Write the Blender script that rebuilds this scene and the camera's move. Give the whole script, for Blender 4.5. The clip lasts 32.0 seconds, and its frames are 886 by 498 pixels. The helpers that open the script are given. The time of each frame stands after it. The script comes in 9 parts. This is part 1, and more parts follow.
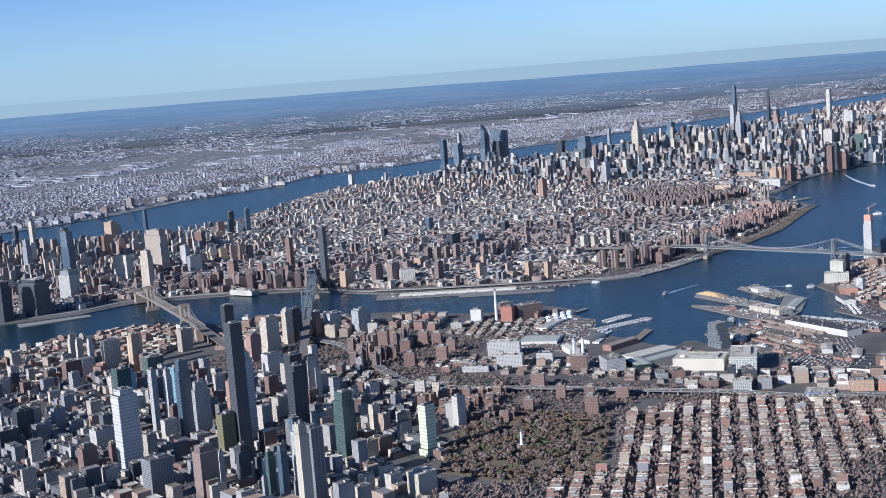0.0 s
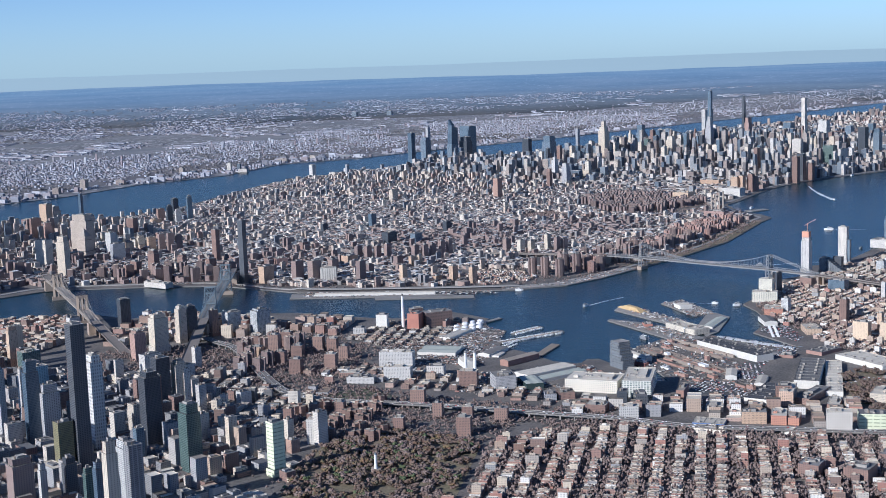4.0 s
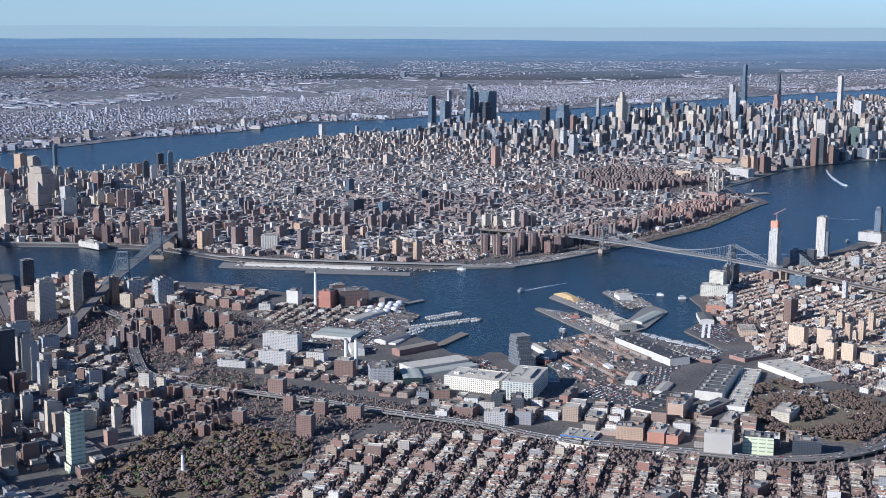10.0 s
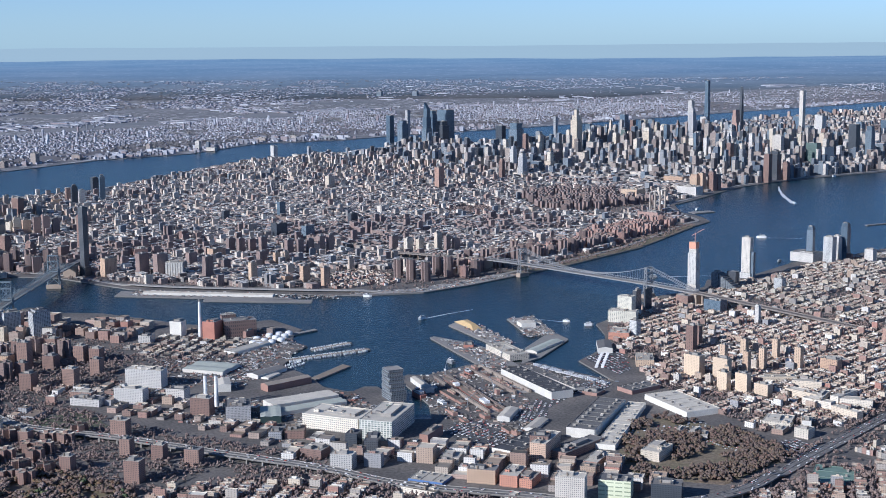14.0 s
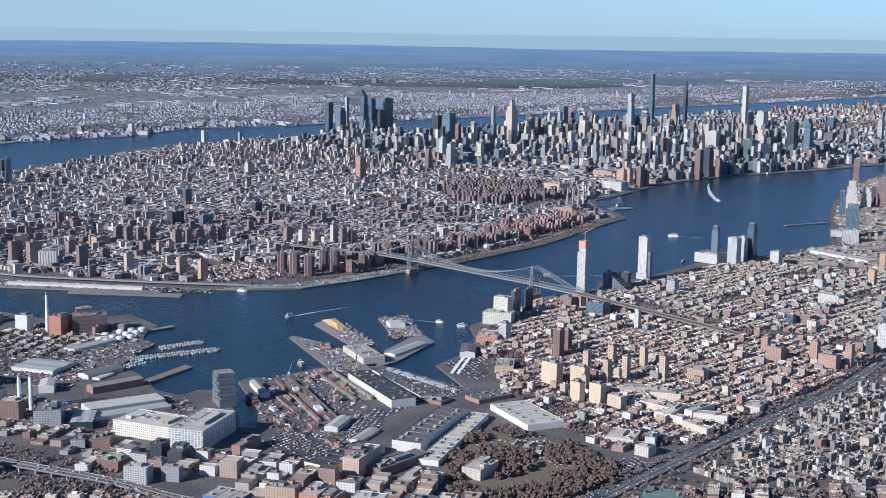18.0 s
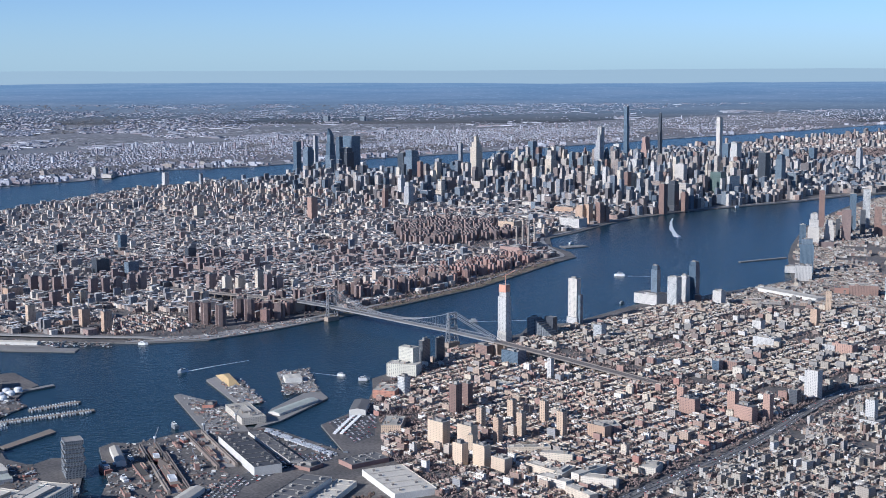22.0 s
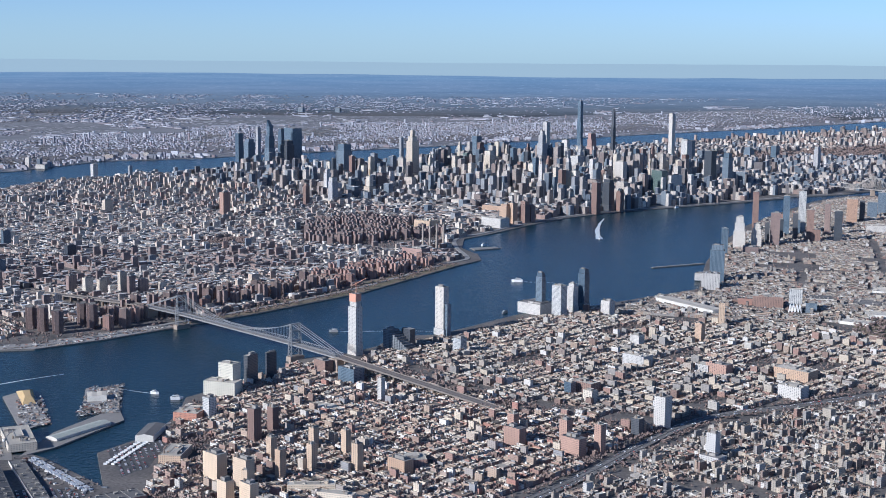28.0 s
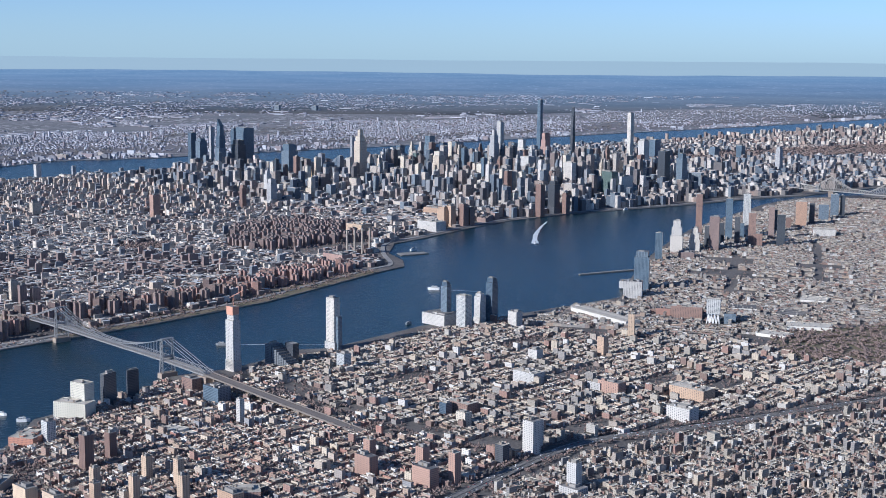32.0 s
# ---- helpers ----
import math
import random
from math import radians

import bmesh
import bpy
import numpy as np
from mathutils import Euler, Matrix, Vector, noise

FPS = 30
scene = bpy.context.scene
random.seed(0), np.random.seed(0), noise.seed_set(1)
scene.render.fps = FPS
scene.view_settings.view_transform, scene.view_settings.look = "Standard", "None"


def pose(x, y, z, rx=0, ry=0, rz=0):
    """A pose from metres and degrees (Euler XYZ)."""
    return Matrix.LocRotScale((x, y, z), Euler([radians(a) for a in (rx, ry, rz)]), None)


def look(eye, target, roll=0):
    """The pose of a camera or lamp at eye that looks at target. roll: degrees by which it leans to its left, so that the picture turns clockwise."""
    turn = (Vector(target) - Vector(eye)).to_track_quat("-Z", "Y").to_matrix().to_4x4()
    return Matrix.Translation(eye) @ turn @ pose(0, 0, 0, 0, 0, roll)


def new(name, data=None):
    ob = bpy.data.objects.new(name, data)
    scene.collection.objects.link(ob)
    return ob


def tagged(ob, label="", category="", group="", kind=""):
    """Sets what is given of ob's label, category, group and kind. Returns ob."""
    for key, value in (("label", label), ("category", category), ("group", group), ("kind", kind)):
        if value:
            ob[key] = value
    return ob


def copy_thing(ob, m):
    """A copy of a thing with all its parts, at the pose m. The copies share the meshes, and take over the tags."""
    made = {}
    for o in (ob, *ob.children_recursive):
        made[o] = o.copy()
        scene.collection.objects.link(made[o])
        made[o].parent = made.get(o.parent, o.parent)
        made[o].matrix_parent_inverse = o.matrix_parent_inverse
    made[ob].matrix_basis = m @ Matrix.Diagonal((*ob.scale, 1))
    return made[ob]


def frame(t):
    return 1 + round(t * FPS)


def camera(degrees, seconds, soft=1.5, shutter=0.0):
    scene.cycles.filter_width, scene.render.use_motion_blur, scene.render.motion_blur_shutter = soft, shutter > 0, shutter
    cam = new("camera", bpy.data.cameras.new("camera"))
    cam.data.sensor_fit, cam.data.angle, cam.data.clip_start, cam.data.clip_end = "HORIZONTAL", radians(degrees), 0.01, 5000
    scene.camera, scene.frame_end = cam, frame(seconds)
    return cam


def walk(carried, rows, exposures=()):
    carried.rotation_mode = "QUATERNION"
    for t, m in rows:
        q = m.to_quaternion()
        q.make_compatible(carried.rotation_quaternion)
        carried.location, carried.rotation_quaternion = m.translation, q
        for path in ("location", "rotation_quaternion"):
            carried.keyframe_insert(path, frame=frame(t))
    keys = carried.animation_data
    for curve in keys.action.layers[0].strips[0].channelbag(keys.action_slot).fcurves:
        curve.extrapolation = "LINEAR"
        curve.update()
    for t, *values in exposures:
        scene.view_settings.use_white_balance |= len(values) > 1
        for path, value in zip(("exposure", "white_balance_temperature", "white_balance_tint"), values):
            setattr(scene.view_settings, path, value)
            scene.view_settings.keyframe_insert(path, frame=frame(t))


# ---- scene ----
# Everything stands at one tenth of its real size: one unit is ten metres of city.
cam = camera(36.9, 32.0, soft=0.9)
PATH = [
    (0, (1.775, 2.653, 75.865), (1.838, 4.635, 75.599), -4.4),
    (0.5, (4.859, 4.938, 75.768), (4.922, 6.919, 75.503), -4.2),
    (1, (8.17, 7.199, 75.713), (8.233, 9.18, 75.448), -3.9),
    (1.5, (11.583, 9.368, 75.605), (11.649, 11.349, 75.336), -3.7),
    (2, (14.989, 11.518, 75.463), (15.059, 13.498, 75.189), -3.4),
    (2.5, (18.392, 13.734, 75.359), (18.468, 15.713, 75.083), -3.2),
    (3, (21.717, 16.011, 75.259), (21.797, 17.99, 74.984), -2.9),
    (3.5, (25.088, 18.321, 75.135), (25.166, 20.301, 74.862), -2.6),
    (5.5, (39.359, 27.981, 74.551), (39.375, 29.955, 74.229), -0.1),
    (6, (42.829, 30.449, 74.466), (42.832, 32.421, 74.135), -0.2),
    (6.5, (45.932, 33.161, 74.37), (45.927, 35.133, 74.036), 0.1),
    (7, (48.872, 35.803, 74.278), (48.86, 37.776, 73.954), -0.2),
    (7.5, (52.029, 38.234, 74.214), (52.006, 40.21, 73.9), -0.4),
    (8, (55.493, 40.386, 74.127), (55.46, 42.362, 73.816), -0.2),
    (8.5, (59.187, 42.288, 74.005), (59.146, 44.263, 73.693), -0.2),
    (9, (63.014, 44.095, 73.883), (62.968, 46.068, 73.562), 0.1),
    (9.5, (66.692, 46.01, 74.008), (66.645, 47.983, 73.678), 0.2),
    (10, (70.158, 48.044, 74.106), (70.117, 50.016, 73.774), 0.2),
    (10.5, (73.509, 50.166, 74.167), (73.472, 52.138, 73.837), 0.0),
    (11, (76.781, 52.309, 74.08), (76.747, 54.282, 73.756), -0.1),
    (11.5, (80.123, 54.478, 73.827), (80.09, 56.452, 73.51), -0.2),
    (12, (83.57, 56.77, 73.608), (83.537, 58.745, 73.295), -0.3),
    (12.5, (86.999, 59.068, 73.385), (86.965, 61.044, 73.076), -0.4),
    (13, (90.365, 61.297, 73.223), (90.329, 63.274, 72.921), -0.6),
    (13.5, (93.715, 63.378, 73.255), (93.679, 65.355, 72.954), -0.6),
    (14, (97.13, 65.352, 73.236), (97.093, 67.328, 72.932), -0.4),
    (14.5, (100.603, 67.283, 73.152), (100.567, 69.258, 72.84), -0.2),
    (16.5, (114.304, 75.108, 72.826), (114.284, 77.079, 72.487), 0.9),
    (17, (117.59, 77.328, 72.785), (117.576, 79.301, 72.456), 0.8),
    (17.5, (120.852, 79.86, 72.717), (120.845, 81.834, 72.395), 0.8),
    (18, (124.061, 82.655, 72.664), (124.061, 84.629, 72.343), 0.9),
    (18.5, (127.19, 85.59, 72.627), (127.194, 87.564, 72.303), 1.0),
    (19, (130.3, 88.484, 72.516), (130.305, 90.458, 72.192), 0.8),
    (19.5, (133.601, 91.176, 72.497), (133.604, 93.151, 72.182), 0.4),
    (20, (136.921, 93.59, 72.473), (136.921, 95.568, 72.177), -0.1),
    (20.5, (140.334, 95.966, 72.455), (140.33, 97.947, 72.178), -0.5),
    (21, (143.675, 98.412, 72.401), (143.666, 100.395, 72.135), -0.5),
    (21.5, (146.922, 100.95, 72.346), (146.908, 102.933, 72.081), -0.4),
    (22, (150.221, 103.553, 72.273), (150.206, 105.535, 72.005), -0.2),
    (22.5, (153.476, 106.075, 72.246), (153.463, 108.056, 71.973), 0.0),
    (23, (156.692, 108.456, 72.246), (156.684, 110.437, 71.969), 0.2),
    (23.5, (159.961, 110.601, 71.992), (159.96, 112.582, 71.715), 0.2),
    (24, (163.233, 112.84, 71.798), (163.238, 114.82, 71.521), 0.2),
    (24.5, (166.468, 115.379, 71.746), (166.477, 117.36, 71.47), 0.3),
    (25, (169.618, 118.034, 71.74), (169.628, 120.015, 71.465), 0.4),
    (25.5, (172.679, 120.669, 71.751), (172.69, 122.65, 71.478), 0.5),
    (26, (175.657, 123.211, 71.754), (175.668, 125.193, 71.481), 0.8),
    (26.5, (178.79, 125.742, 71.535), (178.802, 127.723, 71.264), 0.7),
    (28.5, (191.53, 136.092, 71.577), (191.492, 138.071, 71.291), 0.4),
    (29, (194.788, 138.527, 71.638), (194.73, 140.504, 71.342), 0.4),
    (29.5, (198.099, 140.777, 71.735), (198.032, 142.753, 71.428), 0.6),
    (30, (201.286, 142.77, 71.829), (201.225, 144.744, 71.515), 0.9),
    (30.5, (204.483, 144.775, 71.938), (204.437, 146.749, 71.623), 0.9),
    (31, (207.741, 146.918, 72.046), (207.711, 148.894, 71.74), 0.8),
    (31.5, (211.113, 149.245, 72.16), (211.094, 151.224, 71.866), 0.7),
    (32, (214.62, 151.717, 72.297), (214.607, 153.697, 72.014), 0.5),
]
walk(cam, [(t, look(eye, target, roll)) for t, eye, target, roll in PATH], [(0.0, 0.38, 4745, 12.5), (32.0, 0.38, 4745, 12.5)])

# ---- sky and sun ----
SUN_AZ, SUN_EL = radians(-126), radians(25)
world = bpy.data.worlds.new("sky")
scene.world = world
world.use_nodes = True
sky = world.node_tree.nodes.new("ShaderNodeTexSky")
sky.sky_type, sky.sun_disc = "NISHITA", False
sky.sun_elevation, sky.sun_rotation = SUN_EL, SUN_AZ
sky.altitude, sky.air_density, sky.dust_density, sky.ozone_density = 2500, 0.85, 0.45, 1.2
backing = world.node_tree.nodes["Background"]
backing.inputs["Strength"].default_value = 0.069
world.node_tree.links.new(sky.outputs[0], backing.inputs[0])
sun_data = bpy.data.lights.new("sun", "SUN")
sun_data.energy, sun_data.angle, sun_data.color = 4.7, radians(0.53), (1.0, 0.82, 0.59)
to_sun = Vector((math.sin(SUN_AZ) * math.cos(SUN_EL), math.cos(SUN_AZ) * math.cos(SUN_EL), math.sin(SUN_EL)))
sun = new("sun", sun_data)
sun.matrix_world = look(tuple(to_sun * 400), (0, 0, 0))


# ---- materials ----
def shader(name):
    m = bpy.data.materials.new(name)
    m.use_nodes = True
    return m, m.node_tree, m.node_tree.nodes["Principled BSDF"]


def node(nt, kind, **given):
    n = nt.nodes.new("ShaderNode" + kind)
    for key, value in given.items():
        if key == "op":
            n.operation = value
        elif key.startswith("i"):
            socket = n.inputs[int(key[1:])]
            if isinstance(value, bpy.types.NodeSocket):
                nt.links.new(value, socket)
            else:
                socket.default_value = value
    return n


def calc(nt, op, a, b=0.0):
    return node(nt, "Math", op=op, i0=a, i1=b).outputs[0]


def blend(nt, fac, a, b, how="MIX"):
    n = nt.nodes.new("ShaderNodeMix")
    n.data_type, n.blend_type = "RGBA", how
    for socket, value in ((n.inputs[0], fac), (n.inputs[6], a), (n.inputs[7], b)):
        if isinstance(value, bpy.types.NodeSocket):
            nt.links.new(value, socket)
        elif isinstance(value, tuple):
            socket.default_value = (*value[:3], 1)
        else:
            socket.default_value = value
    return n.outputs[2]


def ramp(nt, fac, colours, constant=True, places=None):
    n = nt.nodes.new("ShaderNodeValToRGB")
    n.color_ramp.interpolation = "CONSTANT" if constant else "LINEAR"
    e = n.color_ramp.elements
    while len(e) < len(colours):
        e.new(0.5)
    count = len(colours)
    for k, c in enumerate(colours):
        e[k].position = places[k] if places else (k / count if constant else k / max(1, count - 1))
        e[k].color = (*c, 1)
    nt.links.new(fac, n.inputs[0])
    return n.outputs[0]


def chance(nt, times=1.0):
    """A number of its own for each building, whether it is an object or a loose piece of one mesh."""
    a = nt.nodes.new("ShaderNodeObjectInfo").outputs["Random"]
    b = nt.nodes.new("ShaderNodeNewGeometry").outputs["Random Per Island"]
    return calc(nt, "FRACT", calc(nt, "MULTIPLY", calc(nt, "ADD", a, b), times))


def noise_tex(nt, scale, detail=3.0, coords=None):
    n = node(nt, "TexNoise")
    n.inputs["Scale"].default_value, n.inputs["Detail"].default_value = scale, detail
    if coords is None:
        coords = nt.nodes.new("ShaderNodeNewGeometry").outputs["Position"]
    nt.links.new(coords, n.inputs["Vector"])
    return n.outputs[0]


def facade(name, colours, pitch=(0.32, 0.34), part_open=(0.45, 0.5), glass=(0.055, 0.064, 0.078), gloss=0.25, rough=0.85, metal=0.0, show=0.9):
    m, nt, bsdf = shader(name)
    uv = nt.nodes.new("ShaderNodeUVMap").outputs[0]
    sep = node(nt, "SeparateXYZ", i0=uv)
    r = chance(nt, 1.0)
    tone = ramp(nt, r, colours)
    dirt = noise_tex(nt, 0.35, 4.0)
    tone = blend(nt, 0.5, tone, ramp(nt, dirt, [(0.55, 0.53, 0.5), (1.25, 1.22, 1.2)], False), "MULTIPLY")
    grain = noise_tex(nt, 6.0, 2.0)
    tone = blend(nt, 0.5, tone, ramp(nt, grain, [(0.7, 0.7, 0.7), (1.3, 1.3, 1.3)], False), "MULTIPLY")
    r2 = chance(nt, 5.37)
    pu = calc(nt, "MULTIPLY", calc(nt, "ADD", r2, 0.7), pitch[0])
    cu = calc(nt, "FRACT", calc(nt, "DIVIDE", sep.outputs[0], pu))
    cv = calc(nt, "FRACT", calc(nt, "DIVIDE", sep.outputs[1], pitch[1]))
    mask = calc(nt, "MULTIPLY", calc(nt, "LESS_THAN", cu, part_open[0]), calc(nt, "LESS_THAN", cv, part_open[1]))
    cell = nt.nodes.new("ShaderNodeTexWhiteNoise")
    cell.noise_dimensions = "2D"
    place = node(nt, "CombineXYZ", i0=calc(nt, "FLOOR", calc(nt, "DIVIDE", sep.outputs[0], pu)), i1=calc(nt, "FLOOR", calc(nt, "DIVIDE", sep.outputs[1], pitch[1])))
    nt.links.new(place.outputs[0], cell.inputs["Vector"])
    seen_glass = calc(nt, "MULTIPLY", mask, calc(nt, "MULTIPLY", show, calc(nt, "ADD", 0.5, calc(nt, "MULTIPLY", cell.outputs[0], 0.5))))
    nt.links.new(blend(nt, seen_glass, tone, glass), bsdf.inputs["Base Color"])
    rr = calc(nt, "SUBTRACT", rough, calc(nt, "MULTIPLY", mask, rough - gloss))
    nt.links.new(rr, bsdf.inputs["Roughness"])
    bsdf.inputs["Metallic"].default_value = metal
    return m


def plain(name, colours, rough=0.9, scale=0.6, fine=5.0, metal=0.0, times=3.31):
    """A surface whose tone changes from piece to piece, with stains and grain."""
    m, nt, bsdf = shader(name)
    tone = ramp(nt, chance(nt, times), colours)
    tone = blend(nt, 0.55, tone, ramp(nt, noise_tex(nt, scale, 4.0), [(0.6, 0.6, 0.6), (1.3, 1.3, 1.28)], False), "MULTIPLY")
    tone = blend(nt, 0.6, tone, ramp(nt, noise_tex(nt, fine, 2.0), [(0.6, 0.6, 0.6), (1.3, 1.3, 1.3)], False), "MULTIPLY")
    nt.links.new(tone, bsdf.inputs["Base Color"])
    bsdf.inputs["Roughness"].default_value, bsdf.inputs["Metallic"].default_value = rough, metal
    return m


WHITE, CREAM, GREY, DARK = (0.78, 0.76, 0.72), (0.66, 0.58, 0.46), (0.36, 0.36, 0.37), (0.1, 0.105, 0.11)
BRICK, RED, TAN, BROWN = (0.31, 0.205, 0.17), (0.36, 0.2, 0.16), (0.46, 0.36, 0.28), (0.23, 0.165, 0.14)
wall_mixed = facade("mixed_walls", [(0.335, 0.221, 0.184), (0.599, 0.527, 0.418), (0.248, 0.178, 0.151), (0.389, 0.216, 0.173), (0.418, 0.327, 0.255), (0.327, 0.327, 0.336), (0.335, 0.221, 0.184), (0.707, 0.69, 0.653), (0.248, 0.178, 0.151), (0.5, 0.435, 0.363), (0.381, 0.309, 0.262), (0.707, 0.69, 0.653), (0.363, 0.327, 0.3), (0.336, 0.246, 0.2), (0.418, 0.327, 0.255), (0.544, 0.517, 0.472), (0.455, 0.345, 0.291)], show=0.55)
wall_row = facade("row_house_walls", [(0.335, 0.221, 0.183), (0.397, 0.359, 0.322), (0.434, 0.341, 0.265), (0.472, 0.434, 0.387), (0.335, 0.221, 0.183), (0.472, 0.397, 0.322), (0.737, 0.719, 0.68), (0.389, 0.216, 0.173), (0.341, 0.341, 0.351), (0.256, 0.169, 0.132), (0.379, 0.235, 0.189), (0.248, 0.178, 0.151), (0.623, 0.548, 0.434)], show=0.55)
wall_low = facade("pale_low_town_walls", [(0.353, 0.323, 0.276), (0.507, 0.444, 0.353), (0.276, 0.261, 0.246), BRICK, (0.422, 0.384, 0.323), (0.353, 0.276, 0.215), (0.307, 0.291, 0.276), BROWN, (0.599, 0.584, 0.553), (0.384, 0.338, 0.291), (0.253, 0.207, 0.184), (0.461, 0.438, 0.399)], show=0.5)
wall_brown = facade("brown_brick", [(0.258, 0.172, 0.142), (0.224, 0.15, 0.125), (0.284, 0.194, 0.159)], part_open=(0.4, 0.5))
wall_tan = facade("tan_brick", [(0.52, 0.38, 0.27), (0.48, 0.34, 0.24), (0.56, 0.43, 0.31)], part_open=(0.35, 0.5))
wall_cream = facade("cream_masonry", [(0.6, 0.54, 0.44), (0.62, 0.57, 0.48), (0.56, 0.49, 0.395)], part_open=(0.4, 0.45))
wall_white = facade("white_masonry", [(0.58, 0.56, 0.525), (0.54, 0.53, 0.51), (0.6, 0.565, 0.51)], part_open=(0.4, 0.45))
wall_grey = facade("grey_concrete", [(0.42, 0.42, 0.43), (0.34, 0.35, 0.37), (0.5, 0.49, 0.47)], part_open=(0.5, 0.5))
wall_dark = facade("dark_curtain_wall", [(0.075, 0.082, 0.097), (0.105, 0.112, 0.127), (0.068, 0.078, 0.095)], part_open=(0.6, 0.6), gloss=0.15, rough=0.4)
wall_glass = facade("blue_glass_curtain_wall", [(0.15, 0.2, 0.255), (0.125, 0.17, 0.22), (0.19, 0.235, 0.285), (0.11, 0.15, 0.2)], part_open=(0.6, 0.6), glass=(0.04, 0.06, 0.09), gloss=0.15, rough=0.3)
wall_green = facade("green_glass_curtain_wall", [(0.12, 0.17, 0.165), (0.15, 0.2, 0.19)], part_open=(0.7, 0.6), glass=(0.03, 0.05, 0.052), gloss=0.12, rough=0.3)
wall_checker = facade("checkered_white_frame", [(0.64, 0.63, 0.61)], pitch=(0.42, 0.7), part_open=(0.42, 0.55))
wall_red = facade("orange_red_brick", [(0.42, 0.275, 0.215), (0.39, 0.26, 0.205), (0.45, 0.3, 0.235)], part_open=(0.35, 0.5))
wall_olive = facade("olive_glazing", [(0.24, 0.22, 0.12)], part_open=(0.6, 0.55), gloss=0.15)
wall_grid = facade("white_grid_front", [(0.6, 0.6, 0.585), (0.52, 0.53, 0.53)], part_open=(0.68, 0.66), glass=(0.05, 0.07, 0.09), gloss=0.15)
wall_blank = plain("blank_white_wall", [(0.72, 0.695, 0.63), (0.64, 0.62, 0.57)])
wall_sandy = facade("sandy_brick", [(0.66, 0.53, 0.385), (0.62, 0.5, 0.37)], part_open=(0.3, 0.5), show=0.45)
wall_slate_bands = facade("slate_and_white_bands", [(0.3, 0.3, 0.31), (0.24, 0.25, 0.27)], pitch=(0.5, 0.34), part_open=(0.75, 0.6), glass=(0.05, 0.06, 0.075), gloss=0.2)
wall_redblank = plain("blank_red_brick", [(0.33, 0.2, 0.16), (0.3, 0.19, 0.155), (0.36, 0.23, 0.19)])
wall_island = facade("island_walls", [(0.2, 0.17, 0.155), (0.6, 0.55, 0.48), (0.26, 0.195, 0.17), (0.16, 0.155, 0.155), (0.7, 0.66, 0.59), (0.3, 0.28, 0.265), (0.23, 0.185, 0.165), (0.34, 0.25, 0.215), (0.52, 0.45, 0.38), (0.15, 0.145, 0.145), (0.5, 0.42, 0.35), (0.24, 0.2, 0.18), (0.74, 0.71, 0.65), (0.37, 0.33, 0.295), (0.27, 0.2, 0.175), (0.62, 0.57, 0.5), (0.4, 0.315, 0.265), (0.3, 0.23, 0.2)], show=0.7)
wall_mauve = facade("mauve_brick", [(0.265, 0.2, 0.182), (0.225, 0.175, 0.162), (0.3, 0.228, 0.203)], part_open=(0.4, 0.5), show=0.75)
wall_rose = facade("rose_brick", [(0.39, 0.255, 0.215), (0.36, 0.24, 0.2), (0.42, 0.28, 0.235)], part_open=(0.35, 0.5))
wall_downtown = facade("downtown_walls", [(0.368, 0.368, 0.379), (0.512, 0.461, 0.39), (0.677, 0.594, 0.472), (0.265, 0.174, 0.145), (0.239, 0.239, 0.248), (0.171, 0.179, 0.196), (0.472, 0.368, 0.287), (0.635, 0.584, 0.512), (0.431, 0.41, 0.39), (0.265, 0.174, 0.145), (0.614, 0.574, 0.512), (0.154, 0.154, 0.159), (0.368, 0.368, 0.379), (0.564, 0.512, 0.451), (0.196, 0.14, 0.12)])
wall_lime = facade("lime_banded_wall", [(0.72, 0.76, 0.55)], pitch=(0.9, 0.7), part_open=(0.8, 0.3), glass=(0.25, 0.3, 0.2))
wall_brick_tan = facade("orange_tan_brick", [(0.46, 0.31, 0.22)], part_open=(0.4, 0.5))
wall_salmon = facade("salmon_stone", [(0.4, 0.275, 0.235)], part_open=(0.4, 0.5))
wall_midtown = facade("midtown_walls", [(0.479, 0.439, 0.393), (0.285, 0.245, 0.222), (0.171, 0.199, 0.239), (0.57, 0.536, 0.49), (0.114, 0.142, 0.182), (0.365, 0.319, 0.285), (0.285, 0.296, 0.314), (0.137, 0.165, 0.205), (0.524, 0.467, 0.405), (0.228, 0.188, 0.171), (0.41, 0.376, 0.342), (0.616, 0.593, 0.559), (0.16, 0.148, 0.148), (0.319, 0.268, 0.239), (0.194, 0.228, 0.268)], part_open=(0.5, 0.52), glass=(0.045, 0.055, 0.075), show=0.85)
roof_mixed = plain("roofs", [(0.163, 0.145, 0.123), (0.564, 0.508, 0.415), (0.254, 0.228, 0.193), (0.721, 0.658, 0.551), (0.254, 0.199, 0.149), (0.405, 0.364, 0.305), (0.112, 0.101, 0.087), (0.204, 0.178, 0.144), (0.383, 0.299, 0.222), (0.285, 0.251, 0.21), (0.654, 0.578, 0.459), (0.475, 0.364, 0.271)])
roof_island = plain("island_roofs", [(0.125, 0.119, 0.113), (0.635, 0.613, 0.567), (0.227, 0.216, 0.205), (0.744, 0.744, 0.744), (0.17, 0.148, 0.136), (0.432, 0.408, 0.38), (0.744, 0.744, 0.715), (0.102, 0.1, 0.099), (0.295, 0.249, 0.221), (0.726, 0.692, 0.635), (0.159, 0.148, 0.139), (0.522, 0.488, 0.448)])
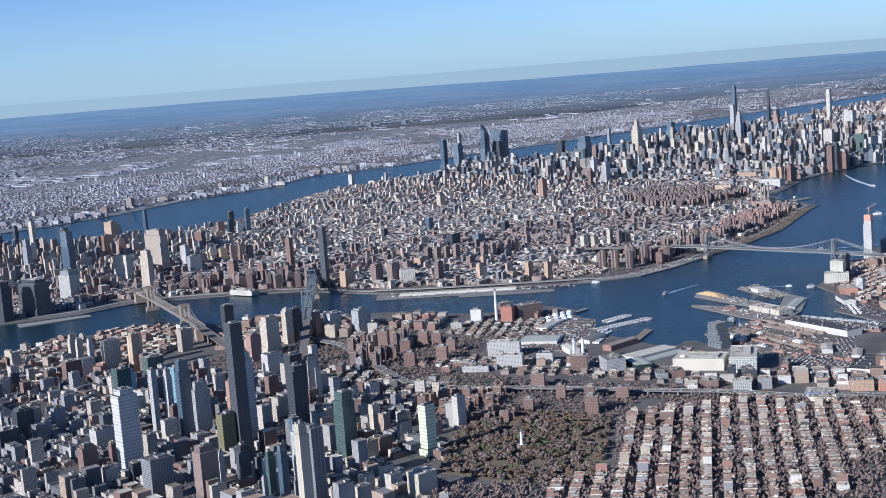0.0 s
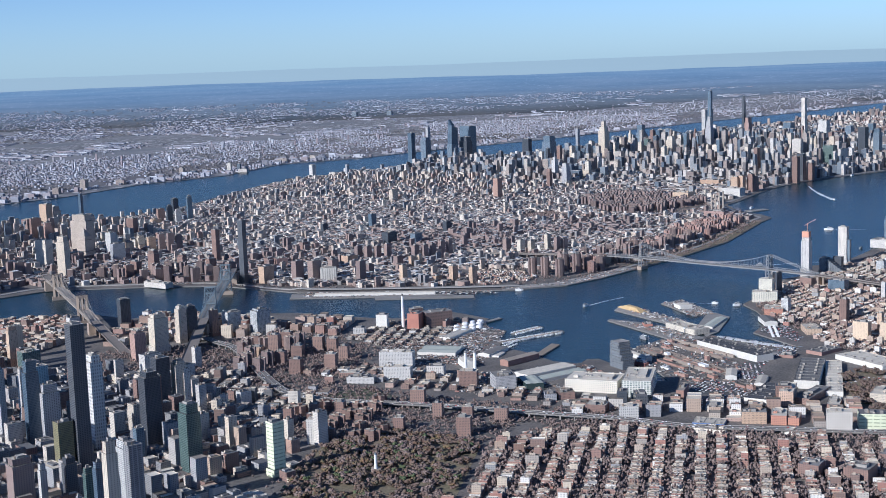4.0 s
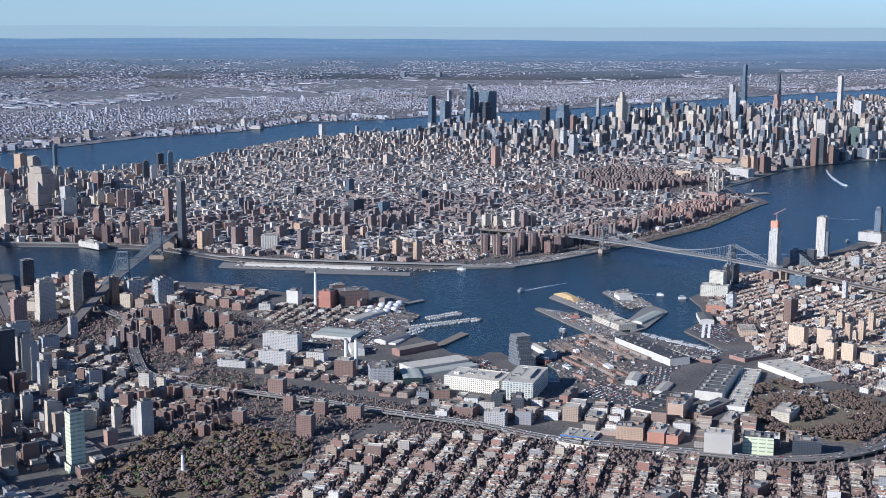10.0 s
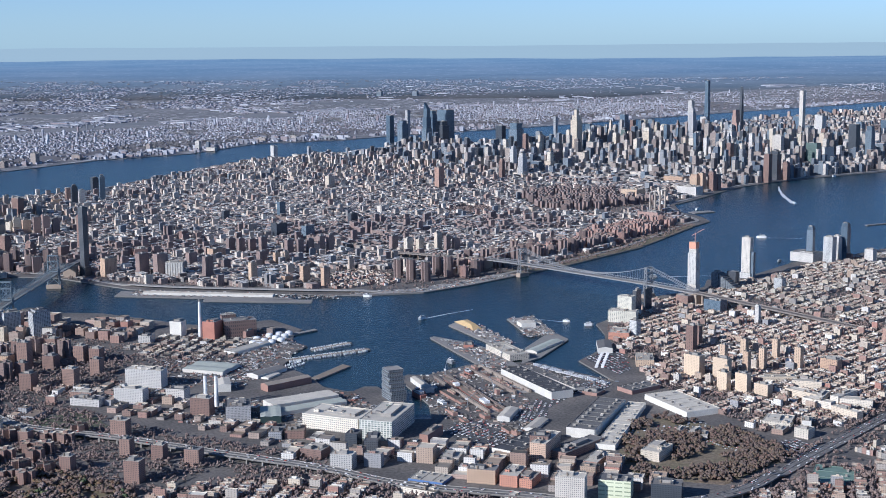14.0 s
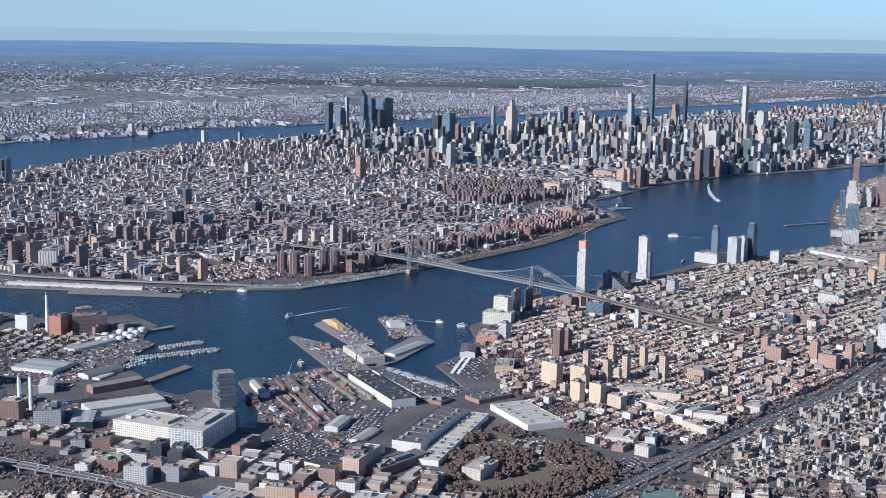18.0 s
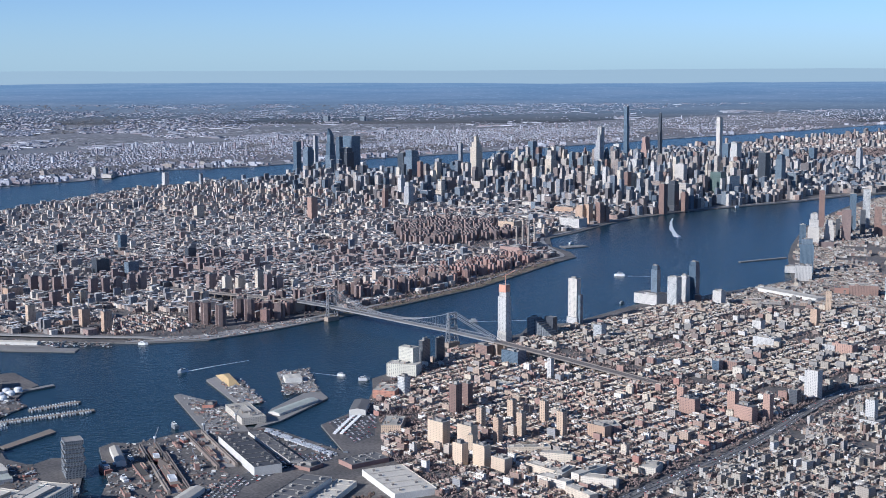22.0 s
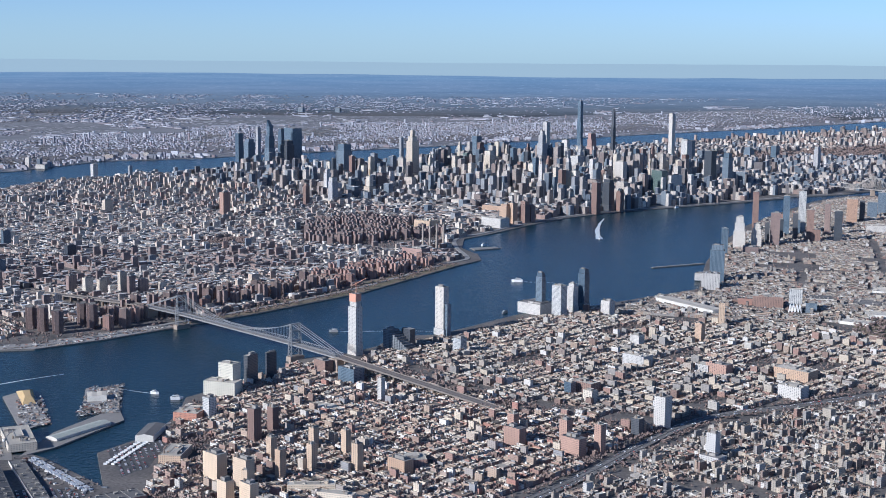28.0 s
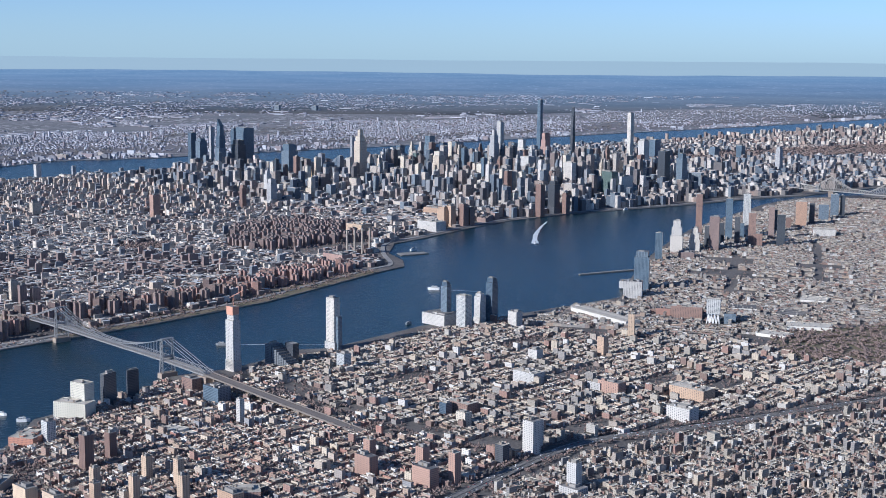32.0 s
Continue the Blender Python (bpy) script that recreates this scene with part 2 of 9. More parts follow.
roof_row = plain("row_house_roofs", [(0.585, 0.529, 0.438), (0.224, 0.2, 0.172), (0.65, 0.594, 0.495), (0.27, 0.224, 0.18), (0.39, 0.355, 0.296), (0.16, 0.139, 0.114), (0.542, 0.482, 0.395), (0.299, 0.237, 0.18), (0.477, 0.363, 0.276), (0.759, 0.707, 0.599)])
wall_beige = facade("beige_stone", [(0.47, 0.4, 0.335), (0.44, 0.38, 0.32)], part_open=(0.35, 0.6), show=0.6)
roof_dark = plain("tar_roof", [(0.14, 0.14, 0.145), (0.2, 0.19, 0.18), (0.26, 0.25, 0.24)])
roof_white = plain("white_roof", [(0.64, 0.588, 0.493), (0.56, 0.514, 0.432), (0.48, 0.441, 0.372)])
concrete = plain("concrete", [(0.33, 0.31, 0.285), (0.27, 0.255, 0.235)])
asphalt = plain("asphalt", [(0.06, 0.06, 0.062)])
steel_grey = plain("painted_steel", [(0.235, 0.24, 0.25)], rough=0.65)
steel_blue = plain("blue_painted_steel", [(0.185, 0.225, 0.255)], rough=0.6)
stone = plain("weathered_granite", [(0.37, 0.3, 0.24)])
bridge_buff = plain("buff_painted_steel", [(0.36, 0.31, 0.26)], rough=0.7)
orange = plain("orange_netting", [(0.62, 0.33, 0.23)])
red_brick = plain("red_brick", [(0.3, 0.14, 0.11)])
white_paint = plain("white_paint", [(0.8, 0.8, 0.79)], rough=0.6)
timber = plain("timber", [(0.27, 0.22, 0.17)])
sand = plain("sand", [(0.55, 0.4, 0.2)])


def ground_material(name, base, other, scale, bright=None, roads=None):
    m, nt, bsdf = shader(name)
    tone = ramp(nt, noise_tex(nt, scale, 5.0), [base, other], False, (0.35, 0.65))
    tone = blend(nt, 0.7, tone, ramp(nt, noise_tex(nt, 1.7, 4.0), [(0.5, 0.5, 0.5), (1.5, 1.5, 1.5)], False, (0.3, 0.7)), "MULTIPLY")
    nt.links.new(tone, bsdf.inputs["Base Color"])
    bsdf.inputs["Roughness"].default_value = 0.95
    return m


city_ground = ground_material("streets_and_yards", (0.105, 0.098, 0.092), (0.175, 0.158, 0.142), 0.09)
park_ground = ground_material("winter_lawn", (0.21, 0.165, 0.12), (0.17, 0.155, 0.09), 0.12)
field_green = ground_material("playing_field_grass", (0.1, 0.115, 0.07), (0.13, 0.125, 0.09), 0.2)


def lowland(name):
    """Flat country seen from afar: bare marsh, woods, and towns whose roofs and trees are small patches."""
    m, nt, bsdf = shader(name)
    # Marsh and town tones are shifted to blue, distance haze in the base colour.
    marsh = ramp(nt, noise_tex(nt, 0.011, 5.0), [(0.16, 0.168, 0.18), (0.215, 0.21, 0.215), (0.19, 0.19, 0.2)], False, (0.35, 0.5, 0.65))
    patch = nt.nodes.new("ShaderNodeTexVoronoi")
    patch.inputs["Scale"].default_value = 0.22
    nt.links.new(nt.nodes.new("ShaderNodeNewGeometry").outputs["Position"], patch.inputs["Vector"])
    one = node(nt, "SeparateXYZ", i0=patch.outputs["Color"]).outputs[0]
    town = ramp(nt, one, [(0.13, 0.13, 0.14), (0.18, 0.175, 0.178), (0.115, 0.118, 0.128), (0.28, 0.27, 0.27), (0.15, 0.148, 0.152), (0.5, 0.49, 0.48), (0.135, 0.137, 0.145), (0.22, 0.21, 0.21)])
    share = ramp(nt, noise_tex(nt, 0.0055, 4.0), [(0, 0, 0), (1, 1, 1)], False, (0.42, 0.52))
    nt.links.new(blend(nt, share, marsh, town), bsdf.inputs["Base Color"])
    bsdf.inputs["Roughness"].default_value = 0.95
    return m


far_ground = lowland("hazy_winter_lowland")
quay = plain("quay_wall", [(0.2, 0.19, 0.18)])

water_mat, nt, bsdf = shader("river_water")
deep = ramp(nt, noise_tex(nt, 0.012, 4.0), [(0.01, 0.029, 0.041), (0.016, 0.039, 0.054)], False, (0.35, 0.65))
nt.links.new(deep, bsdf.inputs["Base Color"])
bsdf.inputs["Roughness"].default_value = 0.26
bsdf.inputs["IOR"].default_value = 1.33
bump = node(nt, "Bump")
bump.inputs["Strength"].default_value, bump.inputs["Distance"].default_value = 0.6, 0.5
nt.links.new(noise_tex(nt, 0.9, 5.0), bump.inputs["Height"])
nt.links.new(bump.outputs[0], bsdf.inputs["Normal"])


# ---- building blocks ----
def mesh_of(name, verts, faces, materials, slots=None, uvs=None):
    me = bpy.data.meshes.new(name)
    me.from_pydata(verts, [], faces)
    for m in materials:
        me.materials.append(m)
    if slots is not None:
        me.polygons.foreach_set("material_index", np.asarray(slots, dtype=np.int32))
    if uvs is not None:
        layer = me.uv_layers.new(name="UVMap")
        layer.data.foreach_set("uv", np.asarray(uvs, dtype=np.float32).ravel())
    me.update()
    return me


CORNERS = np.array([(-0.5, -0.5), (0.5, -0.5), (0.5, 0.5), (-0.5, 0.5)])


def blocks(name, rows, materials, rim=0.09):
    """Flat-roofed blocks with parapets in one mesh. Rows: x, y, foot, width, depth, height, turn in degrees."""
    a = np.asarray(rows, dtype=float).reshape(-1, 7)
    n = len(a)
    turn = np.radians(a[:, 6])
    c, s = np.cos(turn)[:, None], np.sin(turn)[:, None]
    t = np.minimum(0.06, 0.12 * np.minimum(a[:, 3], a[:, 4]))[:, None]
    lip = np.minimum(rim, 0.2 * a[:, 5])[:, None]
    px, py = a[:, 3:4] * CORNERS[:, 0], a[:, 4:5] * CORNERS[:, 1]
    qx, qy = px - np.sign(CORNERS[:, 0]) * t, py - np.sign(CORNERS[:, 1]) * t
    foot, top = a[:, 2:3] + 0 * px, (a[:, 2:3] + a[:, 5:6]) + 0 * px
    rings = [(px, py, foot), (px, py, top), (qx, qy, top), (qx, qy, top - lip)]
    v = np.stack([np.stack([a[:, 0:1] + x * c - y * s, a[:, 1:2] + x * s + y * c, z], -1) for x, y, z in rings], 1).reshape(-1, 3)
    quad = [[k + 4 * r, (k + 1) % 4 + 4 * r, (k + 1) % 4 + 4 * r + 4, k + 4 * r + 4] for r in range(3) for k in range(4)] + [[12, 13, 14, 15]]
    f = (np.array(quad)[None] + 16 * np.arange(n)[:, None, None]).reshape(-1, 4)
    uv = np.zeros((n, 13, 4, 2))
    for k in range(4):
        side = a[:, 3] if k % 2 == 0 else a[:, 4]
        uv[:, k, 1, 0] = uv[:, k, 2, 0] = side
        uv[:, k, 2, 1] = uv[:, k, 3, 1] = a[:, 5]
        uv[:, k, :, 0] += 0.07 + 0.29 * k
    uv[:, 4:] = 0.99 * 0.32
    slots = np.tile([0] * 4 + [1] * 9, n)
    return mesh_of(name, v.tolist(), f.tolist(), materials, slots, uv.reshape(-1, 2))


def plain_blocks(name, rows, materials):
    """Simple flat-roofed blocks in one mesh, for what stays far off."""
    a = np.asarray(rows, dtype=float).reshape(-1, 7)
    n = len(a)
    turn = np.radians(a[:, 6])
    c, s = np.cos(turn)[:, None], np.sin(turn)[:, None]
    px, py = a[:, 3:4] * CORNERS[:, 0], a[:, 4:5] * CORNERS[:, 1]
    gx, gy = a[:, 0:1] + px * c - py * s, a[:, 1:2] + px * s + py * c
    v = np.stack([np.stack([gx, gy, a[:, 2:3] + 0 * px], -1), np.stack([gx, gy, a[:, 2:3] + a[:, 5:6] + 0 * px], -1)], 1).reshape(-1, 3)
    quad = [[k, (k + 1) % 4, (k + 1) % 4 + 4, k + 4] for k in range(4)] + [[4, 5, 6, 7]]
    f = (np.array(quad)[None] + 8 * np.arange(n)[:, None, None]).reshape(-1, 4)
    uv = np.zeros((n, 5, 4, 2))
    for k in range(4):
        uv[:, k, 1, 0] = uv[:, k, 2, 0] = a[:, 3] if k % 2 == 0 else a[:, 4]
        uv[:, k, 2, 1] = uv[:, k, 3, 1] = a[:, 5]
        uv[:, k, :, 0] += 0.07 + 0.29 * k
    uv[:, 4:] = 0.99 * 0.32
    return mesh_of(name, v.tolist(), f.tolist(), materials, np.tile([0, 0, 0, 0, 1], n), uv.reshape(-1, 2))


def prism(name, ring, foot, top, materials, scale_top=1.0, centre=(0, 0)):
    """A wall of any outline, with a flat top; scale_top draws the top in."""
    n = len(ring)
    upper = [(centre[0] + (x - centre[0]) * scale_top, centre[1] + (y - centre[1]) * scale_top) for x, y in ring]
    v = [(x, y, foot) for x, y in ring] + [(x, y, top) for x, y in upper]
    f = [(k, (k + 1) % n, n + (k + 1) % n, n + k) for k in range(n)] + [tuple(range(n, 2 * n))]
    uvs, run = [], 0.0
    for k in range(n):
        step = math.dist(ring[k], ring[(k + 1) % n])
        uvs += [(run, 0), (run + step, 0), (run + step, top - foot), (run, top - foot)]
        run += step
    uvs += [(0.317, 0.337)] * n
    return mesh_of(name, v, f, materials, [0] * n + [min(1, len(materials) - 1)], uvs)


def part(name, me, parent, label="", m=None):
    ob = new(name, me)
    ob.parent = parent
    if m is not None:
        ob.matrix_basis = m
    return tagged(ob, label)


def thing(name, me, m, label, category, group="", kind=""):
    ob = new(name, me)
    ob.matrix_basis = m
    return tagged(ob, label, category, group, kind)


def disc(r, n=12, turn=0.0):
    return [(r * math.cos(turn + 2 * math.pi * k / n), r * math.sin(turn + 2 * math.pi * k / n)) for k in range(n)]


def rect(w, d, x=0.0, y=0.0):
    return [(x - w / 2, y - d / 2), (x + w / 2, y - d / 2), (x + w / 2, y + d / 2), (x - w / 2, y + d / 2)]


def beam(verts, faces, a, b, w, h):
    """Adds a straight bar from a to b to the lists."""
    a, b = Vector(a), Vector(b)
    along = (b - a).normalized()
    side = along.cross(Vector((0, 0, 1)))
    side = Vector((1, 0, 0)) if side.length < 1e-4 else side.normalized()
    up = side.cross(along)
    k = len(verts)
    for p in (a, b):
        for i, j in ((-1, -1), (1, -1), (1, 1), (-1, 1)):
            verts.append(tuple(p + side * (i * w / 2) + up * (j * h / 2)))
    faces.extend([tuple(k + i for i in q) for q in ((0, 1, 2, 3), (4, 7, 6, 5), (0, 4, 5, 1), (1, 5, 6, 2), (2, 6, 7, 3), (3, 7, 4, 0))])


def bars(name, rows, material):
    v, f = [], []
    for a, b, w, h in rows:
        beam(v, f, a, b, w, h)
    return mesh_of(name, v, f, [material])


def tube(name, points, r, material, sides=6):
    """One round cable through the points."""
    v, f = [], []
    for k, p in enumerate(points):
        way = (Vector(points[min(k + 1, len(points) - 1)]) - Vector(points[max(k - 1, 0)])).normalized()
        side = way.cross(Vector((0, 0, 1))).normalized()
        up = side.cross(way)
        v += [tuple(Vector(p) + (side * math.cos(2 * math.pi * j / sides) + up * math.sin(2 * math.pi * j / sides)) * r) for j in range(sides)]
        if k:
            f += [(sides * (k - 1) + j, sides * (k - 1) + (j + 1) % sides, sides * k + (j + 1) % sides, sides * k + j) for j in range(sides)]
    return mesh_of(name, v, f, [material])


def inside(x, y, poly):
    hit, n = False, len(poly)
    for k in range(n):
        (x0, y0), (x1, y1) = poly[k], poly[k - 1]
        if (y0 > y) != (y1 > y) and x < (x1 - x0) * (y - y0) / (y1 - y0) + x0:
            hit = not hit
    return hit


# ---- land and water ----
def land(name, shore, material, label, top=0.0, kind="structure", category="ground"):
    me = prism(name, shore, top - 0.6, top, [quay, material])
    return thing(name, me, Matrix(), label, category, "", kind)


MANHATTAN = [(-260, 440), (-140, 464), (-113, 473), (-95, 489), (-60, 488), (-35, 484), (-6, 463), (28, 456), (66, 452), (84, 456), (98, 468), (114, 486), (132, 506), (160, 543), (190, 601), (198, 614), (197, 628), (191, 645), (192, 672), (204, 690), (222, 722), (240, 750), (270, 780), (300, 801), (340, 829), (376, 860), (408, 877), (436, 905), (500, 960), (600, 1030), (680, 1100), (760, 1240), (900, 1500), (1000, 1720), (960, 1900), (867, 1817), (715, 1694), (496, 1484), (300, 1260), (186, 1149), (40, 1000), (-10, 957), (-46, 912), (-60, 885), (-97, 750), (-121, 713), (-170, 668), (-230, 600), (-290, 490)]
BROOKLYN = [(-400, 60), (-200, 330), (-135, 395), (-123, 404), (-115, 415), (-108, 427), (-97, 429), (-90, 438), (-69, 438), (-56, 427), (-45, 434), (-28, 429), (-4, 426), (22, 411), (30, 410), (44, 417), (54, 404), (52.5, 399), (53, 390), (57.5, 385), (54.5, 376), (55, 371), (54, 365), (60, 357), (66, 345), (72, 341), (74.5, 345.5), (77.5, 345.5), (79.5, 340.5), (83.5, 334), (86.4, 320), (90, 320), (89, 331), (81.6, 352.5), (83.5, 356), (88, 355.5), (97, 365), (104, 367), (111.6, 367.5), (114.5, 365.5), (129.3, 349.5), (123, 369), (131, 383), (132, 398), (131, 410), (135, 416)]
QUEENS_SHORE = [(147, 435), (151, 448), (162, 455), (169, 464), (172, 476), (184, 479), (206, 508), (224, 519), (250, 541), (267, 556), (271, 575), (280, 614), (290, 648), (302, 683), (319, 727), (344, 776), (376, 833), (398, 862), (470, 900), (560, 955), (700, 1040), (900, 1250), (1500, 1900), (3000, 1900), (3000, -200), (-400, -200)]
JERSEY = [(-1600, 300), (-600, 500), (-400, 620), (-300, 740), (-211, 818), (-178, 858), (-145, 930), (-94, 978), (-62, 1072), (2, 1108), (37, 1150), (155, 1256), (378, 1490), (525, 1630), (781, 1905), (1100, 2300), (1500, 2700), (3800, 3600), (3800, 5200), (-3800, 5200), (-3800, 300)]
thing("river_water", mesh_of("water", [(-4200, -300, -0.3), (4200, -300, -0.3), (4200, 5200, -0.3), (-4200, 5200, -0.3)], [(0, 1, 2, 3)], [water_mat]), Matrix(), "dark blue river water with small waves", "water", "", "structure")
land("ground_island", MANHATTAN, city_ground, "dense city island with dark streets")
land("ground_east_bank", BROOKLYN + QUEENS_SHORE, city_ground, "low city ground on the east bank")
land("ground_west_bank", JERSEY, far_ground, "winter lowland on the west bank")

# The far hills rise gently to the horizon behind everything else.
hills_mat, nt, bsdf = shader("hazy_far_hills")
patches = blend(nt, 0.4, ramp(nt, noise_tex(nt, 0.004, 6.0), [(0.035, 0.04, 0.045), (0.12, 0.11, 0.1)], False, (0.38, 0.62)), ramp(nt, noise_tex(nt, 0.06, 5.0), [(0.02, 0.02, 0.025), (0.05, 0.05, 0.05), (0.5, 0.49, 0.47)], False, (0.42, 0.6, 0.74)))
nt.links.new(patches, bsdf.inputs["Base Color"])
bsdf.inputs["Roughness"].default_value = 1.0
# Haze put into the emission: the hills glow bluer the farther off.
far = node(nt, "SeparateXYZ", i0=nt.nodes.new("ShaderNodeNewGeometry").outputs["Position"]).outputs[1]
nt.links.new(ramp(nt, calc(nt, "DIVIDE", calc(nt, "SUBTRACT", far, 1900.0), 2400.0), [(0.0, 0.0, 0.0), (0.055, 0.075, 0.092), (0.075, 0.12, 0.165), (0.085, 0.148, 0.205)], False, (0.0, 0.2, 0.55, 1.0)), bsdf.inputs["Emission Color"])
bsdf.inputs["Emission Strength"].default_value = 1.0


def hill_height(x, y):
    up = max(0.0, (y - 2300) / 2700)
    return 0.1 + 25 * up ** 1.2 + 9 * up * noise.noise(Vector((x * 0.0011, y * 0.0018, 3.1))) + 3 * up * noise.noise(Vector((x * 0.004, y * 0.004, 9.1)))


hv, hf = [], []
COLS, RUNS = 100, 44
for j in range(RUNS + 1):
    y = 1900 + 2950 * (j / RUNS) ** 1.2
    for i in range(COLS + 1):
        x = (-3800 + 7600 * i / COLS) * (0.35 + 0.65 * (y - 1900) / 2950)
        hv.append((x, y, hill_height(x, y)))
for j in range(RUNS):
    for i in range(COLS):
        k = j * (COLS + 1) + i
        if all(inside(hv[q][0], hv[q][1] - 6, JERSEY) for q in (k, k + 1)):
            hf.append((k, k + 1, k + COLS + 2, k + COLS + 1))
thing("backdrop_hills", mesh_of("hills", hv, hf, [hills_mat]), Matrix(), "far wooded hills glowing haze-blue along the horizon", "backdrop", "", "structure")
# A glowing strip, shaped like a last range, closes the horizon as painted haze.
haze_band_mat, nt, bsdf = shader("haze_band")
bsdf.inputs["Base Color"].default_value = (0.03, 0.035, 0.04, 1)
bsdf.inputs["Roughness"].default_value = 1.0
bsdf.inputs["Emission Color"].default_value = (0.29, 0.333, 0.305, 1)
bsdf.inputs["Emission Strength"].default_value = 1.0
rv = []
for i in range(161):
    x = -3900 + 7800 * i / 160
    rv += [(x, 4852, 0), (x, 4860, 69 + 4 * noise.noise(Vector((x * 0.0013, 0.3, 2.2))) + 1.5 * noise.noise(Vector((x * 0.006, 1.3, 5.2))))]
thing("backdrop_range", mesh_of("range", rv, [(2 * i, 2 * i + 2, 2 * i + 3, 2 * i + 1) for i in range(160)], [haze_band_mat]), Matrix(), "pale grey-blue glowing band of haze on the horizon", "backdrop", "", "structure")
# Glowing sheet far behind the hills paints haze over the low sky, thickest below.
haze_sheet_mat, nt, bsdf = shader("haze_sheet")
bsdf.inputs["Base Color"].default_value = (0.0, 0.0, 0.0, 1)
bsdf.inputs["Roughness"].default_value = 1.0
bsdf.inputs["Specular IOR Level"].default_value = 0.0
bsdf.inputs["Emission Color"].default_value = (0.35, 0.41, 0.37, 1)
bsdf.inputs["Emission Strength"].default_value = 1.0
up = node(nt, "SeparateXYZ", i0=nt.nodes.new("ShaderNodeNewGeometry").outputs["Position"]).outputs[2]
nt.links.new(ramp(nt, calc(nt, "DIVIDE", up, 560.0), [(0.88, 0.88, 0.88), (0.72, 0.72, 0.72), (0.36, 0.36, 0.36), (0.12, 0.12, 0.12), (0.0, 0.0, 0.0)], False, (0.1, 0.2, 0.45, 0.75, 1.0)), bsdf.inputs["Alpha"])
thing("backdrop_sky", mesh_of("haze_sheet", [(-3900, 4866, 0), (3900, 4866, 0), (3900, 4866, 560), (-3900, 4866, 560)], [(0, 1, 2, 3)], [haze_sheet_mat]), Matrix(), "pale grey-blue glowing haze sheet over the low winter sky", "backdrop", "", "structure")


def pier(ring, material, label, name="pier", top=0.02):
    me = prism("deck", ring, -0.55, top, [quay, material])
    return thing(name, me, Matrix(), label, "pier", "river piers")


pier([(53.5, 370.6), (54.5, 369.4), (73.4, 380.8), (72.6, 382.2)], timber, "long timber marina pier with moored boats")
pier([(62, 353), (64, 352), (70, 364), (68, 366)], timber, "narrow timber mooring pier")
pier([(100, 364), (109, 364), (103, 381), (95, 390), (88.5, 395.5), (87.5, 394)], concrete, "cluttered concrete working pier")
pier([(104.5, 383), (108.3, 389.6), (95, 415.2), (92, 409)], concrete, "long pier covered by a yellow sand heap")
pier([(111.6, 400), (120, 397), (114.5, 420), (107.6, 417)], concrete, "square concrete pier with white sheds")
pier([(109.5, 366), (114.3, 372), (122.4, 391.5), (120, 398), (116.5, 396), (111, 382)], concrete, "curved quay arm with a round-roofed shed")
pier([(-8, 452), (45, 445), (46, 448), (-8, 460)], concrete, "long low waterfront pier along the island shore")
pier([(20, 444), (52, 441), (52, 445), (20, 448)], concrete, "low dark mooring pier beside the island shore")
pier([(58.6, 381.6), (59.4, 380.4), (68.4, 388), (67.6, 389.2)], timber, "short timber marina pier with moored boats")
pier([(49, 396.5), (51, 396), (58, 403.5), (57, 405)], concrete, "narrow jetty below the storage tanks")
pier([(258, 601), (258.6, 599.6), (279, 611), (278.4, 612.4)], concrete, "thin curved ferry pier on the far bank")
pier([(196, 640), (206, 646), (204, 650), (194, 646)], concrete, "small landing stage by the power station")
pier([(-130, 455), (-108, 466), (-110, 470), (-133, 462)], concrete, "wide old pier near the stone bridge")

KEEP = []


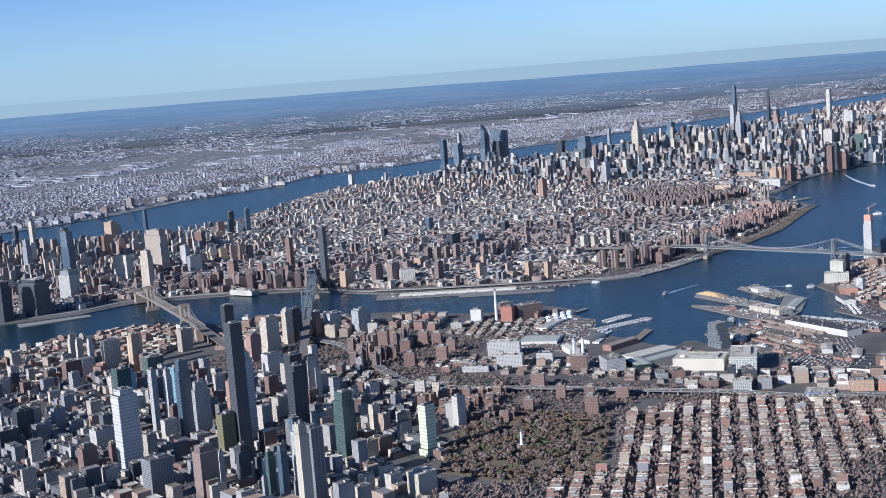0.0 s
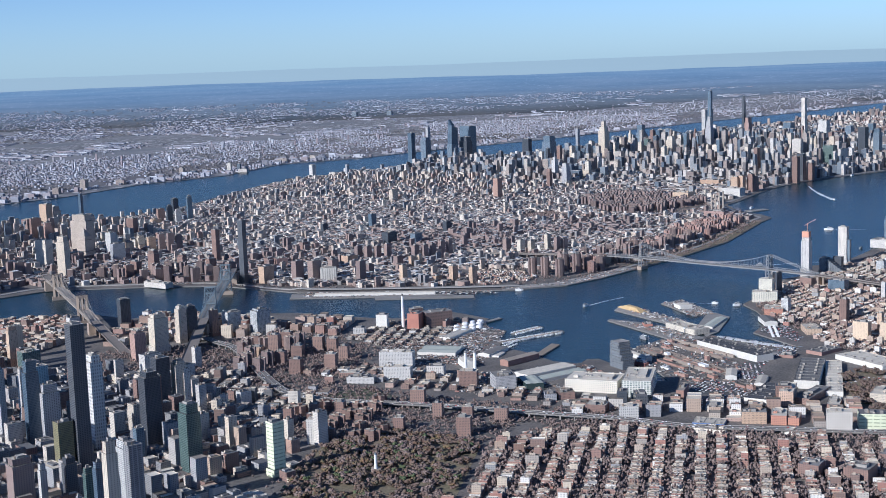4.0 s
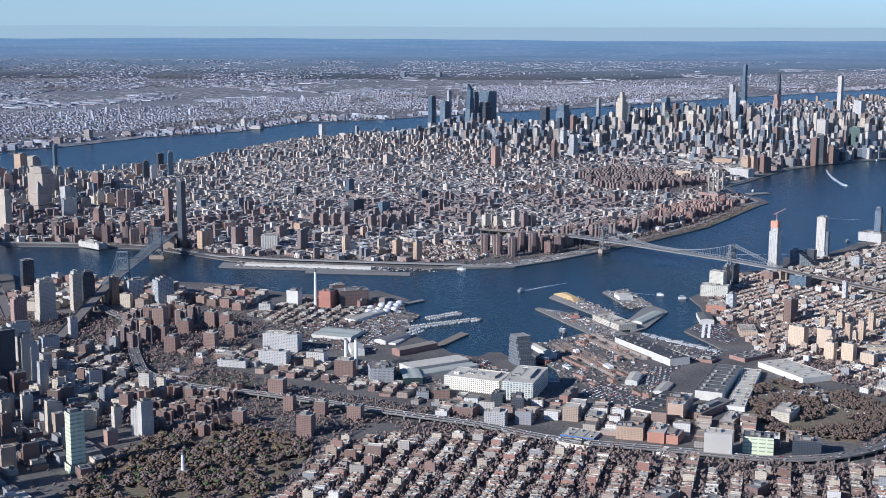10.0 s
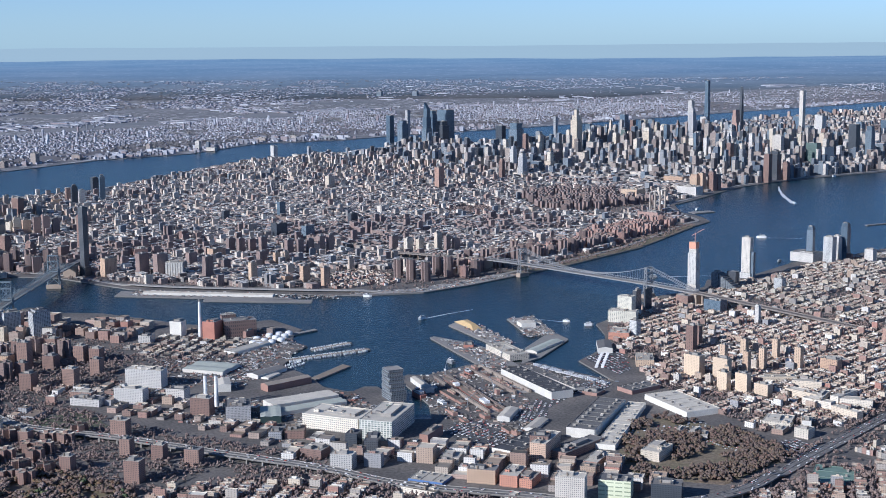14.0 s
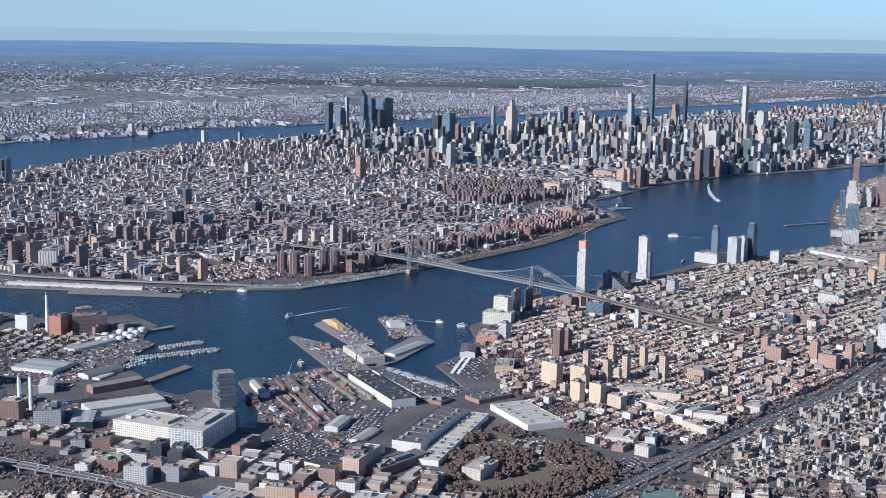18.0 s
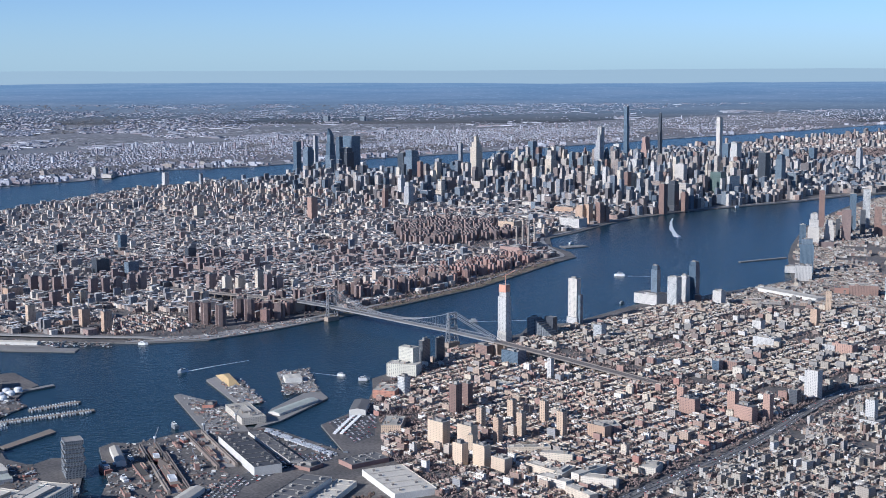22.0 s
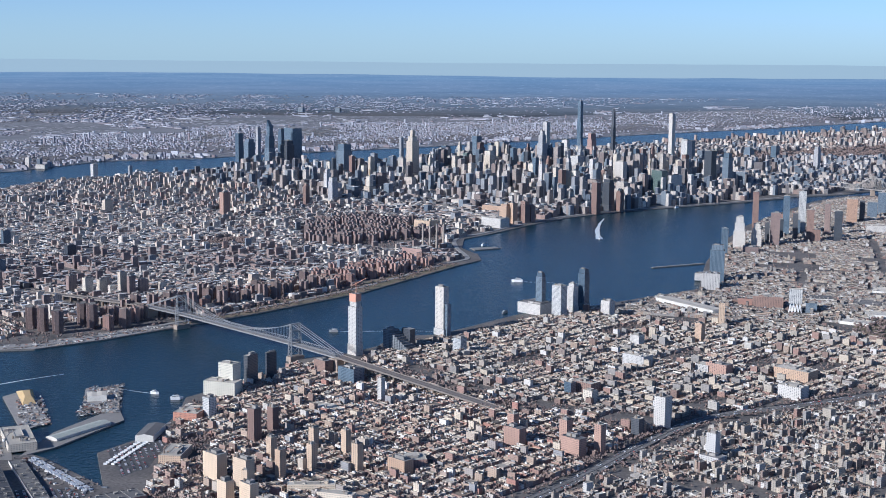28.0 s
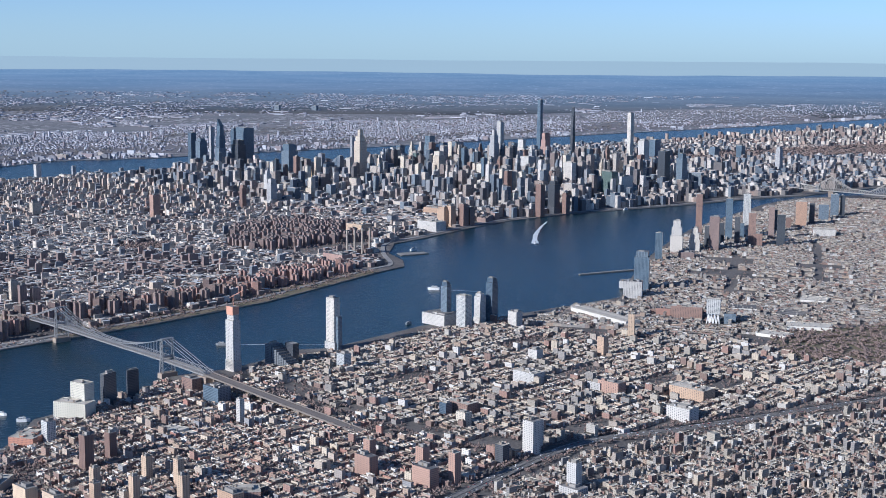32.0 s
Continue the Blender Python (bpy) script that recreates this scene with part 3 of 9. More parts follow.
def tower(name, x, y, w, d, h, turn, wall, label, group, tiers=None, roof=None, tank=True, category=""):
    """A building with parapet, optional set-backs (width share, depth share, top share), a roof house and a water tank."""
    rng = random.Random(int(x * 131 + y * 17 + h * 7))
    roof = roof or (roof_dark if rng.random() < 0.55 else roof_white)
    if tiers is None and h > 7:
        tiers = rng.choice(([(1, 1, 1)], [(1, 1, 0.86), (0.8, 0.82, 1)], [(1.22, 1.2, 0.14), (1, 1, 1)], [(1, 1, 0.93), (0.7, 0.9, 1)], [(1.1, 1.1, 0.2), (1, 1, 0.9), (0.85, 0.7, 1)]))
    tiers = tiers or [(1, 1, 1)]
    foot, low = 0.0, None
    root = None
    for sw, sd, share in tiers:
        top = h * share
        me = blocks("walls", [(0, 0, foot, w * sw, d * sd, top - foot, 0)], [wall, roof])
        if root is None:
            root = thing(name, me, pose(x, y, 0, 0, 0, turn), label, category or name.replace("_", " "), group)
        else:
            part("setback", me, root)
        foot, low = top, (w * sw, d * sd)
    bw, bd = low[0] * rng.uniform(0.3, 0.55), low[1] * rng.uniform(0.3, 0.6)
    bx, by = low[0] * rng.uniform(-0.15, 0.15), low[1] * rng.uniform(-0.1, 0.15)
    part("roof_house", blocks("roof_house", [(bx, by, foot - 0.09, bw, bd, rng.uniform(0.35, 0.6), 0)], [concrete, roof]), root)
    if tank and min(low) > 1.1 and h < 16:
        tx, ty = -bx - low[0] * 0.25, by - low[1] * 0.2
        part("water_tank", prism("tank", [(tx + u, ty + v) for u, v in disc(0.17, 8)], foot - 0.09, foot + 0.4, [timber]), root)
    if w * d > 14 and h < 7:
        for k in range(min(6, int(w * d / 5))):
            part("roof_unit", blocks("roof_unit", [(low[0] * rng.uniform(-0.4, 0.4), low[1] * rng.uniform(-0.42, 0.42), foot - 0.09, rng.uniform(0.4, 1.2), rng.uniform(0.4, 1.3), rng.uniform(0.25, 0.6), 0)], [rng.choice((concrete, wall)), rng.choice((roof_white, roof_dark))]), root)
    if max(w, d) > 2.2 * min(w, d):
        a, far_end = radians(turn), 0.5 * (max(w, d) - min(w, d))
        for k in (-1, -0.33, 0.33, 1):
            ox, oy = (far_end * k, 0) if w > d else (0, far_end * k)
            KEEP.append((x + ox * math.cos(a) - oy * math.sin(a), y + ox * math.sin(a) + oy * math.cos(a), 0.6 * min(w, d) + 0.25))
    else:
        KEEP.append((x, y, 0.62 * max(w, d) + 0.25))
    return root


# ---- bridges ----
viaduct_brown = plain("sooty_viaduct", [(0.21, 0.185, 0.165)])

def suspension_bridge(a, b, high, deck, wide, side, material, tower_kind, label, ends, slack=True):
    """A suspension bridge from tower a to tower b, with side spans and sloping approaches to the two ends."""
    root = new("suspension_bridge")
    root.location = (a[0], a[1], 0)
    tagged(root, label, "bridge")
    back = Matrix.Translation((-a[0], -a[1], 0))

    def add(name, me, label=""):
        ob = part(name, me, root, label)
        ob.matrix_basis = back
        return ob

    along = Vector((b[0] - a[0], b[1] - a[1], 0))
    span = along.length
    along.normalize()
    out = Vector((-along.y, along.x, 0))
    pa, pb = Vector((*a, 0)) - along * side, Vector((*b, 0)) + along * side
    # roadway in pieces: span, side spans, approaches
    runs = [(Vector((*a, deck)), Vector((*b, deck + 0.0))), (pa + Vector((0, 0, deck - 0.35)), Vector((*a, deck))), (Vector((*b, deck)), pb + Vector((0, 0, deck - 0.35)))]
    for p, q in runs:
        add("roadway", bars("roadway", [(p, q, wide, 0.16)], concrete))
        for k in (-1, 1):
            rows = []
            o = out * (k * wide * 0.5)
            n = max(4, int((q - p).length / 0.9))
            for j in range(n):
                u, v = p.lerp(q, j / n) + o, p.lerp(q, (j + 1) / n) + o
                rise = Vector((0, 0, 0.75))
                rows += [(u + rise, v + rise, 0.11, 0.12), (u - rise * 0.2, v - rise * 0.2, 0.11, 0.14), (u - rise * 0.2, u + rise, 0.06, 0.06), (u - rise * 0.2, v + rise, 0.06, 0.06)]
            add("stiffening_truss", bars("truss", rows, material))
    for end, start in ((ends[0], pa), (ends[1], pb)):
        e, s0 = Vector((*end, 0.15)), start + Vector((0, 0, deck - 0.35))
        add("approach_roadway", bars("approach", [(s0, e, wide, 0.2)], viaduct_brown))
        o = out * (wide * 0.5)
        add("approach_rail", bars("rail", [(s0 + o + Vector((0, 0, 0.2)), e + o + Vector((0, 0, 0.2)), 0.06, 0.2), (s0 - o + Vector((0, 0, 0.2)), e - o + Vector((0, 0, 0.2)), 0.06, 0.2)], viaduct_brown))
        n = int((e - s0).length / 4)
        for j in range(n):
            p = s0.lerp(e, (j + 0.5) / n)
            if p.z > 0.6:
                add("approach_pier", bars("approach_pier", [((p.x, p.y, 0), (p.x, p.y, p.z - 0.1), 0.35, wide * 0.7)], stone))
        add("anchorage", prism("anchorage", [tuple((start + along * u + out * v).xy) for u, v in ((-1.6, -wide * 0.7), (1.6, -wide * 0.7), (1.6, wide * 0.7), (-1.6, wide * 0.7))], 0, deck - 0.55, [stone]))
    # towers
    for p in (Vector((*a, 0)), Vector((*b, 0))):
        rows, foot = [], 0.9
        add("tower_base", prism("base", [tuple((p + along * u + out * v).xy) for u, v in ((-0.9, -wide * 0.8), (0.9, -wide * 0.8), (0.9, wide * 0.8), (-0.9, wide * 0.8))], -0.6, foot, [stone]))
        if tower_kind == "steel":
            for k in (-1, 1):
                for u in (-0.45, 0.45):
                    rows.append((p + out * (k * wide * 0.62) + along * u * 1.6 + Vector((0, 0, foot)), p + out * (k * wide * 0.5) + along * u * 0.5 + Vector((0, 0, high)), 0.22, 0.22))
                for j in range(7):
                    z0, z1 = foot + (high - foot) * j / 7, foot + (high - foot) * (j + 1) / 7
                    q = p + out * (k * wide * 0.56)
                    rows += [(q + along * -0.55 + Vector((0, 0, z0)), q + along * 0.5 + Vector((0, 0, z1)), 0.1, 0.1), (q + along * 0.55 + Vector((0, 0, z0)), q + along * -0.5 + Vector((0, 0, z1)), 0.1, 0.1)]
            for z in (deck + 0.9, high * 0.82, high):
                rows.append((p + out * (-wide * 0.55) + Vector((0, 0, z - 0.15)), p + out * (wide * 0.55) + Vector((0, 0, z - 0.15)), 0.8, 0.35))
            for z0, z1 in ((deck + 0.9, high * 0.82), (1.0, deck - 0.4)):
                for k in (-1, 1):
                    rows.append((p + out * (-k * wide * 0.55) + Vector((0, 0, z0)), p + out * (k * wide * 0.55) + Vector((0, 0, z1)), 0.14, 0.14))
            add("tower", bars("tower", rows, material))
        else:
            for v in (-0.46, 0, 0.46):
                rows.append((p + out * (v * wide) + Vector((0, 0, foot)), p + out * (v * wide) + Vector((0, 0, high)), 0.75 if v else 0.65, 1.4))
            rows.append((p + out * (-wide * 0.6) + Vector((0, 0, high - 0.5)), p + out * (wide * 0.6) + Vector((0, 0, high - 0.5)), 1.4, 1.0))
            rows.append((p + out * (-wide * 0.6) + Vector((0, 0, deck - 0.4)), p + out * (wide * 0.6) + Vector((0, 0, deck - 0.4)), 1.3, 0.8))
            add("tower", bars("tower", rows, stone))
    # cables and suspenders
    for k in (-1.0, -0.4, 0.4, 1.0):
        o = out * (k * wide * 0.46)
        pts = []
        for j in range(41):
            u = j / 40
            pts.append(Vector((*a, 0)) + along * span * u + o + Vector((0, 0, deck + 0.7 + (high - deck - 0.7) * (2 * u - 1) ** 2)))
        add("main_cable", tube("cable", pts, 0.07, material))
        for p, q in ((pts[0], pa), (pts[40], pb)):
            side_pts = [p.lerp(q + o + Vector((0, 0, deck)), j / 12) - Vector((0, 0, (1.2 if slack else 0) * math.sin(math.pi * j / 12))) for j in range(13)]
            add("side_cable", tube("cable", side_pts, 0.07, material))
            if slack:
                tagged(add("suspender", bars("suspender", [(v, Vector((v.x, v.y, deck + 0.5)), 0.03, 0.03) for v in side_pts[1:-1]], material)), kind="stuff")
        tagged(add("suspender", bars("suspender", [(v, Vector((v.x, v.y, deck + 0.5)), 0.03, 0.03) for v in pts[1:-1]], material)), kind="stuff")
    return root


suspension_bridge((149.9, 448), (114.8, 485), 8.8, 3.8, 2.6, 17, steel_grey, "steel", "grey steel suspension bridge with lattice towers", ((203, 396), (54, 540)), False)
suspension_bridge((-29.4, 421), (-30.6, 467), 10.0, 4.2, 2.9, 19, steel_blue, "steel", "blue-grey steel suspension bridge over the river", ((-27, 345), (-36, 545)))
suspension_bridge((-68.7, 423.6), (-87.6, 470), 8.5, 4.0, 2.8, 20, bridge_buff, "stone", "old stone-towered suspension bridge over the river", ((-45, 372), (-112, 540)))

# ---- named shapes in the skyline ----
def stepped_spire(x, y, w, d, h, turn, wall, label, tiers, mast, name="skyscraper", tip=None):
    root = tower(name, x, y, w, d, h, turn, wall, label, "", tiers, roof_dark, False)
    if mast:
        part("spire", prism("spire", disc(0.28, 8), h - 0.1, h + mast, [tip or steel_grey], 0.15), root)
    return root


stepped_spire(164, 880.5, 9, 6, 33.5, -50, wall_cream, "tall limestone office tower with stepped top and mast", [(1, 1, 0.16), (0.78, 0.9, 0.3), (0.6, 0.8, 0.82), (0.45, 0.6, 0.9), (0.25, 0.35, 1)], 4.5)
stepped_spire(324, 972, 2.9, 2.9, 40.8, -50, wall_white, "very slender white concrete apartment tower", [(1, 1, 1)], 0)
stepped_spire(273, 1045, 3.4, 2.4, 46, -50, wall_glass, "very tall slender glass apartment tower", [(1, 1, 0.7), (0.8, 1, 1)], 0)
stepped_spire(293, 1021, 2.0, 2.4, 42, -50, wall_dark, "needle-thin apartment tower with a tapering top", [(1, 1, 0.7), (1, 0.75, 0.85), (1, 0.5, 0.94), (1, 0.25, 1)], 0)
stepped_spire(238, 900, 6.0, 5.5, 33, -50, wall_grey, "tapering pale glass office tower with a spire", [(1, 1, 0.3), (0.88, 0.88, 0.55), (0.72, 0.72, 0.78), (0.55, 0.55, 0.92), (0.35, 0.35, 1)], 6.5)
stepped_spire(69.4, 982, 5.0, 5.0, 30, -50, wall_glass, "tall blue glass tower with a slanted pointed top", [(1, 1, 0.55), (0.9, 0.8, 0.8), (0.75, 0.55, 1)], 0)
KEEP.append((69, 982, 6))
part("slanted_crown", mesh_of("crown", [(-1.8, -1.3, 29.9), (1.8, -1.3, 29.9), (1.8, 1.3, 29.9), (-1.8, 1.3, 29.9), (-1.8, -1.0, 34), (-1.8, 1.0, 34)], [(0, 1, 4), (2, 3, 5), (1, 2, 5, 4), (0, 4, 5, 3)], [wall_glass]), bpy.data.objects["skyscraper.005"])
stepped_spire(258, 878, 5.0, 5.0, 24, -50, wall_grey, "old brick tower with an arched steel crown and spire", [(1, 1, 0.3), (0.7, 0.7, 0.85), (0.5, 0.5, 0.93), (0.3, 0.3, 1)], 6)
stepped_spire(268, 915, 6.0, 4.0, 31, -50, wall_salmon, "unfinished stepped tower of rust-brown steel", [(1, 1, 0.6), (0.8, 1, 0.75), (0.6, 1, 0.88), (0.4, 1, 1)], 0)
stepped_spire(201, 948, 5.5, 5, 27, -50, wall_glass, "faceted glass tower with a thin spire", [(1, 1, 0.8), (0.8, 0.8, 1)], 6)
stepped_spire(327, 934, 4.6, 4.6, 26, -50, wall_white, "white metal office tower with a sloped roof", [(1, 1, 1)], 0)
stepped_spire(303, 827.5, 2.4, 8.6, 14.2, -50, wall_white, "slab tower with white ends and green glass sides", [(1, 1, 1)], 0)
stepped_spire(257, 967, 6.0, 2.6, 24, -50, wall_white, "tall limestone slab office tower", [(1, 1, 0.8), (0.8, 0.8, 1)], 0)
stepped_spire(119, 932, 6.0, 3.5, 21, -50, wall_dark, "broad dark glass office slab", [(1, 1, 1)], 0)
stepped_spire(123, 808, 2.8, 2.8, 17, -50, wall_white, "white stone clock tower with a pointed roof", [(1, 1, 0.9), (0.6, 0.6, 1)], 3)
stepped_spire(144, 816, 5, 4, 13, -50, wall_cream, "pale stone tower with a gilded pyramid roof", [(1, 1, 0.6), (0.6, 0.6, 1)], 4, tip=sand)
stepped_spire(123, 843, 2, 2, 20, -50, wall_dark, "slender dark apartment tower", [(1, 1, 1)], 0)
stepped_spire(83, 736, 3.5, 3.5, 12, -50, wall_red, "red brick towers with a pyramid top", [(1, 1, 1)], 2.5)

# Riverside towers on the near bank
root = tower("apartment_tower", 164, 454, 2.9, 2.1, 13.4, -44, wall_white, "white apartment tower with an unfinished orange top", "riverside towers", tank=False)
part("orange_netting", blocks("netting", [(0, 0, 13.3, 2.4, 1.8, 2.0, 0)], [orange, concrete]), root, "orange safety netting on the top floors")
part("tower_crane", bars("crane", [((0.3, 0, 15), (0.3, 0, 18), 0.14, 0.14), ((-0.6, -0.4, 17.2), (2.6, 1.2, 19.2), 0.12, 0.12)], orange), root, "lattice crane on the roof")
root = tower("apartment_tower", 185, 479, 3.1, 1.9, 13.0, -44, wall_white, "white concrete apartment tower beside the river", "riverside towers", tank=False)
part("glass_wing", blocks("wing", [(1.9, 0.2, 0, 1.2, 1.3, 8.5, 0)], [wall_glass, roof_dark]), root)
wall_slate = facade("slate_panels", [(0.2, 0.22, 0.24)], pitch=(0.4, 0.4), part_open=(0.6, 0.6), glass=(0.05, 0.06, 0.075), gloss=0.2)
root = tower("apartment_building", 172.5, 461, 2.4, 3.4, 5.0, -44, wall_slate, "dark glass apartment building stepping down like a saddle", "riverside towers", tank=False)
for k in range(7):
    part("stepped_wing", blocks("wing", [(1.7 + 0.75 * k, 0.1 * k, 0, 0.75, 3.2, 4.6 - 0.52 * k, 0)], [wall_slate, roof_dark]), root)
part("rear_block", blocks("rear_block", [(3.6, 2.6, 0, 3.0, 1.8, 5.4, 0)], [wall_dark, roof_dark]), root)
KEEP.append((175.5, 459.5, 3.0))

# Stepped office block at the dock
root = tower("office_building", 81.6, 335.4, 3.4, 5.4, 1.4, 25, wall_slate, "dark stepped glass office block beside the dock", "navy yard buildings", tank=False)
for k in range(7):
    part("upper_storey", blocks("storey", [(0.1 * (-1) ** k, 0.12 * k, 1.4 + 0.72 * k, 3.4, 5.4 - 0.34 * k, 0.72, 1.5 * (-1) ** k)], [wall_slate, concrete]), root)

# Power station chimneys and tanks
root = thing("chimney", prism("shaft", disc(0.5, 14), 0, 9.2, [white_paint], 0.6), pose(28.8, 396, 0), "tall white power station chimney with a dark tip", "chimney")
part("tip", prism("tip", disc(0.31, 14), 9.1, 9.8, [roof_dark]), root, "dark chimney tip")
for x in (43.2, 45.4):
    root = thing("chimney", prism("shaft", disc(0.45, 12), 0, 6.6, [white_paint], 0.75), pose(x, 329.5, 0), "white cogeneration plant chimney above a brown hall", "chimney", "plant chimneys")
    part("cap", prism("cap", disc(0.36, 12), 6.5, 6.8, [concrete]), root)
for k in range(4):
    root = thing("chimney", prism("shaft", disc(0.48, 12), 0, 9.4, [bridge_buff], 0.75), pose(176 + 2.6 * k, 637 + 3.0 * k, 0), "buff power station chimney on the island shore", "chimney", "shore chimneys")
    part("cap", prism("cap", disc(0.4, 12), 9.3, 9.6, [roof_dark]), root)
for x, y in ((43.7, 386.8), (45.7, 385.0), (44.0, 391.5), (46.2, 389.4), (48.3, 387.8), (50.3, 390.1), (48.7, 397.2), (46.6, 395.2), (48.6, 393.0), (50.6, 394.6), (51.2, 398.0)):
    root = thing("storage_tank", prism("shell", disc(0.95, 16), 0, 0.7, [white_paint]), pose(x, y, 0), "round white storage tank with a domed roof", "storage tank", "dock storage tanks")
    part("dome", mesh_of("dome", [(0.95 * q * math.cos(k * math.pi / 8), 0.95 * q * math.sin(k * math.pi / 8), 0.7 + 0.35 * math.sqrt(1 - q * q)) for q in (1.0, 0.75, 0.4, 0.1) for k in range(16)], [(16 * r + k, 16 * r + (k + 1) % 16, 16 * r + 16 + (k + 1) % 16, 16 * r + 16 + k) for r in range(3) for k in range(16)] + [tuple(range(48, 64))], [white_paint]), root)
    KEEP.append((x, y, 1.0))

# White tower standing on slanted legs
root = thing("legged_tower", blocks("body", [(0, 0, 3.0, 3.8, 2.6, 4.2, 0)], [wall_grid, roof_white]), pose(287.5, 515, 0, 0, 0, -14), "white gridded tower on open slanted legs", "tower")
for k in range(4):
    for side in (-1.2, 1.2):
        part("leg", bars("leg", [((-1.8 + 0.9 * k, side, 0), (-1.35 + 0.9 * k, side, 3.0), 0.22, 0.22)], white_paint), root)
        part("leg", bars("leg", [((-0.9 + 0.9 * k, side, 0), (-1.35 + 0.9 * k, side, 3.0), 0.22, 0.22)], white_paint), root)
KEEP.append((287.5, 515, 3.0))

# Monument in the park
root = thing("monument", prism("plinth", rect(1.8, 1.8), 0, 1.0, [stone]), pose(22.6, 259, 0), "white granite column monument on a park hill", "monument")
part("column", prism("column", disc(0.32, 14), 1.0, 3.6, [white_paint], 0.8), root)
part("urn", prism("urn", disc(0.22, 10), 3.6, 4.0, [steel_blue], 0.6), root)


def shed(x, y, w, d, h, turn, wall, roof, label, ridges=1, name="warehouse", lights=0):
    """A long hall with a low gabled roof of one or more ridges."""
    v, f, sl = [], [], []
    for k in range(ridges):
        x0, x1 = -w / 2 + w * k / ridges, -w / 2 + w * (k + 1) / ridges
        xm, e = (x0 + x1) / 2, min(0.3, (0.16 if w < 4 else 0.05) * (x1 - x0))
        n = len(v)
        v += [(x0, -d / 2, 0), (x1, -d / 2, 0), (x1, d / 2, 0), (x0, d / 2, 0), (x0, -d / 2, h), (x1, -d / 2, h), (x1, d / 2, h), (x0, d / 2, h), (xm, -d / 2, h + e), (xm, d / 2, h + e)]
        f += [tuple(n + i for i in q) for q in ((0, 1, 5, 8, 4), (1, 2, 6, 5), (2, 3, 7, 9, 6), (3, 0, 4, 7), (4, 8, 9, 7), (8, 5, 6, 9))]
        sl += [0, 0, 0, 0, 1, 1]
    root = thing(name, mesh_of("hall", v, f, [wall, roof], sl, None), pose(x, y, 0, 0, 0, turn), label, name.replace("_", " "), "yard halls")
    for k in range(lights):
        yk = -d / 2 + d * (k + 0.5) / lights
        part("roof_vent", blocks("vent", [(w * 0.2 * (-1) ** k, yk, h + 0.1, 0.5, 0.5, 0.5, 0)], [concrete, roof_dark]), root)
    KEEP.append((x, y, 0.5 * min(w, d) + 0.3))
    for s in (-0.33, 0.33):
        a = radians(turn)
        ox, oy = (w * s, 0) if w > d else (0, d * s)
        KEEP.append((x + ox * math.cos(a) - oy * math.sin(a), y + ox * math.sin(a) + oy * math.cos(a), 0.5 * min(w, d) + 0.4))
    return root


wall_pale = plain("pale_cladding", [(0.66, 0.63, 0.57)])
roof_slate = plain("grey_felt_roof", [(0.2, 0.19, 0.18), (0.16, 0.155, 0.15)])
roof_green = plain("pale_green_roof", [(0.45, 0.47, 0.41)])
shed(112.5, 408, 4.0, 4.0, 1.1, 16, wall_blank, roof_white, "white double-ridged shed on a pier", 2)
shed(258, 521, 5, 25, 1.6, 32, wall_blank, roof_white, "long white-roofed riverside terminal", 2)
shed(20, 452.5, 2.4, 40, 0.7, 83, wall_blank, roof_white, "long white pier shed on the island shore", 1)
heap = thing("sand_heap", prism("heap", [(93.4, 413.6), (96.4, 415.4), (101, 403.5), (98.5, 402)], 0.02, 1.0, [sand], 0.45, (97.5, 408.5)), Matrix(), "yellow heap of sand on the pier", "sand heap")
# downtown
tower("supertall", -33.8, 271.0, 2.8, 2.5, 28.3, 38, wall_dark, "dark glass-clad supertall in the downtown cluster", "downtown towers")
tower("apartment_tower", -56.6, 268.0, 4.2, 3.3, 17.2, 38, wall_checker, "white-framed checkered apartment tower in the downtown cluster", "downtown towers")
tower("office_tower", -63.9, 301.0, 3.4, 2.7, 14.6, 38, wall_green, "pale green glass office tower in the downtown cluster", "downtown towers")
tower("apartment_tower", -48.5, 291.2, 2.8, 2.0, 17.3, 38, wall_glass, "blue glass apartment tower in the downtown cluster", "downtown towers")
tower("apartment_tower", -55.7, 294.3, 1.3, 1.7, 15.2, 38, wall_grey, "grey concrete apartment tower in the downtown cluster", "downtown towers")
tower("apartment_tower", -54.6, 306.1, 1.4, 1.7, 12.4, 38, wall_white, "white masonry apartment tower in the downtown cluster", "downtown towers")
tower("office_tower", -45.3, 292.1, 3.7, 2.6, 12.1, 38, wall_grey, "grey concrete office tower in the downtown cluster", "downtown towers")
tower("apartment_tower", -37.1, 240.8, 3.7, 3.0, 11.5, 38, wall_mauve, "mauve-brown brick apartment tower in the downtown cluster", "downtown towers")
tower("apartment_tower", -39.6, 301.3, 1.7, 1.5, 9.6, 38, wall_red, "orange-red brick apartment tower in the downtown cluster", "downtown towers")
tower("office_tower", -36.9, 269.5, 3.0, 2.4, 9.9, 38, wall_olive, "olive-brown glazed office tower in the downtown cluster", "downtown towers")
tower("apartment_tower", -34.3, 285.6, 2.6, 3.6, 19.2, 38, wall_checker, "white-framed checkered apartment tower in the downtown cluster", "downtown towers")
tower("apartment_tower", -16.3, 233.1, 2.5, 2.0, 15.1, 38, wall_slate_bands, "dark banded glass apartment tower in the downtown cluster", "downtown towers")
tower("apartment_tower", 11.4, 279.6, 2.3, 1.8, 7.0, 38, wall_white, "white masonry apartment tower in the downtown cluster", "downtown towers")
tower("apartment_tower", 4.6, 285.2, 1.5, 1.5, 4.2, 38, wall_cream, "cream masonry apartment tower in the downtown cluster", "downtown towers")
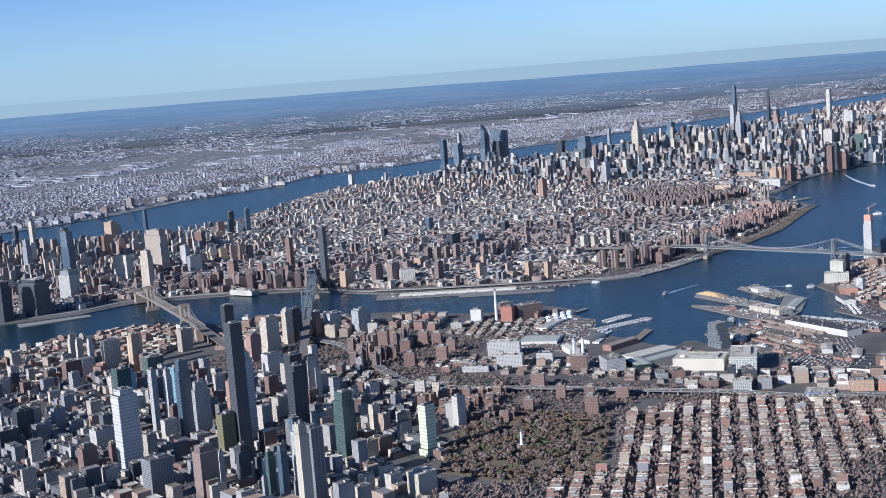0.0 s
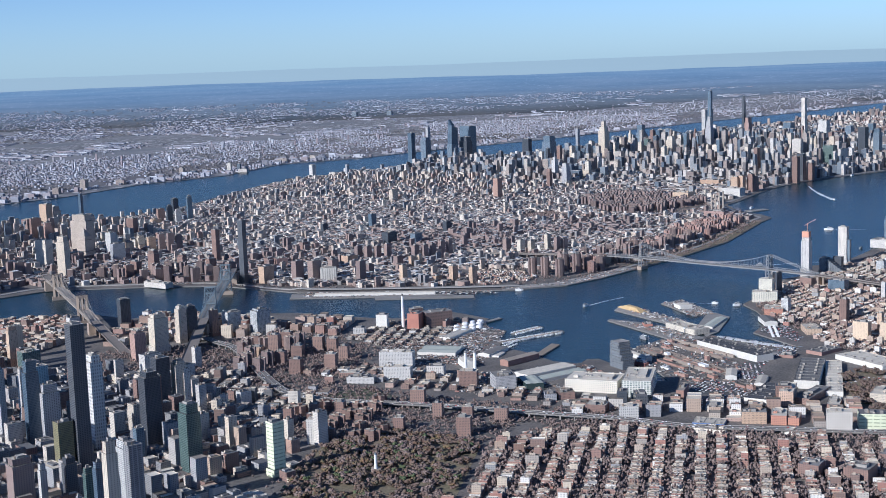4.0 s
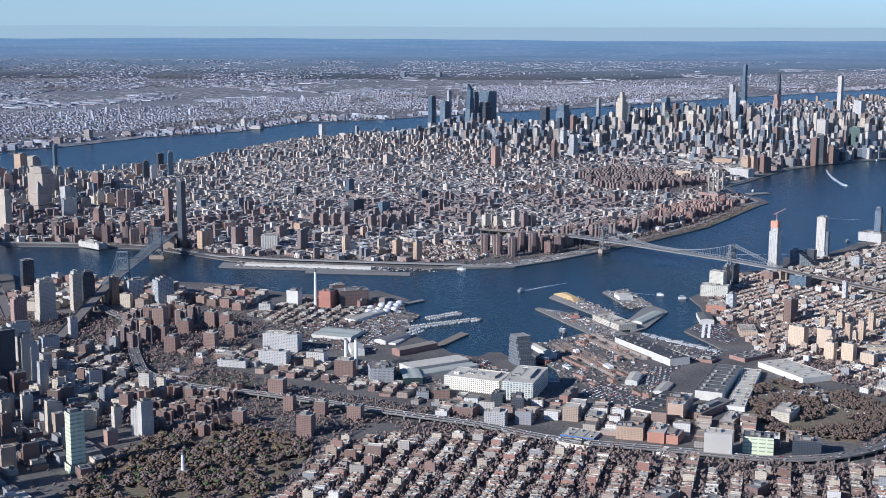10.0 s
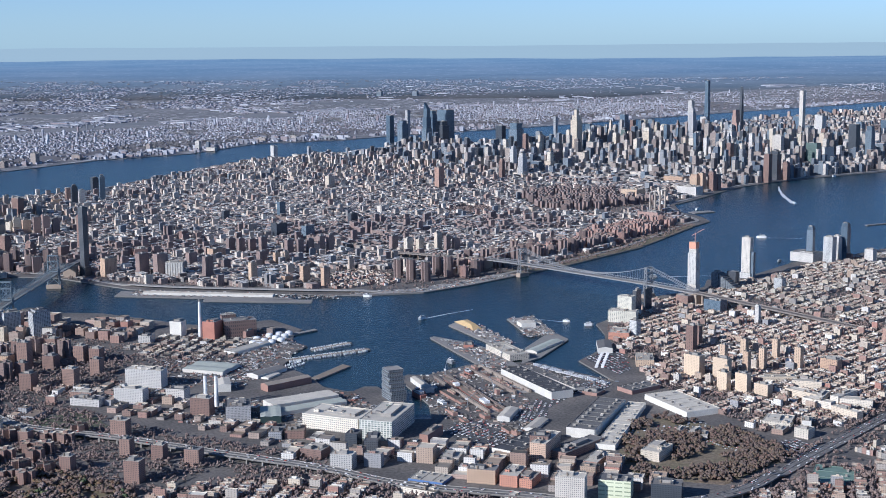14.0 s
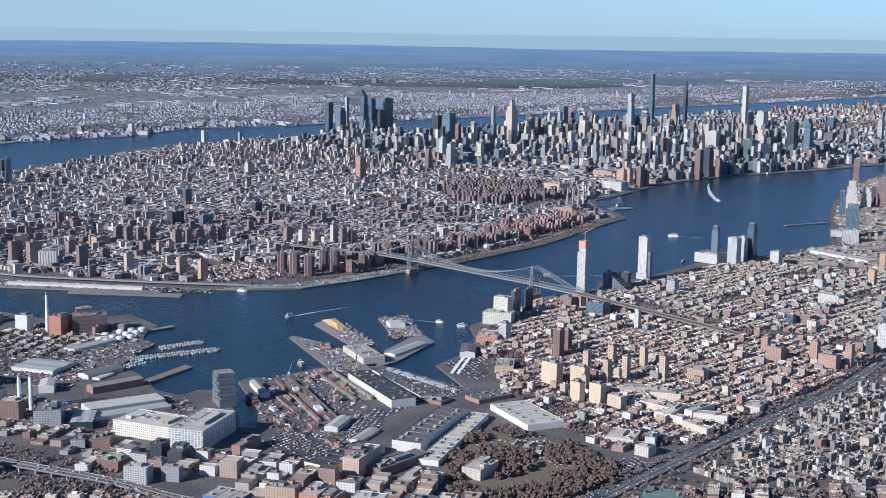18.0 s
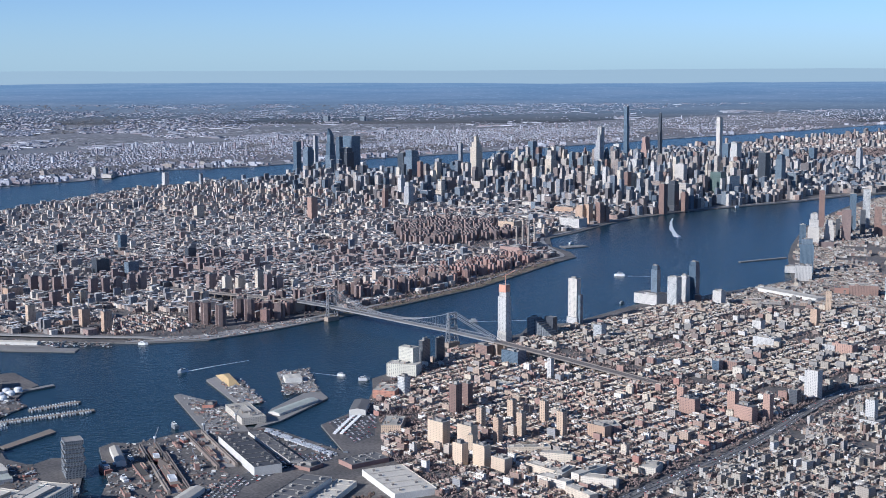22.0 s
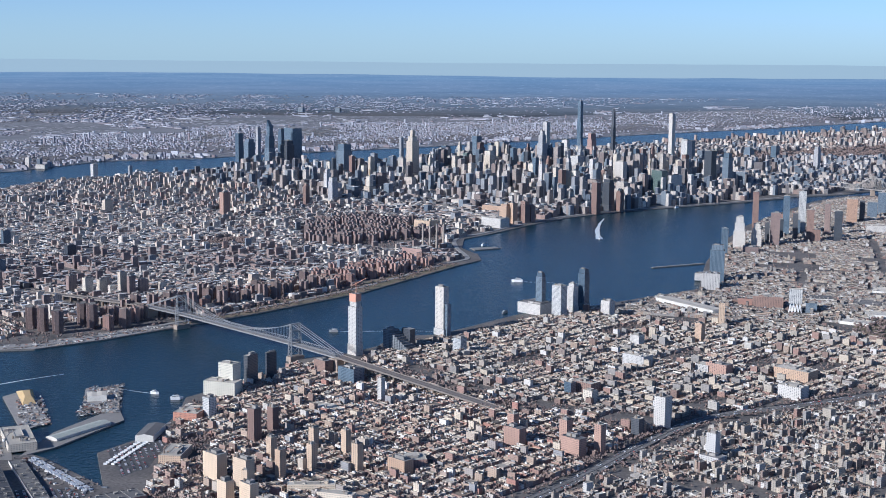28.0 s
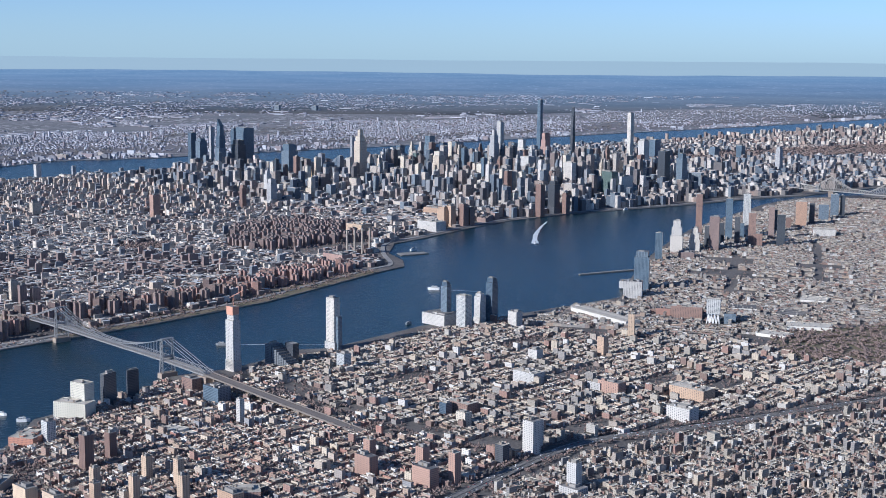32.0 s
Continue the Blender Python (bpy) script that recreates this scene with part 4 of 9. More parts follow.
tower("apartment_tower", -7.3, 287.9, 1.5, 1.5, 4.0, 38, wall_cream, "cream masonry apartment tower in the downtown cluster", "downtown towers")
tower("apartment_tower", -0.7, 284.5, 2.8, 1.7, 3.4, 38, wall_cream, "cream masonry apartment tower in the downtown cluster", "downtown towers")
tower("apartment_tower", -20.9, 316.2, 1.6, 1.6, 8.7, 38, wall_white, "white masonry apartment tower in the downtown cluster", "downtown towers")
tower("apartment_tower", -23.6, 296.8, 1.2, 1.2, 11.8, 38, wall_brown, "dark brown brick apartment tower in the downtown cluster", "downtown towers")
tower("civic_building", -34.3, 346.0, 4.6, 3.2, 6.1, 38, wall_white, "white masonry civic building in the downtown cluster", "downtown towers")
tower("apartment_tower", -41.2, 366.6, 3.2, 2.8, 8.0, 38, wall_rose, "rose brick apartment tower in the downtown cluster", "downtown towers")
tower("apartment_tower", -33.2, 387.6, 2.4, 2.4, 10.4, 38, wall_cream, "cream masonry apartment tower in the downtown cluster", "downtown towers")
tower("apartment_tower", -81.1, 369.5, 4.9, 2.0, 8.9, 38, wall_cream, "cream masonry apartment tower in the downtown cluster", "downtown towers")
tower("apartment_tower", -94.9, 383.5, 2.5, 1.8, 8.7, 38, wall_cream, "cream masonry apartment tower in the downtown cluster", "downtown towers")
tower("apartment_tower", -91.8, 378.3, 1.9, 1.3, 8.3, 38, wall_cream, "cream masonry apartment tower in the downtown cluster", "downtown towers")
tower("apartment_tower", -85.8, 366.0, 1.4, 1.4, 10.3, 38, wall_white, "white masonry apartment tower in the downtown cluster", "downtown towers")
tower("apartment_tower", -73.8, 366.2, 2.4, 1.9, 10.6, 38, wall_tan, "tan brick apartment tower in the downtown cluster", "downtown towers")
tower("apartment_tower", -90.2, 360.7, 4.3, 3.0, 5.7, 38, wall_brown, "dark brown brick apartment tower in the downtown cluster", "downtown towers")
tower("apartment_tower", -65.2, 397.0, 3.2, 2.6, 6.8, 38, wall_white, "white masonry apartment tower in the downtown cluster", "downtown towers")
tower("apartment_tower", -25.2, 395.4, 2.0, 1.8, 7.6, 38, wall_brown, "dark brown brick apartment tower in the downtown cluster", "downtown towers")
tower("apartment_tower", -20.5, 398.0, 4.3, 3.4, 6.4, 38, wall_grid, "white-gridded glass apartment tower in the downtown cluster", "downtown towers")
tower("apartment_tower", -11.8, 394.5, 4.5, 3.6, 7.6, 38, wall_grid, "white-gridded glass apartment tower in the downtown cluster", "downtown towers")
tower("office_tower", -87.5, 302.5, 4.0, 3.2, 7.1, 38, wall_dark, "dark glass-clad office tower in the downtown cluster", "downtown towers")
tower("office_tower", -80.8, 307.4, 2.7, 2.1, 5.3, 38, wall_grey, "grey concrete office tower in the downtown cluster", "downtown towers")
tower("office_tower", -81.7, 300.1, 1.7, 1.7, 4.2, 38, wall_grey, "grey concrete office tower in the downtown cluster", "downtown towers")
tower("office_tower", -64.2, 264.2, 3.2, 2.6, 7.3, 38, wall_brown, "dark brown brick office tower in the downtown cluster", "downtown towers")
tower("office_tower", -61.3, 274.3, 1.6, 1.6, 4.5, 38, wall_brown, "dark brown brick office tower in the downtown cluster", "downtown towers")
tower("apartment_tower", -47.1, 246.4, 4.6, 3.7, 8.4, 38, wall_slate_bands, "dark banded glass apartment tower in the downtown cluster", "downtown towers")
tower("office_tower", -54.2, 261.1, 2.4, 1.9, 3.7, 38, wall_dark, "dark glass-clad office tower in the downtown cluster", "downtown towers")
tower("office_tower", -67.1, 290.1, 4.3, 3.4, 3.8, 38, wall_white, "white masonry office tower in the downtown cluster", "downtown towers")
tower("office_tower", -74.4, 315.6, 2.6, 2.3, 4.4, 38, wall_cream, "cream masonry office tower in the downtown cluster", "downtown towers")
tower("office_tower", -88.3, 292.1, 4.6, 3.7, 5.1, 38, wall_dark, "dark glass-clad office tower in the downtown cluster", "downtown towers")
tower("apartment_tower", -22.4, 234.1, 1.4, 1.4, 12.1, 38, wall_glass, "blue glass apartment tower in the downtown cluster", "downtown towers")
tower("apartment_tower", -35.5, 248.2, 1.2, 1.2, 8.0, 38, wall_white, "white masonry apartment tower in the downtown cluster", "downtown towers")
tower("apartment_tower", -15.1, 277.1, 1.4, 1.4, 2.3, 38, wall_white, "white masonry apartment tower in the downtown cluster", "downtown towers")
tower("apartment_tower", -93.8, 352.1, 2.4, 2.4, 5.4, 38, wall_brown, "dark brown brick apartment tower in the downtown cluster", "downtown towers")
tower("apartment_building", -90.4, 321.8, 2.7, 2.2, 3.5, 38, wall_tan, "tan brick apartment building in the downtown cluster", "downtown towers")
tower("office_tower", -82.8, 324.7, 2.6, 2.1, 4.3, 38, wall_grey, "grey concrete office tower in the downtown cluster", "downtown towers")
tower("apartment_building", -105.3, 350.0, 3.0, 2.4, 4.6, 38, wall_brown, "dark brown brick apartment building in the downtown cluster", "downtown towers")
tower("office_tower", -31.7, 251.9, 2.1, 1.9, 7.9, 38, wall_dark, "dark glass-clad office tower in the downtown cluster", "downtown towers")
tower("apartment_tower", -23.2, 272.1, 1.7, 1.5, 7.3, 38, wall_glass, "blue glass apartment tower in the downtown cluster", "downtown towers")
tower("apartment_tower", -16.3, 307.6, 1.8, 1.6, 6.8, 38, wall_grey, "grey concrete apartment tower in the downtown cluster", "downtown towers")
tower("apartment_tower", -53.4, 409.8, 3.2, 2.4, 9.4, 38, wall_dark, "dark glass-clad apartment tower in the downtown cluster", "downtown towers")
tower("civic_building", 2.2, 236.1, 4.3, 3.4, 4.5, 38, wall_cream, "old cream stone civic building in the downtown cluster", "downtown towers")
tower("apartment_tower", -24.1, 354.1, 1.8, 1.8, 5.6, 38, wall_white, "white masonry apartment tower in the downtown cluster", "downtown towers")
tower("apartment_tower", -17.6, 222.0, 1.9, 1.7, 18.9, 38, wall_cream, "cream masonry apartment tower in the downtown cluster", "downtown towers")
tower("apartment_tower", -19.1, 241.3, 2.5, 4.1, 13.6, 38, wall_grid, "white-gridded glass apartment tower in the downtown cluster", "downtown towers")
tower("apartment_tower", -25.1, 238.3, 1.5, 1.2, 9.9, 38, wall_green, "pale green glass apartment tower in the downtown cluster", "downtown towers")
tower("apartment_tower", -12.4, 266.5, 3.0, 3.3, 13.2, 38, wall_green, "pale green glass apartment tower in the downtown cluster", "downtown towers")
tower("office_tower", -26.0, 234.8, 0.8, 0.8, 6.2, 38, wall_grey, "grey concrete office tower in the downtown cluster", "downtown towers")
tower("apartment_tower", -37.2, 375.0, 4.2, 3.4, 10.8, 38, wall_cream, "cream masonry apartment tower in the downtown cluster", "downtown towers")
tower("apartment_tower", -31.0, 391.0, 2.8, 2.8, 9.8, 38, wall_dark, "dark glass-clad apartment tower in the downtown cluster", "downtown towers")
tower("apartment_tower", -22.3, 315.8, 2.7, 2.1, 10.7, 38, wall_cream, "cream masonry apartment tower in the downtown cluster", "downtown towers")
tower("office_tower", -26.0, 313.8, 3.4, 2.7, 12.0, 38, wall_dark, "dark glass-clad office tower in the downtown cluster", "downtown towers")
tower("office_tower", -23.1, 285.1, 3.5, 2.8, 15.4, 38, wall_dark, "dark glass-clad office tower in the downtown cluster", "downtown towers")
tower("apartment_tower", 4.2, 260.9, 2.5, 2.3, 10.4, 38, wall_lime, "lime-banded white apartment tower in the downtown cluster", "downtown towers")
tower("office_building", -24.4, 337.3, 3.9, 2.7, 5.0, 38, wall_white, "white masonry office building in the downtown cluster", "downtown towers")
tower("apartment_tower", -17.4, 290.2, 1.8, 1.6, 4.5, 38, wall_cream, "cream masonry apartment tower in the downtown cluster", "downtown towers")
tower("apartment_tower", -13.2, 288.2, 1.9, 1.7, 5.4, 38, wall_cream, "cream masonry apartment tower in the downtown cluster", "downtown towers")
tower("apartment_tower", -9.2, 289.8, 1.9, 1.7, 4.1, 38, wall_cream, "cream masonry apartment tower in the downtown cluster", "downtown towers")
tower("apartment_building", 6.1, 275.5, 2.0, 1.8, 2.7, 38, wall_red, "orange-red brick apartment building in the downtown cluster", "downtown towers")
tower("apartment_building", -9.8, 301.1, 2.7, 2.1, 3.5, 38, wall_brown, "dark brown brick apartment building in the downtown cluster", "downtown towers")
tower("office_building", -7.8, 314.1, 2.8, 2.2, 3.4, 38, wall_white, "white masonry office building in the downtown cluster", "downtown towers")
wall_cyan = facade("pale_cyan_glass", [(0.3, 0.45, 0.52), (0.36, 0.5, 0.56)], part_open=(0.6, 0.6), glass=(0.1, 0.17, 0.22), gloss=0.15, rough=0.3)
tower("apartment_tower", -53.6, 315.6, 3.6, 2.6, 10.9, 38, wall_cyan, "pale cyan glass apartment tower in the downtown cluster", "downtown towers")
tower("office_tower", -69.6, 330.0, 4.6, 3.6, 8.2, 38, wall_cyan, "broad pale cyan glass office tower in the downtown cluster", "downtown towers")
tower("office_building", -68.0, 360.0, 4.8, 3.4, 5.2, 38, wall_green, "green glass office building with a flat roof downtown", "downtown towers")
tower("apartment_tower", -75.4, 374.6, 3.4, 2.4, 9.3, 38, wall_sandy, "sandy buff brick apartment tower on the river bluff", "downtown towers")
tower("apartment_tower", -63.8, 389.6, 3.6, 2.8, 6.7, 38, wall_beige, "beige apartment block beside the stone bridge ramp", "downtown towers")
# farragut and other housing estates
tower("apartment_block", -9.8, 362.7, 3.4, 2.7, 3.3, -14, wall_tan, "tan brick apartment block in a housing estate among trees", "estate blocks")
tower("apartment_block", -5.0, 362.3, 2.7, 2.4, 6.4, -14, wall_brown, "dark brown brick apartment block in a housing estate among trees", "estate blocks")
tower("apartment_block", -3.0, 376.7, 2.8, 2.5, 4.1, -14, wall_brown, "dark brown brick apartment block in a housing estate among trees", "estate blocks")
tower("apartment_block", 1.0, 362.3, 2.9, 2.7, 3.3, -14, wall_brown, "dark brown brick apartment block in a housing estate among trees", "estate blocks")
tower("apartment_block", 6.1, 368.7, 2.7, 2.4, 4.1, -14, wall_brown, "dark brown brick apartment block in a housing estate among trees", "estate blocks")
tower("apartment_block", 9.8, 368.7, 2.7, 2.4, 3.5, -14, wall_brown, "dark brown brick apartment block in a housing estate among trees", "estate blocks")
tower("apartment_block", 1.9, 343.7, 2.9, 2.7, 3.8, -14, wall_brown, "dark brown brick apartment block in a housing estate among trees", "estate blocks")
tower("apartment_block", 10.4, 346.4, 2.8, 2.5, 4.1, -14, wall_brown, "dark brown brick apartment block in a housing estate among trees", "estate blocks")
tower("apartment_block", 13.3, 356.3, 2.4, 2.2, 3.9, -14, wall_brown, "dark brown brick apartment block in a housing estate among trees", "estate blocks")
tower("apartment_block", -2.7, 353.7, 2.6, 2.3, 3.7, -14, wall_brown, "dark brown brick apartment block in a housing estate among trees", "estate blocks")
tower("apartment_block", -11.6, 377.4, 2.6, 2.3, 3.3, -14, wall_brown, "dark brown brick apartment block in a housing estate among trees", "estate blocks")
tower("apartment_block", 31.4, 307.3, 3.2, 2.3, 3.8, -14, wall_brown, "dark brown brick apartment block in a housing estate among trees", "estate blocks")
tower("apartment_block", 35.4, 296.1, 2.1, 1.9, 3.5, -14, wall_brown, "dark brown brick apartment block in a housing estate among trees", "estate blocks")
tower("apartment_block", 41.7, 294.4, 2.3, 2.0, 2.9, -14, wall_brown, "dark brown brick apartment block in a housing estate among trees", "estate blocks")
tower("apartment_block", 48.6, 291.2, 2.8, 2.3, 3.1, -14, wall_brown, "dark brown brick apartment block in a housing estate among trees", "estate blocks")
tower("apartment_block", 40.3, 282.0, 2.9, 2.3, 4.0, -14, wall_brown, "dark brown brick apartment block in a housing estate among trees", "estate blocks")
tower("apartment_tower", 9.9, 281.2, 2.4, 2.1, 5.1, -14, wall_white, "white masonry apartment tower in a housing estate among trees", "estate blocks")
tower("apartment_block", 27.1, 287.8, 2.2, 2.0, 2.9, -14, wall_brown, "dark brown brick apartment block in a housing estate among trees", "estate blocks")
tower("apartment_block", 8.8, 302.6, 2.0, 1.8, 2.8, -14, wall_brown, "dark brown brick apartment block in a housing estate among trees", "estate blocks")
tower("apartment_block", 14.2, 304.4, 2.2, 2.0, 2.5, -14, wall_brown, "dark brown brick apartment block in a housing estate among trees", "estate blocks")
# navy yard
tower("office_building", 75.2, 289.4, 4.1, 2.5, 2.8, -14, wall_grey, "grey concrete office building at the old navy yard", "navy yard buildings")
tower("office_building", 26.9, 346.4, 8.6, 3.0, 4.0, -14, wall_white, "white masonry office building at the old navy yard", "navy yard buildings")
tower("office_building", 27.1, 332.4, 6.6, 2.6, 3.4, -14, wall_white, "white masonry office building at the old navy yard", "navy yard buildings")
tower("workshop", 36.3, 334.8, 4.2, 2.9, 2.7, -14, wall_white, "white masonry workshop at the old navy yard", "navy yard buildings")
tower("power_house", 22.9, 397.1, 3.2, 2.9, 4.0, -14, wall_blank, "windowless white power house at the old navy yard", "navy yard buildings")
tower("power_house", 43.6, 323.9, 4.2, 2.5, 3.6, -14, wall_brown, "dark brown brick power house at the old navy yard", "navy yard buildings")
tower("workshop", 15.4, 337.9, 5.1, 2.6, 1.2, -14, wall_brown, "dark brown brick workshop at the old navy yard", "navy yard buildings")
tower("workshop", 18.3, 331.2, 6.7, 2.7, 1.6, -14, wall_white, "white masonry workshop at the old navy yard", "navy yard buildings")
tower("office_building", 16.5, 389.9, 3.3, 2.6, 1.9, -14, wall_grey, "grey concrete office building at the old navy yard", "navy yard buildings")
tower("office_building", 113.7, 271.9, 4.8, 2.9, 4.6, -14, wall_white, "white masonry office building at the old navy yard", "navy yard buildings")
tower("storage_building", 121.2, 274.4, 5.3, 3.7, 3.3, -14, wall_lime, "lime-banded white storage building at the old navy yard", "navy yard buildings")
tower("office_building", 129.4, 273.3, 4.9, 3.4, 2.9, -14, wall_dark, "dark glass-clad office building at the old navy yard", "navy yard buildings")
tower("office_building", 110.1, 297.1, 3.4, 2.7, 3.8, -14, wall_brown, "dark brown brick office building at the old navy yard", "navy yard buildings")
tower("office_building", 99.6, 282.2, 4.9, 3.0, 2.5, -14, wall_tan, "tan brick office building at the old navy yard", "navy yard buildings")
tower("apartment_block", 153.5, 348.8, 1.0, 1.0, 3.6, -14, wall_sandy, "sandy buff brick apartment block at the old navy yard", "navy yard buildings")
# williamsburg
tower("apartment_tower", 139.2, 393.4, 2.2, 1.8, 4.6, -44, wall_grid, "white-gridded glass apartment tower among low riverside blocks", "riverside towers")
tower("apartment_tower", 150.7, 377.5, 2.0, 1.8, 6.6, -44, wall_brown, "dark brown brick apartment tower among low riverside blocks", "riverside towers")
tower("apartment_tower", 153.3, 384.0, 1.7, 1.5, 5.2, -44, wall_brown, "dark brown brick apartment tower among low riverside blocks", "riverside towers")
tower("apartment_tower", 155.8, 363.9, 1.4, 1.3, 5.0, -44, wall_tan, "tan brick apartment tower among low riverside blocks", "riverside towers")
tower("apartment_tower", 158.8, 353.2, 1.4, 1.3, 5.9, -44, wall_tan, "tan brick apartment tower among low riverside blocks", "riverside towers")
tower("apartment_tower", 163.6, 358.8, 1.4, 1.3, 5.3, -44, wall_tan, "tan brick apartment tower among low riverside blocks", "riverside towers")
tower("apartment_tower", 168.8, 368.5, 1.4, 1.3, 5.2, -44, wall_tan, "tan brick apartment tower among low riverside blocks", "riverside towers")
tower("apartment_tower", 171.6, 358.5, 1.6, 1.4, 5.6, -44, wall_tan, "tan brick apartment tower among low riverside blocks", "riverside towers")
tower("apartment_tower", 162.4, 372.9, 1.5, 1.3, 4.3, -44, wall_tan, "tan brick apartment tower among low riverside blocks", "riverside towers")
tower("apartment_block", 147.4, 354.1, 4.1, 2.1, 5.0, -44, wall_sandy, "sandy buff brick apartment block among low riverside blocks", "riverside towers")
tower("apartment_block", 152.9, 350.6, 3.7, 1.8, 5.1, -44, wall_sandy, "sandy buff brick apartment block among low riverside blocks", "riverside towers")
tower("apartment_block", 151.5, 341.1, 2.4, 1.7, 4.3, -44, wall_sandy, "sandy buff brick apartment block among low riverside blocks", "riverside towers")
tower("apartment_block", 155.4, 340.3, 2.9, 1.7, 4.2, -44, wall_sandy, "sandy buff brick apartment block among low riverside blocks", "riverside towers")
tower("apartment_block", 158.9, 336.8, 3.3, 2.0, 2.8, -44, wall_sandy, "sandy buff brick apartment block among low riverside blocks", "riverside towers")
tower("apartment_tower", 200.0, 386.1, 1.7, 1.5, 3.8, -44, wall_red, "orange-red brick apartment tower among low riverside blocks", "riverside towers")
tower("apartment_tower", 200.0, 376.8, 3.9, 2.0, 3.7, -44, wall_red, "orange-red brick apartment tower among low riverside blocks", "riverside towers")
tower("apartment_tower", 209.8, 379.9, 1.9, 1.7, 4.4, -44, wall_red, "orange-red brick apartment tower among low riverside blocks", "riverside towers")
tower("apartment_tower", 210.5, 370.8, 4.3, 2.2, 3.6, -44, wall_red, "orange-red brick apartment tower among low riverside blocks", "riverside towers")
tower("apartment_tower", 215.5, 372.5, 1.6, 1.5, 5.6, -44, wall_red, "orange-red brick apartment tower among low riverside blocks", "riverside towers")
tower("apartment_tower", 229.7, 389.6, 2.6, 2.1, 6.7, -44, wall_white, "white masonry apartment tower among low riverside blocks", "riverside towers")
tower("apartment_tower", 224.1, 384.3, 1.9, 1.7, 3.6, -44, wall_dark, "dark glass-clad apartment tower among low riverside blocks", "riverside towers")
tower("apartment_tower", 235.7, 368.6, 2.0, 1.6, 5.3, -44, wall_white, "white masonry apartment tower among low riverside blocks", "riverside towers")
tower("apartment_building", 235.5, 367.5, 4.1, 2.8, 1.4, -44, wall_white, "white masonry apartment building among low riverside blocks", "riverside towers")
tower("school", 179.1, 359.4, 4.3, 2.2, 2.7, -44, wall_tan, "tan brick school among low riverside blocks", "riverside towers")
tower("apartment_building", 189.7, 454.9, 2.7, 2.2, 4.3, -44, wall_grid, "white-gridded glass apartment building among low riverside blocks", "riverside towers")
tower("apartment_tower", 173.0, 407.7, 1.2, 1.1, 5.4, -44, wall_white, "white masonry apartment tower among low riverside blocks", "riverside towers")
tower("office_building", 165.2, 425.4, 5.4, 3.2, 3.6, -44, wall_glass, "blue glass office building among low riverside blocks", "riverside towers")
tower("office_building", 158.1, 434.2, 4.0, 2.4, 3.2, -44, wall_brown, "dark brown brick office building among low riverside blocks", "riverside towers")
tower("apartment_building", 213.7, 416.4, 1.9, 1.7, 2.9, -44, wall_glass, "blue glass apartment building among low riverside blocks", "riverside towers")
tower("apartment_building", 247.0, 438.6, 3.6, 2.2, 2.1, -44, wall_grey, "grey concrete apartment building among low riverside blocks", "riverside towers")
tower("apartment_building", 217.4, 409.2, 2.5, 2.0, 2.9, -44, wall_cream, "cream masonry apartment building among low riverside blocks", "riverside towers")
tower("school", 217.3, 418.4, 5.6, 3.4, 2.6, -44, wall_brown, "dark brown brick school among low riverside blocks", "riverside towers")
tower("apartment_building", 232.3, 445.3, 6.2, 3.7, 2.8, -44, wall_white, "white masonry apartment building among low riverside blocks", "riverside towers")
tower("apartment_tower", 251.9, 471.4, 2.0, 1.8, 5.4, -44, wall_tan, "tan brick apartment tower among low riverside blocks", "riverside towers")
tower("apartment_building", 262.0, 415.3, 5.6, 3.4, 2.9, -44, wall_white, "white masonry apartment building among low riverside blocks", "riverside towers")
tower("warehouse", 267.1, 433.3, 8.9, 4.5, 2.5, -44, wall_tan, "tan brick warehouse among low riverside blocks", "riverside towers")
tower("warehouse", 250.1, 436.6, 5.6, 2.8, 2.8, -44, wall_red, "orange-red brick warehouse among low riverside blocks", "riverside towers")
tower("podium", 212.1, 512.0, 8.6, 6.9, 3.2, -44, wall_white, "white masonry podium among low riverside blocks", "riverside towers")
tower("apartment_tower", 213.2, 511.6, 2.3, 1.8, 11.8, -44, wall_glass, "blue glass apartment tower among low riverside blocks", "riverside towers")
tower("apartment_tower", 218.2, 506.4, 3.4, 2.7, 9.1, -44, wall_grid, "white-gridded glass apartment tower among low riverside blocks", "riverside towers")
tower("apartment_tower", 225.9, 515.5, 2.5, 2.3, 12.4, -44, wall_glass, "blue glass apartment tower among low riverside blocks", "riverside towers")
tower("apartment_tower", 222.6, 513.4, 2.4, 2.1, 8.4, -44, wall_white, "white masonry apartment tower among low riverside blocks", "riverside towers")
tower("apartment_building", 232.1, 507.2, 3.1, 2.5, 4.7, -44, wall_white, "white masonry apartment building among low riverside blocks", "riverside towers")
tower("apartment_building", 235.2, 467.3, 2.8, 2.3, 3.0, -44, wall_white, "white masonry apartment building among low riverside blocks", "riverside towers")
tower("apartment_tower", 230.4, 393.7, 2.8, 2.3, 5.7, -44, wall_white, "white masonry apartment tower among low riverside blocks", "riverside towers")
# greenpoint and long island city
tower("apartment_tower", 275.1, 568.7, 4.7, 3.3, 12.7, -14, wall_glass, "blue glass apartment tower on the far river bank", "far bank towers")
tower("apartment_building", 270.7, 555.9, 5.7, 4.0, 5.3, -14, wall_grey, "grey concrete apartment building on the far river bank", "far bank towers")
tower("apartment_building", 270.8, 573.4, 4.1, 2.9, 2.4, -14, wall_white, "white masonry apartment building on the far river bank", "far bank towers")
tower("apartment_tower", 262.0, 494.1, 1.6, 1.6, 6.7, -14, wall_tan, "tan brick apartment tower on the far river bank", "far bank towers")
tower("warehouse", 281.9, 524.9, 8.9, 4.4, 3.4, -14, wall_brown, "dark brown brick warehouse on the far river bank", "far bank towers")
